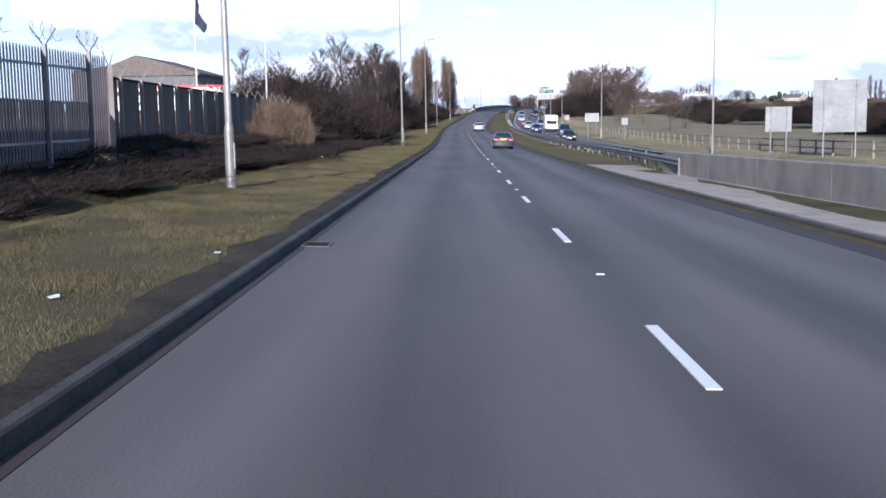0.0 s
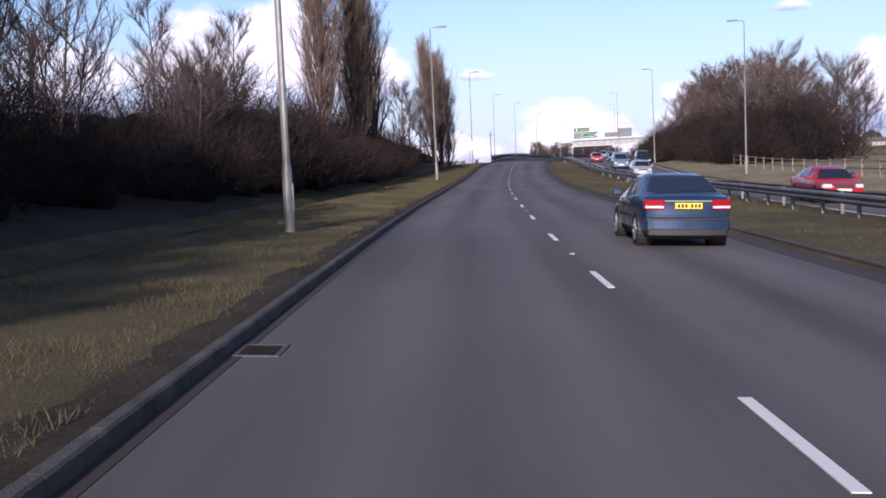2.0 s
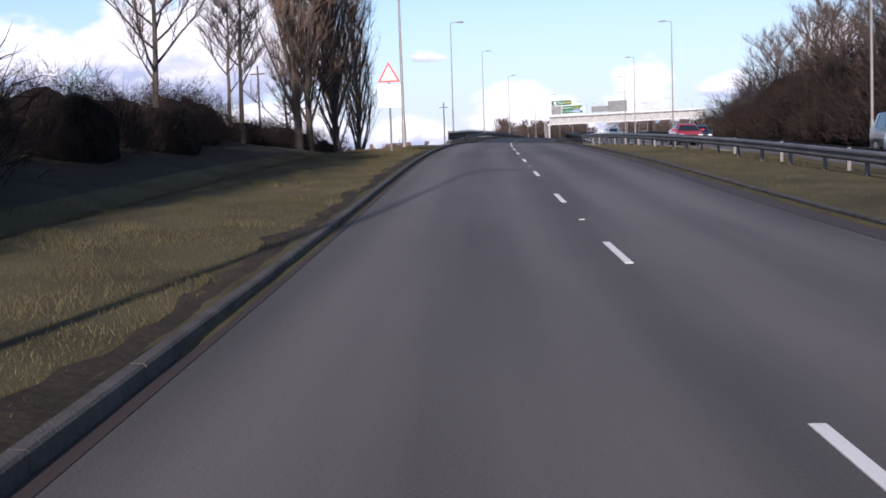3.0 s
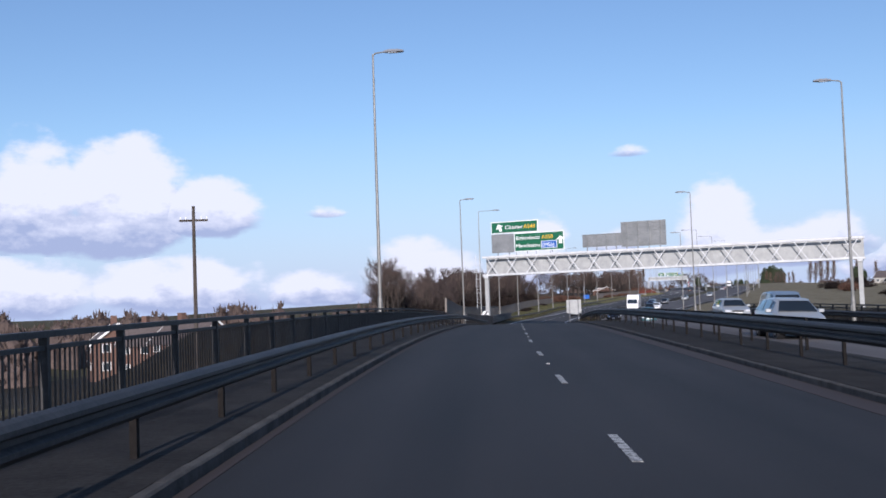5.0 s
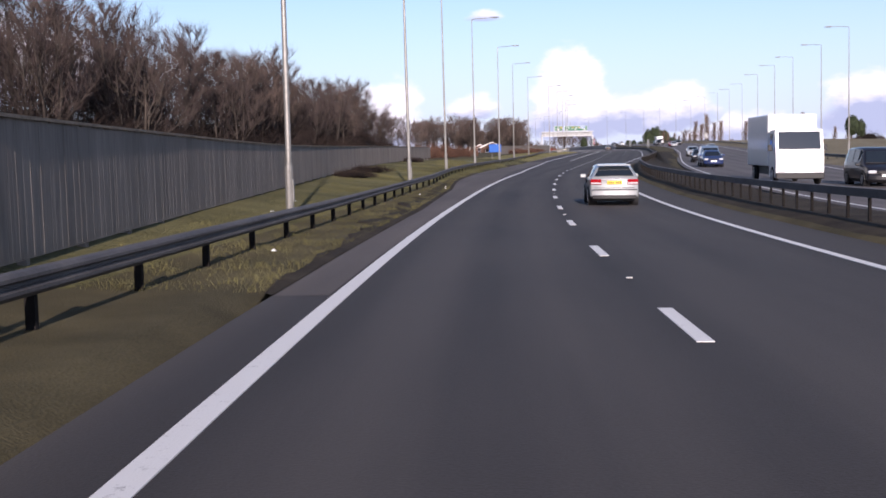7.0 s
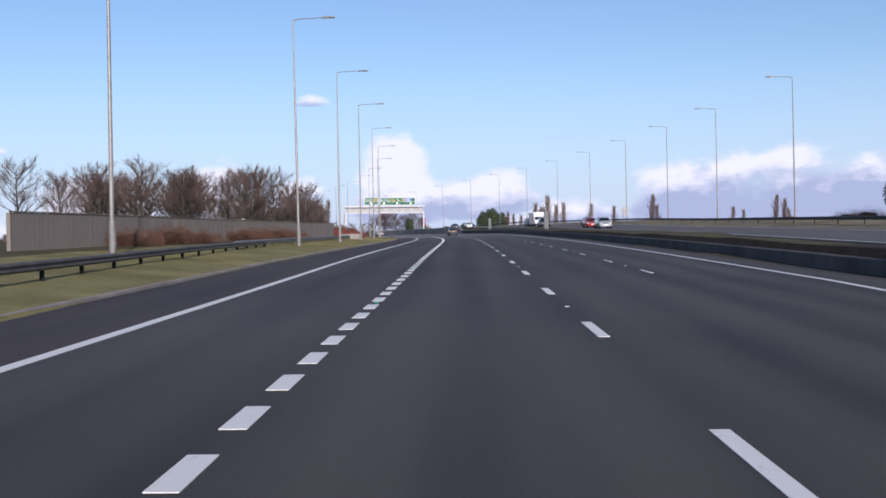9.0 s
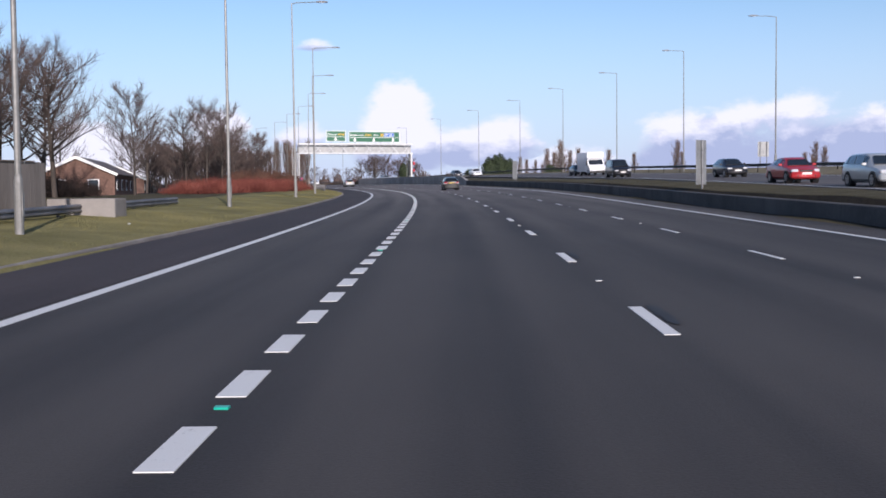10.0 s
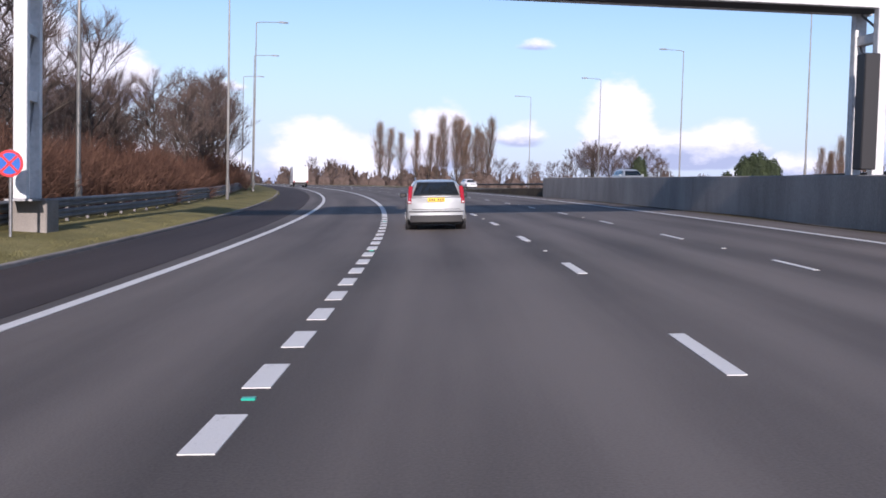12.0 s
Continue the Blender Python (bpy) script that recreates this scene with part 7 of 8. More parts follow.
for x in (278, 281, 285, 289.5, 294, 296.5, 299, 303, 305, 307, 309.5, 312, 314):
    plant_at(POPLAR[rp_.randrange(2)], x, 1384 + rp_.uniform(-4, 4), 9.5, rp_.uniform(1.05, 1.35))
for x, y, k in ((259, 1394, 0.8), (264, 1390, 0.75), (318, 1386, 0.85), (322, 1384, 0.8), (334, 1381, 0.8), (338, 1379, 0.85), (343, 1377, 1.3), (347, 1380, 1.35), (351, 1376, 1.3), (356, 1373, 1.1), (361, 1371, 1.25), (364, 1368, 1.1), (341, 1382, 1.2), (345, 1373, 1.2), (349, 1384, 1.3), (353, 1379, 1.25), (359, 1376, 1.2), (329, 1386, 0.8), (367, 1372, 1.0)):
    plant_at(TREES[rp_.choice((0, 3))], x, y, 9.0, k)
plant_at(GREENTREE, 357, 1366, 9.5, 1.5, 1.2)
for x, y, k in ((384, 1361, 1.25), (388, 1358, 1.35), (392, 1357, 1.35), (396, 1354, 1.2), (546, 1656, 4.0), (553, 1654, 4.4), (560, 1650, 3.8)):
    plant_at(GREENTREE, x, y, 9.0, k)
for i in range(7):
    plant_at(POPLAR[i % 2], 412 + i * 3.2, 1350 - i * 2, 8.0, rp_.uniform(0.7, 0.95))
for x, y, k in ((612, 1684, 2.2), (617, 1680, 2.0), (622, 1676, 2.3), (628, 1672, 2.1), (634, 1668, 2.2), (655, 1655, 2.1), (672, 1640, 1.9), (700, 1622, 2.2), (704, 1618, 1.9), (790, 1560, 2.0), (797, 1556, 1.8)):
    plant_at(POPLAR[rp_.randrange(2)], x, y, 9.0, k)


def far_wood(label, x0, y0, x1, y1, n, h0, h1, seed, zb=8.0):
    """A distant belt of bare trees and bushes: ragged dark masses under a haze of fine stems."""
    rs = np.random.RandomState(seed)
    v, f = [], []
    for i in range(n):
        k = rs.rand()
        x, y = x0 + (x1 - x0) * k + rs.uniform(-12, 12), y0 + (y1 - y0) * k + rs.uniform(-12, 12)
        h = rs.uniform(h0, h1) * (0.7 + 0.3 * math.sin(k * 40 + seed))
        r = h * rs.uniform(0.35, 0.6)
        for q in range(46):
            a, e = rs.uniform(0, 6.283), rs.uniform(-0.2, 1.5)
            p = Vector((x + math.cos(a) * math.cos(e) * r, y + math.sin(a) * math.cos(e) * r, zb + max(0, math.sin(e)) * h * 0.75))
            t = p + Vector((math.cos(a) * 0.25, math.sin(a) * 0.25, rs.uniform(0.5, 1.2))) * h * 0.22
            w = Vector((-math.sin(a), math.cos(a), rs.uniform(-0.6, 0.6))) * h * rs.uniform(0.02, 0.07)
            c = len(v)
            v += [p - w, p + w, t + w * 0.3, t - w * 0.3]
            f.append((c, c + 1, c + 2, c + 3))
        c = len(v)
        for q in range(7):
            a = q * 0.8976
            v += [Vector((x + math.cos(a) * r, y + math.sin(a) * r, zb - 4.0)), Vector((x + math.cos(a) * r * 0.8, y + math.sin(a) * r * 0.8, zb + h * rs.uniform(0.3, 0.55)))]
        v.append(Vector((x, y, zb + h * 0.7)))
        for q in range(7):
            g = c + 2 * ((q + 1) % 7)
            f += [(c + 2 * q, g, g + 1, c + 2 * q + 1), (c + 2 * q + 1, g + 1, c + 14)]
    tagged(new("far_wood", mesh_of("far_wood", v, f, M_TWIG)), label, "woodland", kind="stuff")


far_wood("distant belt of bare trees along the horizon", 120, 1560, 330, 1480, 120, 7, 13, 1)
far_wood("distant belt of bare trees along the horizon", 330, 1480, 900, 1230, 190, 6, 11, 2)
far_wood("distant belt of bare trees beyond the fields", 420, 1000, 760, 700, 110, 5, 9, 3)
far_wood("distant belt of bare trees on the low land", -420, 900, -60, 860, 130, 12, 17, 4, -6.0)
far_wood("distant belt of bare trees on the low land", -260, 640, -45, 700, 80, 8, 12.5, 5, -6.5)
far_wood("brown belt of bare trees and scrub beyond the low land", -230, 850, 62, 800, 150, 4.5, 9, 7, 0.0)
far_wood("brown belt of bare trees and scrub beyond the low land", -160, 720, 10, 700, 80, 5, 8.5, 8, -3.0)
far_wood("low brown scrub at the foot of the poplars", 250, 1390, 375, 1366, 130, 4.5, 8.5, 10, 8.6)
far_wood("brown scrub and bare trees beyond the oncoming carriageway", 128, 612, 340, 800, 130, 3.5, 7.0, 9, 1.5)
far_wood("bushes and bare trees on the low land below the bridge", -170, 560, -22, 640, 70, 6, 10.5, 6, -6.5)
for s, o, z in ((1230, 95, 1.1), (1234, 99, 1.0), (1238, 103, 0.95), (985, 78, 1.3), (990, 82, 1.1)):
    plant(GREENTREE, s, o, z, rp_.uniform(0, 360))
for i in range(28):
    s, o = rp_.uniform(760, 1300), rp_.uniform(120, 300)
    plant(rp_.choice((TREES[3], TREES[2], TREES[0], POPLAR[0], POPLAR[1], HEDGES[1], HEDGES[0])), s, o, rp_.uniform(0.7, 1.2), rp_.uniform(0, 360))
for i in range(22):
    s, o = rp_.uniform(640, 1100), rp_.uniform(60, 140)
    plant(rp_.choice((HEDGES[0], HEDGES[1], BRAMBLE, REDHEDGE)), s, o, rp_.uniform(0.6, 1.0), rp_.uniform(0, 360))


# ---------------- buildings ----------------
def house(label, w, d, eaves, ridge, wall_mat, windows=3, chimney=True):
    """Gabled house: walls, roof slabs with overhang and barge boards, chimney, windows with frames."""
    root = thing("house", label, "house", "houses")
    bm = bmesh.new()
    v = [(-w / 2, -d / 2, -0.5), (w / 2, -d / 2, -0.5), (w / 2, d / 2, -0.5), (-w / 2, d / 2, -0.5), (-w / 2, -d / 2, eaves), (w / 2, -d / 2, eaves), (w / 2, d / 2, eaves), (-w / 2, d / 2, eaves),
         (0, -d / 2, ridge), (0, d / 2, ridge)]
    vs = [bm.verts.new(p) for p in v]
    for q in ((0, 1, 5, 8, 4), (2, 3, 7, 9, 6), (1, 2, 6, 5), (3, 0, 4, 7), (3, 2, 1, 0), (4, 8, 9, 7), (5, 6, 9, 8)):
        bm.faces.new([vs[i] for i in q])
    wall = part("wall", bm, wall_mat, root)
    o = 0.35
    sl = (ridge - eaves) / (w / 2)
    for sgn, nm in ((-1, "roof"), (1, "roof")):
        bm = bmesh.new()
        a = [(0, -d / 2 - o, ridge + 0.14), (0, d / 2 + o, ridge + 0.14), (sgn * (w / 2 + o), d / 2 + o, eaves - o * sl + 0.14), (sgn * (w / 2 + o), -d / 2 - o, eaves - o * sl + 0.14)]
        vs = [bm.verts.new(p) for p in a] + [bm.verts.new((x, y, z - 0.12)) for x, y, z in a]
        for q in ((0, 1, 2, 3), (7, 6, 5, 4), (0, 4, 5, 1), (1, 5, 6, 2), (2, 6, 7, 3), (3, 7, 4, 0)):
            bm.faces.new([vs[i] for i in q])
        part(nm, bm, M_SLATE, root)
        for y in (-d / 2 - o - 0.03, d / 2 + o + 0.03):
            bb = bmesh.new()
            beam(bb, (0, y, ridge + 0.02), (sgn * (w / 2 + o), y, eaves - o * sl + 0.02), 0.05, 0.3)
            part("barge_board", bb, M_WHITEPLASTIC, root)
    if chimney:
        part("chimney", boxed(-0.45, 0.45, d * 0.2, d * 0.2 + 0.8, ridge - 0.6, ridge + 1.2, bevel=0.02), M_BRICK, root)
    for k in range(windows):
        y = -d / 2 + d * (k + 0.5) / windows
        for x, sgn in ((-w / 2, -1), (w / 2, 1)):
            for z in ([1.0] if eaves < 3.5 else [1.0, 3.6]):
                wd = part("window", boxed(min(x, x + sgn * 0.05), max(x, x + sgn * 0.05), y - 0.65, y + 0.65, z, z + 1.2), M_WHITEPLASTIC, root)
                part("pane", boxed(min(x + sgn * 0.04, x + sgn * 0.06), max(x + sgn * 0.04, x + sgn * 0.06), y - 0.55, y - 0.03, z + 0.08, z + 1.12), M_WINDOW, wd)
                part("pane", boxed(min(x + sgn * 0.04, x + sgn * 0.06), max(x + sgn * 0.04, x + sgn * 0.06), y + 0.03, y + 0.55, z + 0.08, z + 1.12), M_WINDOW, wd)
    for x in (-w * 0.22, w * 0.22):
        for z in ([1.0] if eaves < 3.5 else [1.0, 3.6]):
            wd = part("window", boxed(x - 0.6, x + 0.6, -d / 2 - 0.05, -d / 2, z, z + 1.2), M_WHITEPLASTIC, root)
            part("pane", boxed(x - 0.5, x + 0.5, -d / 2 - 0.06, -d / 2 - 0.04, z + 0.08, z + 1.12), M_WINDOW, wd)
    return root


H1 = house("brick house with white barge boards below the bridge", 7.5, 9.0, 4.8, 7.6, M_BRICK)
H2 = house("low pale rendered house with a grey tiled roof", 9.0, 16.0, 2.9, 5.6, M_RENDERW, 5)
for s, o, t, f in ((599, -44.5, 62, -5.9), (603, -51, 80, -6.2), (608, -60, 30, -6.0), (655, -130, 70, -6.6), (690, -150, 15, -6.5)):
    plant(H1, s, o, 1.0, t, foot=f)
plant(H2, 962, 92, 1.0, 62)
plant(H2, 1040, 120, 0.9, 20)
shed = house("long low house with a white verge board beyond the fence", 8.0, 22.0, 2.8, 4.6, M_BRICK, 5, False)
plant(shed, 1030, -38, 1.0, 4, foot=0.5)
plant(shed, 1084, -42, 1.0, 2, foot=0.3)

# sales building with a fascia board behind the palisade fence
shop = thing("sales_building", "low building with a white fascia board and red trim", "building")
shop.matrix_basis = stand(98, -27, -0.6, 0, tilt=False)
part("wall", boxed(-7, 7, 0, 20, -0.5, 3.6), M_BRICK, shop)
part("roof", boxed(-7.3, 7.3, -0.3, 20.3, 3.6, 3.9, bevel=0.03), M_SLATE, shop)
fas = part("fascia", boxed(-7.0, 7.0, -0.45, -0.3, 2.9, 4.9, bevel=0.02), M_WHITEPLASTIC, shop, "white fascia board")
part("trim", boxed(-7.05, 7.05, -0.48, -0.28, 4.9, 5.1), M_SIGNRED, fas)
letters(fas, "CARAVANS", -3.0, 3.3, -0.462, 0.9, M_SIGNBLACK)
part("lettering_bar", boxed(-3.2, 3.4, -0.462, -0.448, 4.25, 4.6), M_SIGNBLACK, fas)
for k in range(4):
    wd = part("window", boxed(6.98, 7.06, 1.5 + k * 4.6, 4.5 + k * 4.6, 0.6, 2.4), M_WHITEPLASTIC, shop)
    part("pane", boxed(7.05, 7.075, 1.65 + k * 4.6, 4.35 + k * 4.6, 0.75, 2.25), M_WINDOW, wd)
gable = thing("warehouse", "dark clad warehouse with a pitched roof", "building")
gable.matrix_basis = stand(128, -36, 1.0, 0, tilt=False)
part("wall", boxed(-6, 6, 0, 18, -0.5, 5.2), surface("dark_cladding", (0.05, 0.05, 0.055), (0.11, 0.11, 0.12), 1.0, 0.6, 0.2, stretch=(6, 6, 0.3)), gable)
gr = bmesh.new()
for y in (-0.2, 18.2):
    [gr.verts.new(p) for p in ((-6.3, y, 5.2), (6.3, y, 5.2), (6.3, y, 5.5), (-1.0, y, 7.6), (-6.3, y, 5.6))]
gr.verts.ensure_lookup_table()
gv = list(gr.verts)
gr.faces.new(gv[:5])
gr.faces.new(gv[5:][::-1])
for k in range(5):
    gr.faces.new((gv[k], gv[5 + k], gv[5 + (k + 1) % 5], gv[(k + 1) % 5]))
part("roof", gr, M_SLATE, gable)


# ---------------- vehicles ----------------
def paint(name, c, metallic=0.5):
    m, n, l, b = principled(name)
    b.inputs["Base Color"].default_value = (*c, 1)
    b.inputs["Metallic"].default_value = metallic
    b.inputs["Roughness"].default_value = 0.34
    b.inputs["Coat Weight"].default_value = 0.7
    b.inputs["Coat Roughness"].default_value = 0.07
    tc = n.new("ShaderNodeTexCoord")
    t = n.new("ShaderNodeTexNoise")           # road film, heavier in patches
    t.inputs["Scale"].default_value = 3.0
    t.inputs["Detail"].default_value = 6
    l.new(tc.outputs["Object"], t.inputs["Vector"])
    mr = n.new("ShaderNodeMapRange")
    mr.inputs["To Min"].default_value, mr.inputs["To Max"].default_value = 0.22, 0.52
    l.new(t.outputs["Fac"], mr.inputs["Value"])
    l.new(mr.outputs["Result"], b.inputs["Roughness"])
    return m


P_SILVER = paint("silver_paint", (0.42, 0.44, 0.45), 0.4)
P_BLUE = paint("slate_blue_paint", (0.020, 0.045, 0.095), 0.4)
P_GREY = paint("dark_green_grey_paint", (0.040, 0.042, 0.041), 0.4)
P_BLACK = paint("black_paint", (0.012, 0.012, 0.016), 0.2)
P_WHITE = paint("white_paint", (0.75, 0.76, 0.77), 0.0)
P_RED = paint("red_paint", (0.36, 0.018, 0.022), 0.2)
P_NAVY = paint("navy_paint", (0.018, 0.035, 0.12), 0.4)
P_ICE = paint("pale_blue_paint", (0.19, 0.26, 0.35), 0.4)
P_TEAL = paint("teal_paint", (0.07, 0.15, 0.17), 0.5)


def wheel(root, x, y, r, w, disc_too=True):
    """Tyre with rounded shoulders and a five-spoke rim; the outer side faces away from the car's middle."""
    sx = 1 if x > 0 else -1
    wh = new("wheel")
    wh.parent = root
    wh.matrix_basis = pose(x, y, r)
    prof = [(-w / 2, r * 0.66), (-w / 2, r * 0.90), (-w / 2 + 0.03, r * 0.99), (0, r), (w / 2 - 0.03, r * 0.99), (w / 2, r * 0.90), (w / 2, r * 0.66)]
    n = 26
    v = [(a, math.cos(2 * math.pi * k / n) * b, math.sin(2 * math.pi * k / n) * b) for k in range(n) for a, b in prof]
    f = [(k * 7 + i, k * 7 + i + 1, ((k + 1) % n) * 7 + i + 1, ((k + 1) % n) * 7 + i) for k in range(n) for i in range(6)]
    part("tyre", mesh_of("tyre", v, f, M_TYRE, True), M_TYRE, wh)
    rim = bmesh.new()
    xo = sx * (w / 2 - 0.02)
    for k in range(5):
        t = 2 * math.pi * k / 5 + 0.3
        beam(rim, (xo, math.cos(t) * 0.04, math.sin(t) * 0.04), (xo, math.cos(t) * r * 0.64, math.sin(t) * r * 0.64), 0.06, 0.06)
    for k in range(20):
        t0, t1 = 2 * math.pi * k / 20, 2 * math.pi * (k + 1) / 20
        beam(rim, (xo, math.cos(t0) * r * 0.64, math.sin(t0) * r * 0.64), (xo, math.cos(t1) * r * 0.64, math.sin(t1) * r * 0.64), 0.05, 0.04)
    tube(rim, (xo - 0.03, 0, 0), (xo + sx * 0.015, 0, 0), 0.07, 0.06, 10)
    part("rim", rim, M_RIM, wh)
    if disc_too:
        part("brake_disc", tubed((xo - sx * 0.07, 0, 0), (xo - sx * 0.05, 0, 0), r * 0.6, r * 0.6, 20), M_TRIM, wh)


def across(bm, longest, cuts):
    """Splits the long edges that run from side to side."""
    es = [e for e in bm.edges if abs(e.verts[0].co.x - e.verts[1].co.x) > longest and abs(e.verts[0].co.y - e.verts[1].co.y) < 0.02 and abs(e.verts[0].co.z - e.verts[1].co.z) < 0.02]
    bmesh.ops.subdivide_edges(bm, edges=es, cuts=cuts, use_grid_fill=True)
    return bm


def bowed(root, hw, L):
    """Curves the ends of the car in plan, with all that sits on them."""
    for ob in root.children_recursive:
        if ob.type != "MESH" or ob.parent.name.startswith("wheel") or ob.name.startswith(("wheel", "arch")):
            continue
        for vt in ob.data.vertices:
            t = min(1.0, abs(vt.co.x) / hw)
            if vt.co.y < 0.5:
                vt.co.y += 0.13 * t ** 2.4 * min(1.0, 1 - max(vt.co.y, 0) / 0.5)
            elif vt.co.y > L - 0.8:
                vt.co.y -= 0.22 * t ** 2.4 * min(1.0, (vt.co.y - L + 0.8) / 0.8)


def car(label, body_paint, L, W, H, shape, rails=False, seed=0, wheels=None, rear_plate=M_PLATEY, high_lamps=False, spoiler=False, name="car", plain_rear=False):
    """A car facing local +y, its rear bumper at y = 0. shape: stations (y, belt, top, half-width at belt as a share, half-width at roof as a share)."""
    root = thing(name, label, "car", "cars on the road")
    hw = W / 2
    sill = 0.24
    n = len(shape)
    v, f = [], []
    for y, belt, top, kb, kr in shape:
        b = hw * kb
        low = 0.42 if 0.0 < y < L else 0.45
        v += [(b * 0.86, y, sill), (b * 0.97, y, sill + 0.10), (b, y, low + 0.12), (b * 0.995, y, belt - 0.16), (b * 0.955, y, belt), (max(hw * kr, 0.02) if top > belt + 0.12 else b * 0.86, y, top - 0.05 if top > belt + 0.12 else top - 0.015),
              ((max(hw * kr, 0.02) - 0.12) if top > belt + 0.12 else b * 0.55, y, top)]
    m = 7
    full = []
    for i in range(n):
        r = v[i * m:(i + 1) * m]
        full += r + [(-x, y, z) for x, y, z in r[::-1]]
    k = 2 * m
    for i in range(n - 1):
        for j in range(k):
            a, b = i * k + j, i * k + (j + 1) % k
            f.append((a, b, b + k, a + k))
    for j in range(m - 1):
        f.append((j, k - 1 - j, k - 2 - j, j + 1))
        e = (n - 1) * k
        f.append((e + j, e + j + 1, e + k - 2 - j, e + k - 1 - j))
    me = mesh_of("body", full, f, body_paint, True)
    fine = bmesh.new()
    fine.from_mesh(me)
    across(fine, 0.3, 5)
    for vt in fine.verts:                       # crown of roof, bonnet and boot
        if vt.co.z > 0.6 and 0.05 < vt.co.y < L - 0.05:
            vt.co.z += 0.012 * (1 - min(1.0, abs(vt.co.x) / (hw * 0.62)) ** 2)
    fine.to_mesh(me)
    fine.free()
    me.polygons.foreach_set("use_smooth", [True] * len(me.polygons))
    body = part("body", me, body_paint, root)
    bv = body.modifiers.new("bevel", "BEVEL")
    bv.width, bv.segments, bv.limit_method, bv.angle_limit = 0.035, 2, "ANGLE", radians(28)

    def q(i, j, sgn=1, out=0.0):
        x, y, z = v[i * m + j]
        return Vector((sgn * (x + out), y, z))

    # side windows follow the cabin between belt and roof; end screens close it
    cab = [i for i in range(n) if shape[i][2] > shape[i][1] + 0.12]
    if cab:
        c0, c1 = cab[0], cab[-1]
        for sgn in (1, -1):
            for a, b in zip(cab, cab[1:]):
                p = [q(a, 4, sgn), q(b, 4, sgn), q(b, 5, sgn), q(a, 5, sgn)]
                cen = sum(p, Vector()) / 4
                nrm = (p[1] - p[0]).cross(p[3] - p[0]).normalized()
                nrm = nrm if nrm.x * sgn > 0 else -nrm
                g = [cen + (w - cen) * 0.86 + nrm * 0.012 for w in p]
                g[0].z += 0.02
                g[1].z += 0.02
                part("side_window", mesh_of("side_window", g + [w - nrm * 0.02 for w in g], [(0, 1, 2, 3), (7, 6, 5, 4), (0, 4, 5, 1), (1, 5, 6, 2), (2, 6, 7, 3), (3, 7, 4, 0)], M_CARGLASS), M_CARGLASS, root)
        for i, j, nm in ((c0, max(c0 - 1, 0), "rear_window"), (c1, min(c1 + 1, n - 1), "windscreen")):
            lo_y = shape[j][0]
            p = [q(j, 6, -1), q(j, 6, 1), q(i, 6, 1), q(i, 6, -1)]
            p[0].x, p[1].x = -hw * shape[j][3] * 0.86, hw * shape[j][3] * 0.86
            p[2].x, p[3].x = hw * shape[i][4] - 0.04, -hw * shape[i][4] + 0.04
            if abs(shape[j][0] - shape[i][0]) < 0.02:
                continue
            cen = sum(p, Vector()) / 4
            nrm = (p[1] - p[0]).cross(p[3] - p[0]).normalized()
            nrm = nrm if nrm.z > 0 else -nrm
            grow = 0.93 if high_lamps else 0.84
            g = [cen + Vector(((w.x - cen.x) * 0.93, (w.y - cen.y) * grow, (w.z - cen.z) * grow)) + nrm * 0.048 for w in p]
            pane = bmesh.new()
            pane.from_mesh(mesh_of(nm, g + [w - nrm * 0.03 for w in g], [(0, 1, 2, 3), (7, 6, 5, 4), (0, 4, 5, 1), (1, 5, 6, 2), (2, 6, 7, 3), (3, 7, 4, 0)], M_CARGLASS))
            part(nm, across(pane, 0.3, 5), M_CARGLASS, root)
    # wheels and arches
    wy = wheels or (0.20 * L, 0.815 * L)
    r = 0.315
    for y in wy:
        for sgn in (1, -1):
            arch = bmesh.new()
            for k2 in range(12):
                t0, t1 = math.pi * k2 / 12, math.pi * (k2 + 1) / 12
                beam(arch, (sgn * (hw - 0.045), y - math.cos(t0) * 0.375, r + math.sin(t0) * 0.375 - 0.02), (sgn * (hw - 0.045), y - math.cos(t1) * 0.375, r + math.sin(t1) * 0.375 - 0.02), 0.11, 0.05)
            part("wheel_arch", arch, M_TRIM, root)
            part("arch_liner", tubed((sgn * (hw - 0.30), y, r), (sgn * (hw + 0.004), y, r), 0.365, 0.365, 22), M_TRIM, root)
            wheel(root, sgn * (hw - 0.085), y, r, 0.20, not plain_rear)
    # rear: bumper, lamps, plate; front: lamps, grille, plate
    rb = shape[0]
    bumper = part("rear_bumper", across(boxed(-hw * 0.95, hw * 0.95, -0.07, 0.30, 0.30, 0.60, bevel=0.06), 0.3, 13), body_paint, root)
    part("bumper_trim", across(boxed(-hw * 0.88, hw * 0.88, -0.085, 0.0, 0.24, 0.46 if high_lamps else 0.38, bevel=0.02), 0.3, 13), M_TRIM, bumper)
    part("bumper_strip", across(boxed(-hw * 0.90, hw * 0.90, -0.085, -0.05, 0.545, 0.575), 0.3, 7), M_TRIM, bumper)
    lz0, lz1 = (0.80, 1.32) if high_lamps else (0.74, 0.93)
    lw = 0.095 if high_lamps else 0.36
    for sgn in (1, -1):
        lx0, lx1 = sorted((sgn * (hw * 0.93 - lw), sgn * hw * 0.955))
        rl_ = boxed(lx0, lx1, -0.035, 0.16, lz0, lz1, bevel=0.02)
        if high_lamps:
            for vt in rl_.verts:
                vt.co.y += (vt.co.z - lz0) * 0.26
                vt.co.x -= sgn * (vt.co.z - lz0) * 0.10
        lamp = part("rear_lamp", rl_, M_REDLAMP, root, "red rear lamp cluster")
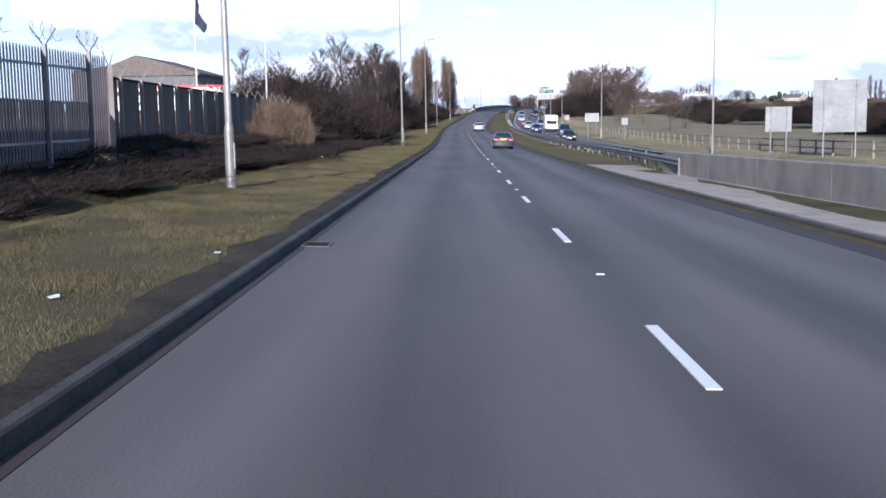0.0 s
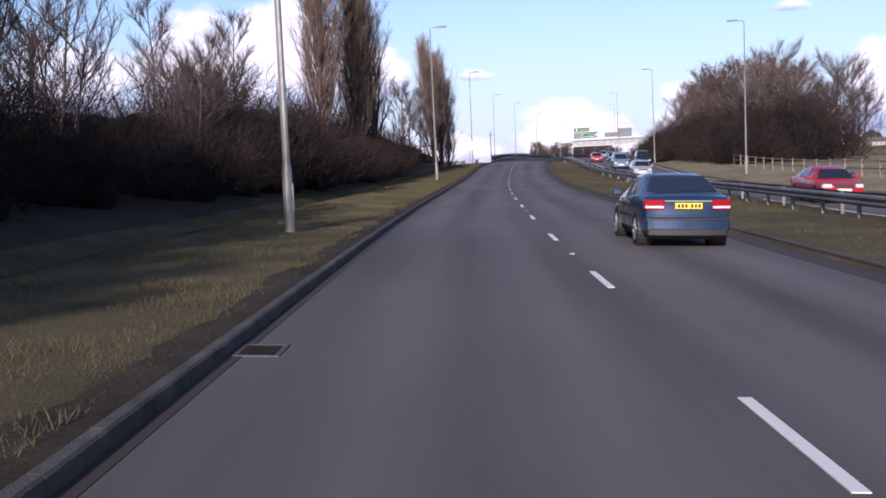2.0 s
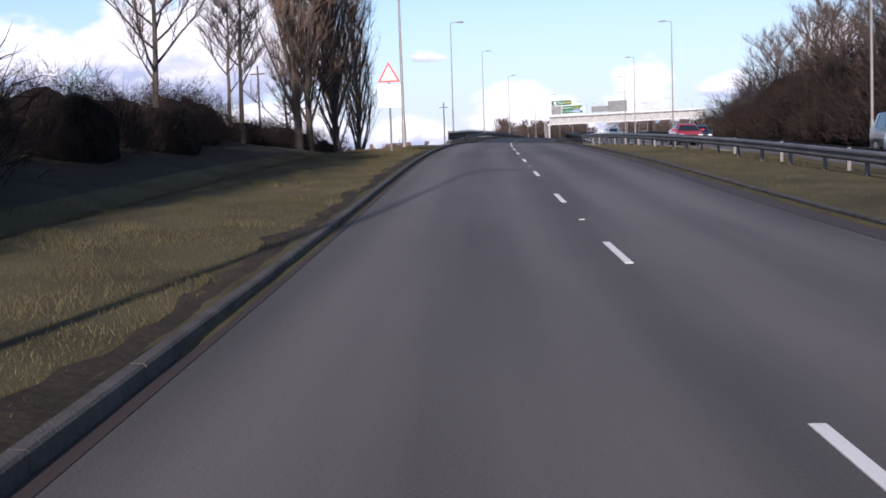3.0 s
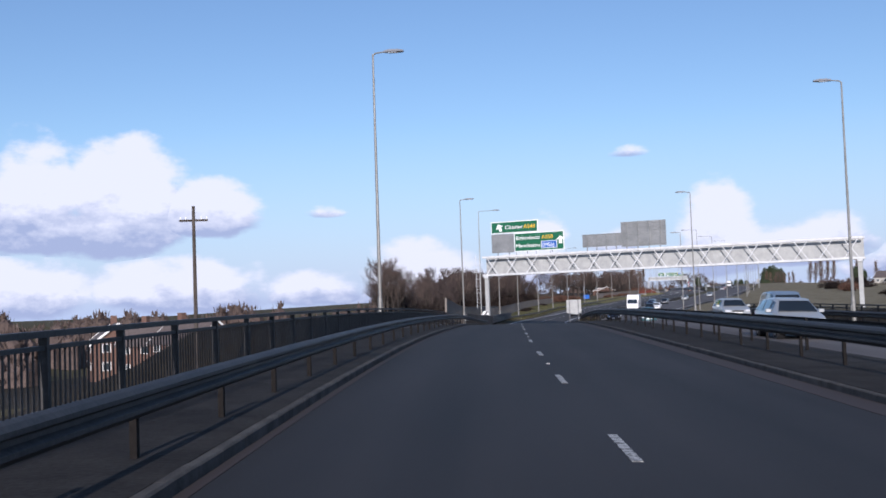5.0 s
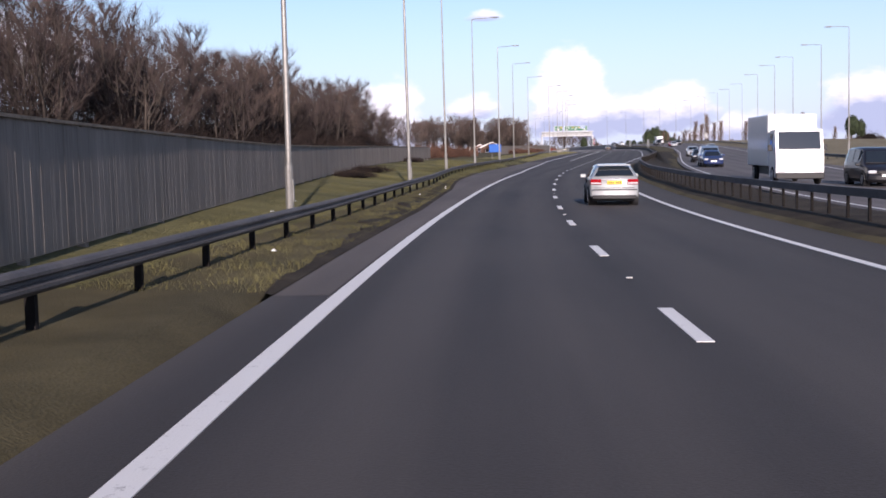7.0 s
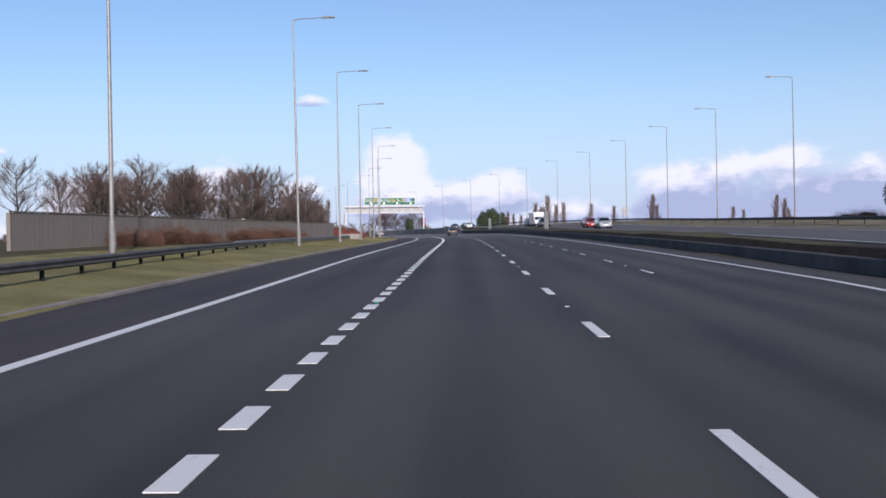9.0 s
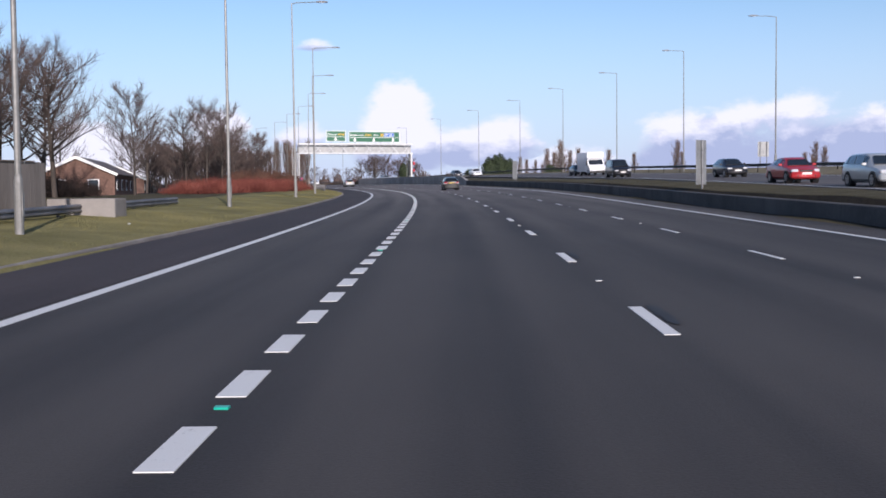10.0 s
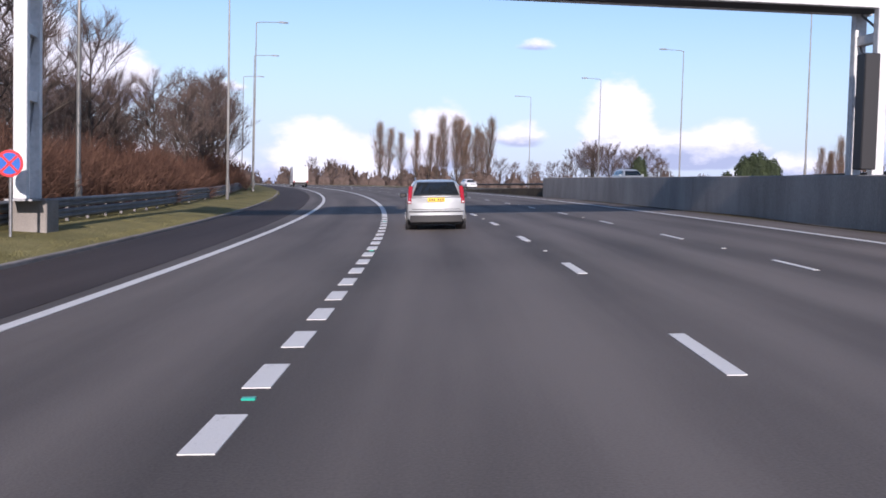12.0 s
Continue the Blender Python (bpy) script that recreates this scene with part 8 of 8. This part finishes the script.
        part("reversing_lens", boxed(lx0 + 0.02, lx1 - 0.02, -0.042, -0.03, lz0 + 0.03, lz0 + 0.075), M_CLEARLAMP, lamp)
    pz = 0.86 if high_lamps else 0.76
    rp = part("rear_plate", boxed(-0.26, 0.26, -0.055, -0.03, pz, pz + 0.115, bevel=0.004), rear_plate, root, "yellow rear plate")
    for a in (() if plain_rear else (-0.19, -0.12, -0.05, 0.06, 0.13, 0.20)):
        part("plate_bar", boxed(a - 0.022, a + 0.022, -0.058, -0.054, pz + 0.025, pz + 0.09), M_SIGNBLACK, rp)
    if not plain_rear:
        part("boot_strip", boxed(-0.45, 0.45, -0.045, -0.02, pz + 0.135, pz + 0.165, bevel=0.005), M_RIM, root)
    fy = L
    front = part("front_bumper", across(boxed(-hw * 0.95, hw * 0.95, fy - 0.28, fy + 0.06, 0.26, 0.56, bevel=0.06), 0.3, 13), body_paint, root)
    part("grille", boxed(-0.5, 0.5, fy + 0.035, fy + 0.07, 0.32, 0.44, bevel=0.01), M_TRIM, front)
    part("grille", boxed(-0.36, 0.36, fy - 0.12, fy + 0.035, 0.60, 0.70, bevel=0.01), M_TRIM, front)
    part("front_plate", boxed(-0.26, 0.26, fy + 0.05, fy + 0.075, 0.45, 0.56, bevel=0.004), M_PLATEW, root, "white front plate")
    for sgn in (1, -1):
        hx0, hx1 = sorted((sgn * (hw * 0.50), sgn * hw * 0.90))
        part("headlamp", boxed(hx0, hx1, fy - 0.30, fy + 0.02, 0.58, 0.74, bevel=0.04), M_CLEARLAMP, root, "clear headlamp")
        mx = sgn * (hw + 0.09)
        mi = shape[c1][0] + 0.12 if cab else L * 0.65
        part("door_mirror", boxed(mx - 0.11, mx + 0.11, mi - 0.05, mi + 0.07, 0.94, 1.08, bevel=0.03), M_TRIM if high_lamps else body_paint, root)
        if not plain_rear:
            part("side_trim", boxed(*sorted((sgn * (hw * 0.985), sgn * (hw + 0.012))), L * 0.30, L * 0.71, 0.55, 0.62, bevel=0.005), M_TRIM, root)
        for a in (() if plain_rear else (0.42, 0.60)):
            part("door_handle", boxed(*sorted((sgn * (hw * 0.98), sgn * (hw + 0.02))), L * a, L * a + 0.18, 0.80, 0.83, bevel=0.006), M_TRIM, root)
            part("door_gap", boxed(*sorted((sgn * (hw * 0.97), sgn * (hw + 0.003))), L * a + 0.24, L * a + 0.252, 0.36, 0.90), M_TRIM, root)
    if rails:
        for sgn in (1, -1):
            rr = bmesh.new()
            z = H + 0.06
            tube(rr, (sgn * hw * 0.66, 0.9, z - 0.07), (sgn * hw * 0.66, 1.1, z), 0.022, 0.022, 6)
            tube(rr, (sgn * hw * 0.66, 1.1, z), (sgn * hw * 0.66, 2.7, z), 0.022, 0.022, 6)
            tube(rr, (sgn * hw * 0.66, 2.7, z), (sgn * hw * 0.66, 2.9, z - 0.07), 0.022, 0.022, 6)
            part("roof_rail", rr, M_RIM, root)
    if spoiler:
        part("spoiler", boxed(-hw * 0.66, hw * 0.66, shape[cab[0]][0] - 0.2, shape[cab[0]][0] + 0.1, H - 0.06, H - 0.02, bevel=0.01), body_paint, root)
    if not plain_rear:
        part("exhaust", tubed((-0.45, -0.06, 0.27), (-0.45, 0.3, 0.27), 0.03, 0.03, 8), M_RIM, root)
    if not plain_rear:
        part("tailgate_gap", across(boxed(-hw * 0.80, hw * 0.80, -0.012, 0.02, 0.625, 0.64), 0.3, 7), M_TRIM, root)
    part("underbody", boxed(-hw * 0.82, hw * 0.82, 0.25, L - 0.3, 0.16, 0.30), M_TRIM, root)
    bowed(root, hw, L)
    return root


ESTATE = [(0.0, 0.96, 0.97, 0.93, 0.8), (0.10, 1.0, 1.01, 0.965, 0.8), (0.42, 0.99, 1.42, 0.985, 0.70), (0.75, 0.98, 1.475, 1.0, 0.715), (1.6, 0.96, 1.50, 1.0, 0.73), (2.6, 0.93, 1.475, 1.0, 0.73), (2.95, 0.92, 1.38, 1.0, 0.70),
          (3.60, 0.90, 0.92, 0.99, 0.7), (4.25, 0.80, 0.81, 0.96, 0.7), (4.62, 0.66, 0.68, 0.88, 0.7)]
SALOON = [(0.0, 0.90, 0.91, 0.90, 0.8), (0.15, 0.99, 1.0, 0.96, 0.8), (0.62, 1.0, 1.02, 0.985, 0.7), (1.35, 0.97, 1.36, 1.0, 0.68), (1.75, 0.95, 1.42, 1.0, 0.70), (2.5, 0.92, 1.41, 1.0, 0.70), (2.9, 0.91, 1.30, 1.0, 0.67),
          (3.50, 0.88, 0.90, 0.99, 0.7), (4.2, 0.78, 0.79, 0.95, 0.7), (4.55, 0.64, 0.66, 0.86, 0.7)]
HATCH = [(0.0, 0.93, 0.94, 0.93, 0.8), (0.08, 0.98, 0.99, 0.965, 0.8), (0.48, 0.97, 1.36, 0.985, 0.68), (0.85, 0.96, 1.43, 1.0, 0.70), (1.5, 0.94, 1.46, 1.0, 0.71), (2.3, 0.91, 1.44, 1.0, 0.71), (2.65, 0.90, 1.34, 1.0, 0.68),
         (3.25, 0.88, 0.90, 0.99, 0.7), (3.85, 0.78, 0.79, 0.95, 0.7), (4.18, 0.64, 0.66, 0.86, 0.7)]
TALL = [(0.0, 1.02, 1.03, 0.95, 0.8), (0.06, 1.08, 1.09, 0.97, 0.8), (0.30, 1.07, 1.74, 0.985, 0.76), (0.7, 1.06, 1.80, 1.0, 0.78), (1.8, 1.05, 1.82, 1.0, 0.78), (2.7, 1.03, 1.78, 1.0, 0.77), (3.0, 1.02, 1.64, 1.0, 0.74),
        (3.55, 0.98, 1.02, 0.99, 0.7), (4.2, 0.90, 0.91, 0.96, 0.7), (4.5, 0.70, 0.72, 0.88, 0.7)]

C_LEAD = car("silver estate car with roof rails and tall red lamps", P_SILVER, 4.62, 1.80, 1.50, ESTATE, rails=True, high_lamps=True)
C_LEAD.matrix_basis = stand(1119.6, -0.2, 0.0)
C_BLUE = car("slate-blue saloon car with a yellow plate", P_BLUE, 4.55, 1.74, 1.42, SALOON)
C_BLUE.matrix_basis = stand(211.3, 4.2, 0.0)
C_SILV = car("silver hatchback car with a yellow plate", P_SILVER, 4.18, 1.75, 1.46, HATCH, spoiler=True)
C_SILV.matrix_basis = stand(665.6, 3.79, 0.0)
C_DARK = car("dark grey hatchback car with red lamps", P_GREY, 4.18, 1.74, 1.46, HATCH)
C_DARK.matrix_basis = stand(1018.4, 3.89, 0.0)
C_MID = car("dark saloon car in the outer lane", P_GREY, 4.55, 1.74, 1.42, SALOON)
C_MID.matrix_basis = stand(93.6, 4.0, 0.0)
C_FAR = copy_thing(C_SILV, stand(190, 4.0, 0.0))
tagged(C_FAR, "pale silver hatchback in the outer lane")

ONC = {
    "black": car("black hatchback with headlamps facing the camera", P_BLACK, 4.18, 1.74, 1.46, HATCH, plain_rear=True),
    "silver": car("silver estate car driving the other way", P_SILVER, 4.62, 1.78, 1.50, ESTATE, plain_rear=True),
    "ice": car("pale blue tall family car driving the other way", P_ICE, 4.5, 1.80, 1.82, TALL, plain_rear=True),
    "red": car("red saloon car driving the other way", P_RED, 4.55, 1.74, 1.42, SALOON, plain_rear=True),
    "navy": car("navy blue saloon car driving the other way", P_NAVY, 4.55, 1.74, 1.42, SALOON, plain_rear=True),
    "teal": car("teal off-road car driving the other way", P_TEAL, 4.5, 1.80, 1.82, TALL, plain_rear=True),
    "white": car("white hatchback driving the other way", P_WHITE, 4.18, 1.74, 1.46, HATCH, plain_rear=True),
    "bsuv": car("black off-road car driving the other way", P_BLACK, 4.5, 1.82, 1.82, TALL, plain_rear=True),
}
onc_used = set()
for key, s, lane in (("black", 140.8, 0), ("navy", 197, 0), ("bsuv", 183, 1), ("silver", 222, 0), ("red", 237, 0), ("navy", 249, 1), ("silver", 296, 0), ("ice", 318, 0), ("bsuv", 330, 1), ("red", 358, 0), ("black", 372, 1),
                     ("ice", 468, 1), ("silver", 500, 0), ("ice", 516, 1), ("silver", 530, 1), ("teal", 589, 1), ("black", 612, 0), ("silver", 636, 0), ("navy", 648, 1), ("bsuv", 684, 1), ("white", 705, 1),
                     ("ice", 730, 0), ("black", 754, 0), ("navy", 727, 0), ("silver", 831, 1), ("silver", 797, 0), ("red", 960, 0), ("black", 985, 1), ("silver", 948, 0), ("bsuv", 1010, 0), ("black", 1045, 1), ("white", 1100, 0),
                     ("black", 1130, 1), ("silver", 1180, 0), ("white", 1260, 1)):
    a, b = opp_left(s), opp_right(s)
    o = a + (2.2 if lane == 0 else 5.9)
    m = stand(s, o, opp_h(s), 180)
    if key in onc_used:
        copy_thing(ONC[key], m)
    else:
        onc_used.add(key)
        ONC[key].matrix_basis = m


def box_vehicle(label, name, cab_paint, L, W, H, cab_len, cab_h, box_z=0.9, gap=0.1, over=False, category="lorry"):
    """A cab facing local +y with a box body behind it."""
    root = thing(name, label, category, "vans and lorries")
    part("cargo_box", boxed(-W / 2, W / 2, 0, L - cab_len - gap, box_z, H, bevel=0.04), P_WHITE, root)
    if over:
        part("luton", boxed(-W / 2, W / 2, L - cab_len - gap, L - cab_len + 0.9, cab_h + 0.02, H, bevel=0.12), P_WHITE, root)
    cb = bmesh.new()
    y0, y1 = L - cab_len, L
    pr = [(y0, 0.35), (y1, 0.35), (y1, 0.95 if cab_h < 2.3 else 1.3), (y1 - (0.75 if cab_h < 2.3 else 0.15), cab_h * 0.62), (y1 - (1.25 if cab_h < 2.3 else 0.4), cab_h), (y0, cab_h)]
    va = [cb.verts.new((-W / 2 + 0.06, y, z)) for y, z in pr]
    vb = [cb.verts.new((W / 2 - 0.06, y, z)) for y, z in pr]
    cb.faces.new(va)
    cb.faces.new(vb[::-1])
    for k in range(6):
        cb.faces.new((va[k], vb[k], vb[(k + 1) % 6], va[(k + 1) % 6]))
    bmesh.ops.bevel(cb, geom=list(cb.edges), offset=0.05, segments=2, affect="EDGES")
    cab = part("cab", cb, cab_paint, root)
    (ya, za), (yb, zb) = pr[3], pr[4]
    ws = [(-W / 2 + 0.2, ya - (yb - ya) * -0.1, za + 0.06), (W / 2 - 0.2, ya - (yb - ya) * -0.1, za + 0.06), (W / 2 - 0.22, yb + (ya - yb) * 0.12, zb - 0.12), (-W / 2 + 0.22, yb + (ya - yb) * 0.12, zb - 0.12)]
    ws = [(x, y + 0.03, z + 0.02) for x, y, z in ws]
    part("windscreen", mesh_of("windscreen", ws + [(x, y - 0.05, z - 0.03) for x, y, z in ws], [(0, 1, 2, 3), (7, 6, 5, 4), (0, 4, 5, 1), (1, 5, 6, 2), (2, 6, 7, 3), (3, 7, 4, 0)], M_CARGLASS), M_CARGLASS, cab)
    for sgn in (1, -1):
        x = sgn * (W / 2 - 0.055)
        part("side_window", boxed(*sorted((x, x + sgn * 0.012)), y0 + 0.25, y0 + 0.95, cab_h * 0.62, cab_h - 0.2), M_CARGLASS, cab)
        part("headlamp", boxed(*sorted((sgn * W * 0.28, sgn * W * 0.44)), y1 - 0.05, y1 + 0.03, 0.62, 0.82, bevel=0.02), M_CLEARLAMP, cab)
        part("door_mirror", boxed(*sorted((sgn * (W / 2 + 0.02), sgn * (W / 2 + 0.22))), y1 - 0.75, y1 - 0.65, cab_h * 0.62, cab_h * 0.62 + 0.3, bevel=0.02), M_TRIM, cab)
        part("rear_lamp", boxed(*sorted((sgn * W * 0.38, sgn * W * 0.47)), -0.03, 0.02, box_z - 0.02, box_z + 0.25), M_REDLAMP, root)
        for y in (L * 0.22, L - cab_len * 0.5):
            wheel(root, sgn * (W / 2 - 0.16), y, 0.36 if H < 3.2 else 0.46, 0.24)
    part("front_bumper", boxed(-W / 2 + 0.05, W / 2 - 0.05, y1 - 0.1, y1 + 0.07, 0.3, 0.6, bevel=0.04), M_TRIM, cab)
    part("chassis", boxed(-W / 2 + 0.25, W / 2 - 0.25, 0.1, L - 0.3, 0.45, box_z), M_TRIM, root)
    return root


LORRY = box_vehicle("white box lorry driving the other way", "box_lorry", P_WHITE, 8.0, 2.4, 3.5, 1.9, 2.7)
LORRY.matrix_basis = stand(690, opp_left(690) + 2.4, opp_h(690), 180)
MOTOR = box_vehicle("white motorhome with an overhead cabin", "motorhome", P_WHITE, 6.4, 2.25, 3.0, 1.9, 2.1, 0.5, 0.0, True, "motorhome")
MOTOR.matrix_basis = stand(206, opp_left(206) + 5.4, 0, 180)
copy_thing(MOTOR, stand(1040, opp_left(1040) + 6.2, opp_h(1040), 180))
VAN = box_vehicle("white box van in the slip lane", "box_van", P_WHITE, 6.0, 2.1, 2.9, 1.8, 2.1, 0.7, 0.05, False, "van")
VAN.matrix_basis = stand(1243, -3.9, 0.0)


# ---------------- litter, grass ----------------
def scrap(seed):
    rnd = random.Random(seed)
    bm = bmesh.new()
    bmesh.ops.create_icosphere(bm, subdivisions=1, radius=0.055)
    for vt in bm.verts:
        vt.co = Vector((vt.co.x * rnd.uniform(0.6, 1.5), vt.co.y * rnd.uniform(0.6, 1.5), max(0, vt.co.z) * rnd.uniform(0.2, 0.9)))
    return bm


for i, (s, o) in enumerate(((9, -3.1), (12.5, -2.5), (54, -6.4), (57, -6.9), (60, -6.2), (66, -7.0), (68, -6.8), (71, -6.0), (110, -2.6), (158, -6.6), (262, -6.2), (655, -5.6), (658, -6.6), (660, -6.1), (664, -7.2), (646, -3.9), (676, -4.2), (684, -3.8), (687, -4.1), (930, -10.3))):
    lt = part("litter", scrap(i), M_LITTER)
    lt.matrix_basis = stand(s, o, ground_h(s, o) + 0.02, i * 40, tilt=False)
    tagged(lt, "crumpled white litter lying in the grass", "litter", "litter on the verge")


def grass_strip(name, label, s0, s1, a, b, density, h0, h1, seed, blades=M_BLADE):
    """Thin single blades, thicker and taller in tufts, between two edges along the road."""
    rs = np.random.RandomState(seed)
    n = int((s1 - s0) * density)
    s = rs.uniform(s0, s1, n)
    grid = np.arange(s0, s1 + 4.0, 4.0)
    ea, eb = np.interp(s, grid, [a(q) for q in grid]), np.interp(s, grid, [b(q) for q in grid])
    k = rs.rand(n)
    o = ea + (eb - ea) * k
    tab = np.array([[ground_h(q, a(q) + (b(q) - a(q)) * j / 14) + lean(q, a(q) + (b(q) - a(q)) * j / 14) for j in range(15)] for q in grid])
    gi, gj = np.clip((s - s0) / 4.0, 0, len(grid) - 1.001), np.clip(k * 14, 0, 13.999)
    i0, j0 = gi.astype(int), gj.astype(int)
    fi, fj = gi - i0, gj - j0
    g = (tab[i0, j0] * (1 - fi) * (1 - fj) + tab[i0 + 1, j0] * fi * (1 - fj) + tab[i0, j0 + 1] * (1 - fi) * fj + tab[i0 + 1, j0 + 1] * fi * fj)
    th = np.interp(s, LINE_S, LINE_TH)
    x, y = np.interp(s, LINE_S, LINE_X) + np.cos(th) * o, np.interp(s, LINE_S, LINE_Y) + np.sin(th) * o
    z = np.interp(s, LINE_S, LINE_Z) + g - 0.02
    tuft = 0.5 + 0.5 * np.sin(s * 1.9 + 2 * np.sin(o * 1.3)) * np.cos(o * 2.3 + 1.7 * np.sin(s * 0.7))
    hgt = rs.uniform(h0, h1, n) * (0.45 + 1.0 * tuft ** 2)
    ang = rs.uniform(0, math.pi, n)
    w = rs.uniform(0.0025, 0.0058, n)
    wx, wy = np.cos(ang) * w, np.sin(ang) * w
    dx, dy = rs.uniform(-0.8, 0.8, n) * hgt, rs.uniform(-0.8, 0.8, n) * hgt
    v = np.empty((n, 3, 3))
    v[:, 0] = np.stack([x - wx, y - wy, z], 1)
    v[:, 1] = np.stack([x + wx, y + wy, z], 1)
    v[:, 2] = np.stack([x + dx, y + dy, z + hgt], 1)
    me = bpy.data.meshes.new(name)
    me.vertices.add(3 * n)
    me.vertices.foreach_set("co", v.astype(np.float32).ravel())
    me.loops.add(3 * n)
    me.loops.foreach_set("vertex_index", np.arange(3 * n, dtype=np.int32))
    me.polygons.add(n)
    me.polygons.foreach_set("loop_start", np.arange(0, 3 * n, 3, dtype=np.int32))
    me.polygons.foreach_set("loop_total", np.full(n, 3, dtype=np.int32))
    me.update(calc_edges=True)
    me.materials.append(blades)
    tagged(new(name, me), label, "grass", kind="stuff")


grass_strip("verge_grass", "rough yellowish winter grass on the verge", -5, 130, lambda s: -7.6, lambda s: -2.30, 5600, 0.03, 0.11, 1)
grass_strip("verge_grass", "rough yellowish winter grass on the verge", 130, 340, lambda s: -7.6, lambda s: -2.30, 2200, 0.04, 0.12, 2)
grass_strip("reserve_grass", "thin dry grass in the central reserve", 45, 388, lambda s: 6.6, lambda s: 11.6, 500, 0.04, 0.14, 3)
grass_strip("bank_grass", "short patchy grass below the fence", 640, 760, lambda s: ramp(s, (640, -6.1), (760, -15)), lambda s: edge_left(s) - 0.15, 1100, 0.03, 0.12, 4, M_BANK)
grass_strip("bank_grass", "mown winter grass beside the slip lane", 840, 1130, lambda s: -14.0, lambda s: -8.35, 900, 0.03, 0.08, 5, M_MOWN)
grass_strip("far_grass", "rough dry grass on the far verge", 40, 330, lambda s: 20.0, lambda s: 27.0, 260, 0.1, 0.3, 6, M_DRY)
grass_strip("reserve_grass", "rough dry grass beside the reserve barrier", 556, 640, lambda s: edge_right(s) + 0.2, lambda s: 9.6, 700, 0.05, 0.2, 7)


# ---------------- one scale for the whole place ----------------
for ob in list(scene.objects):
    if ob.parent is None and ob.type in {"MESH", "EMPTY"}:
        ob.matrix_basis = Matrix.Scale(SCALE, 4) @ ob.matrix_basis
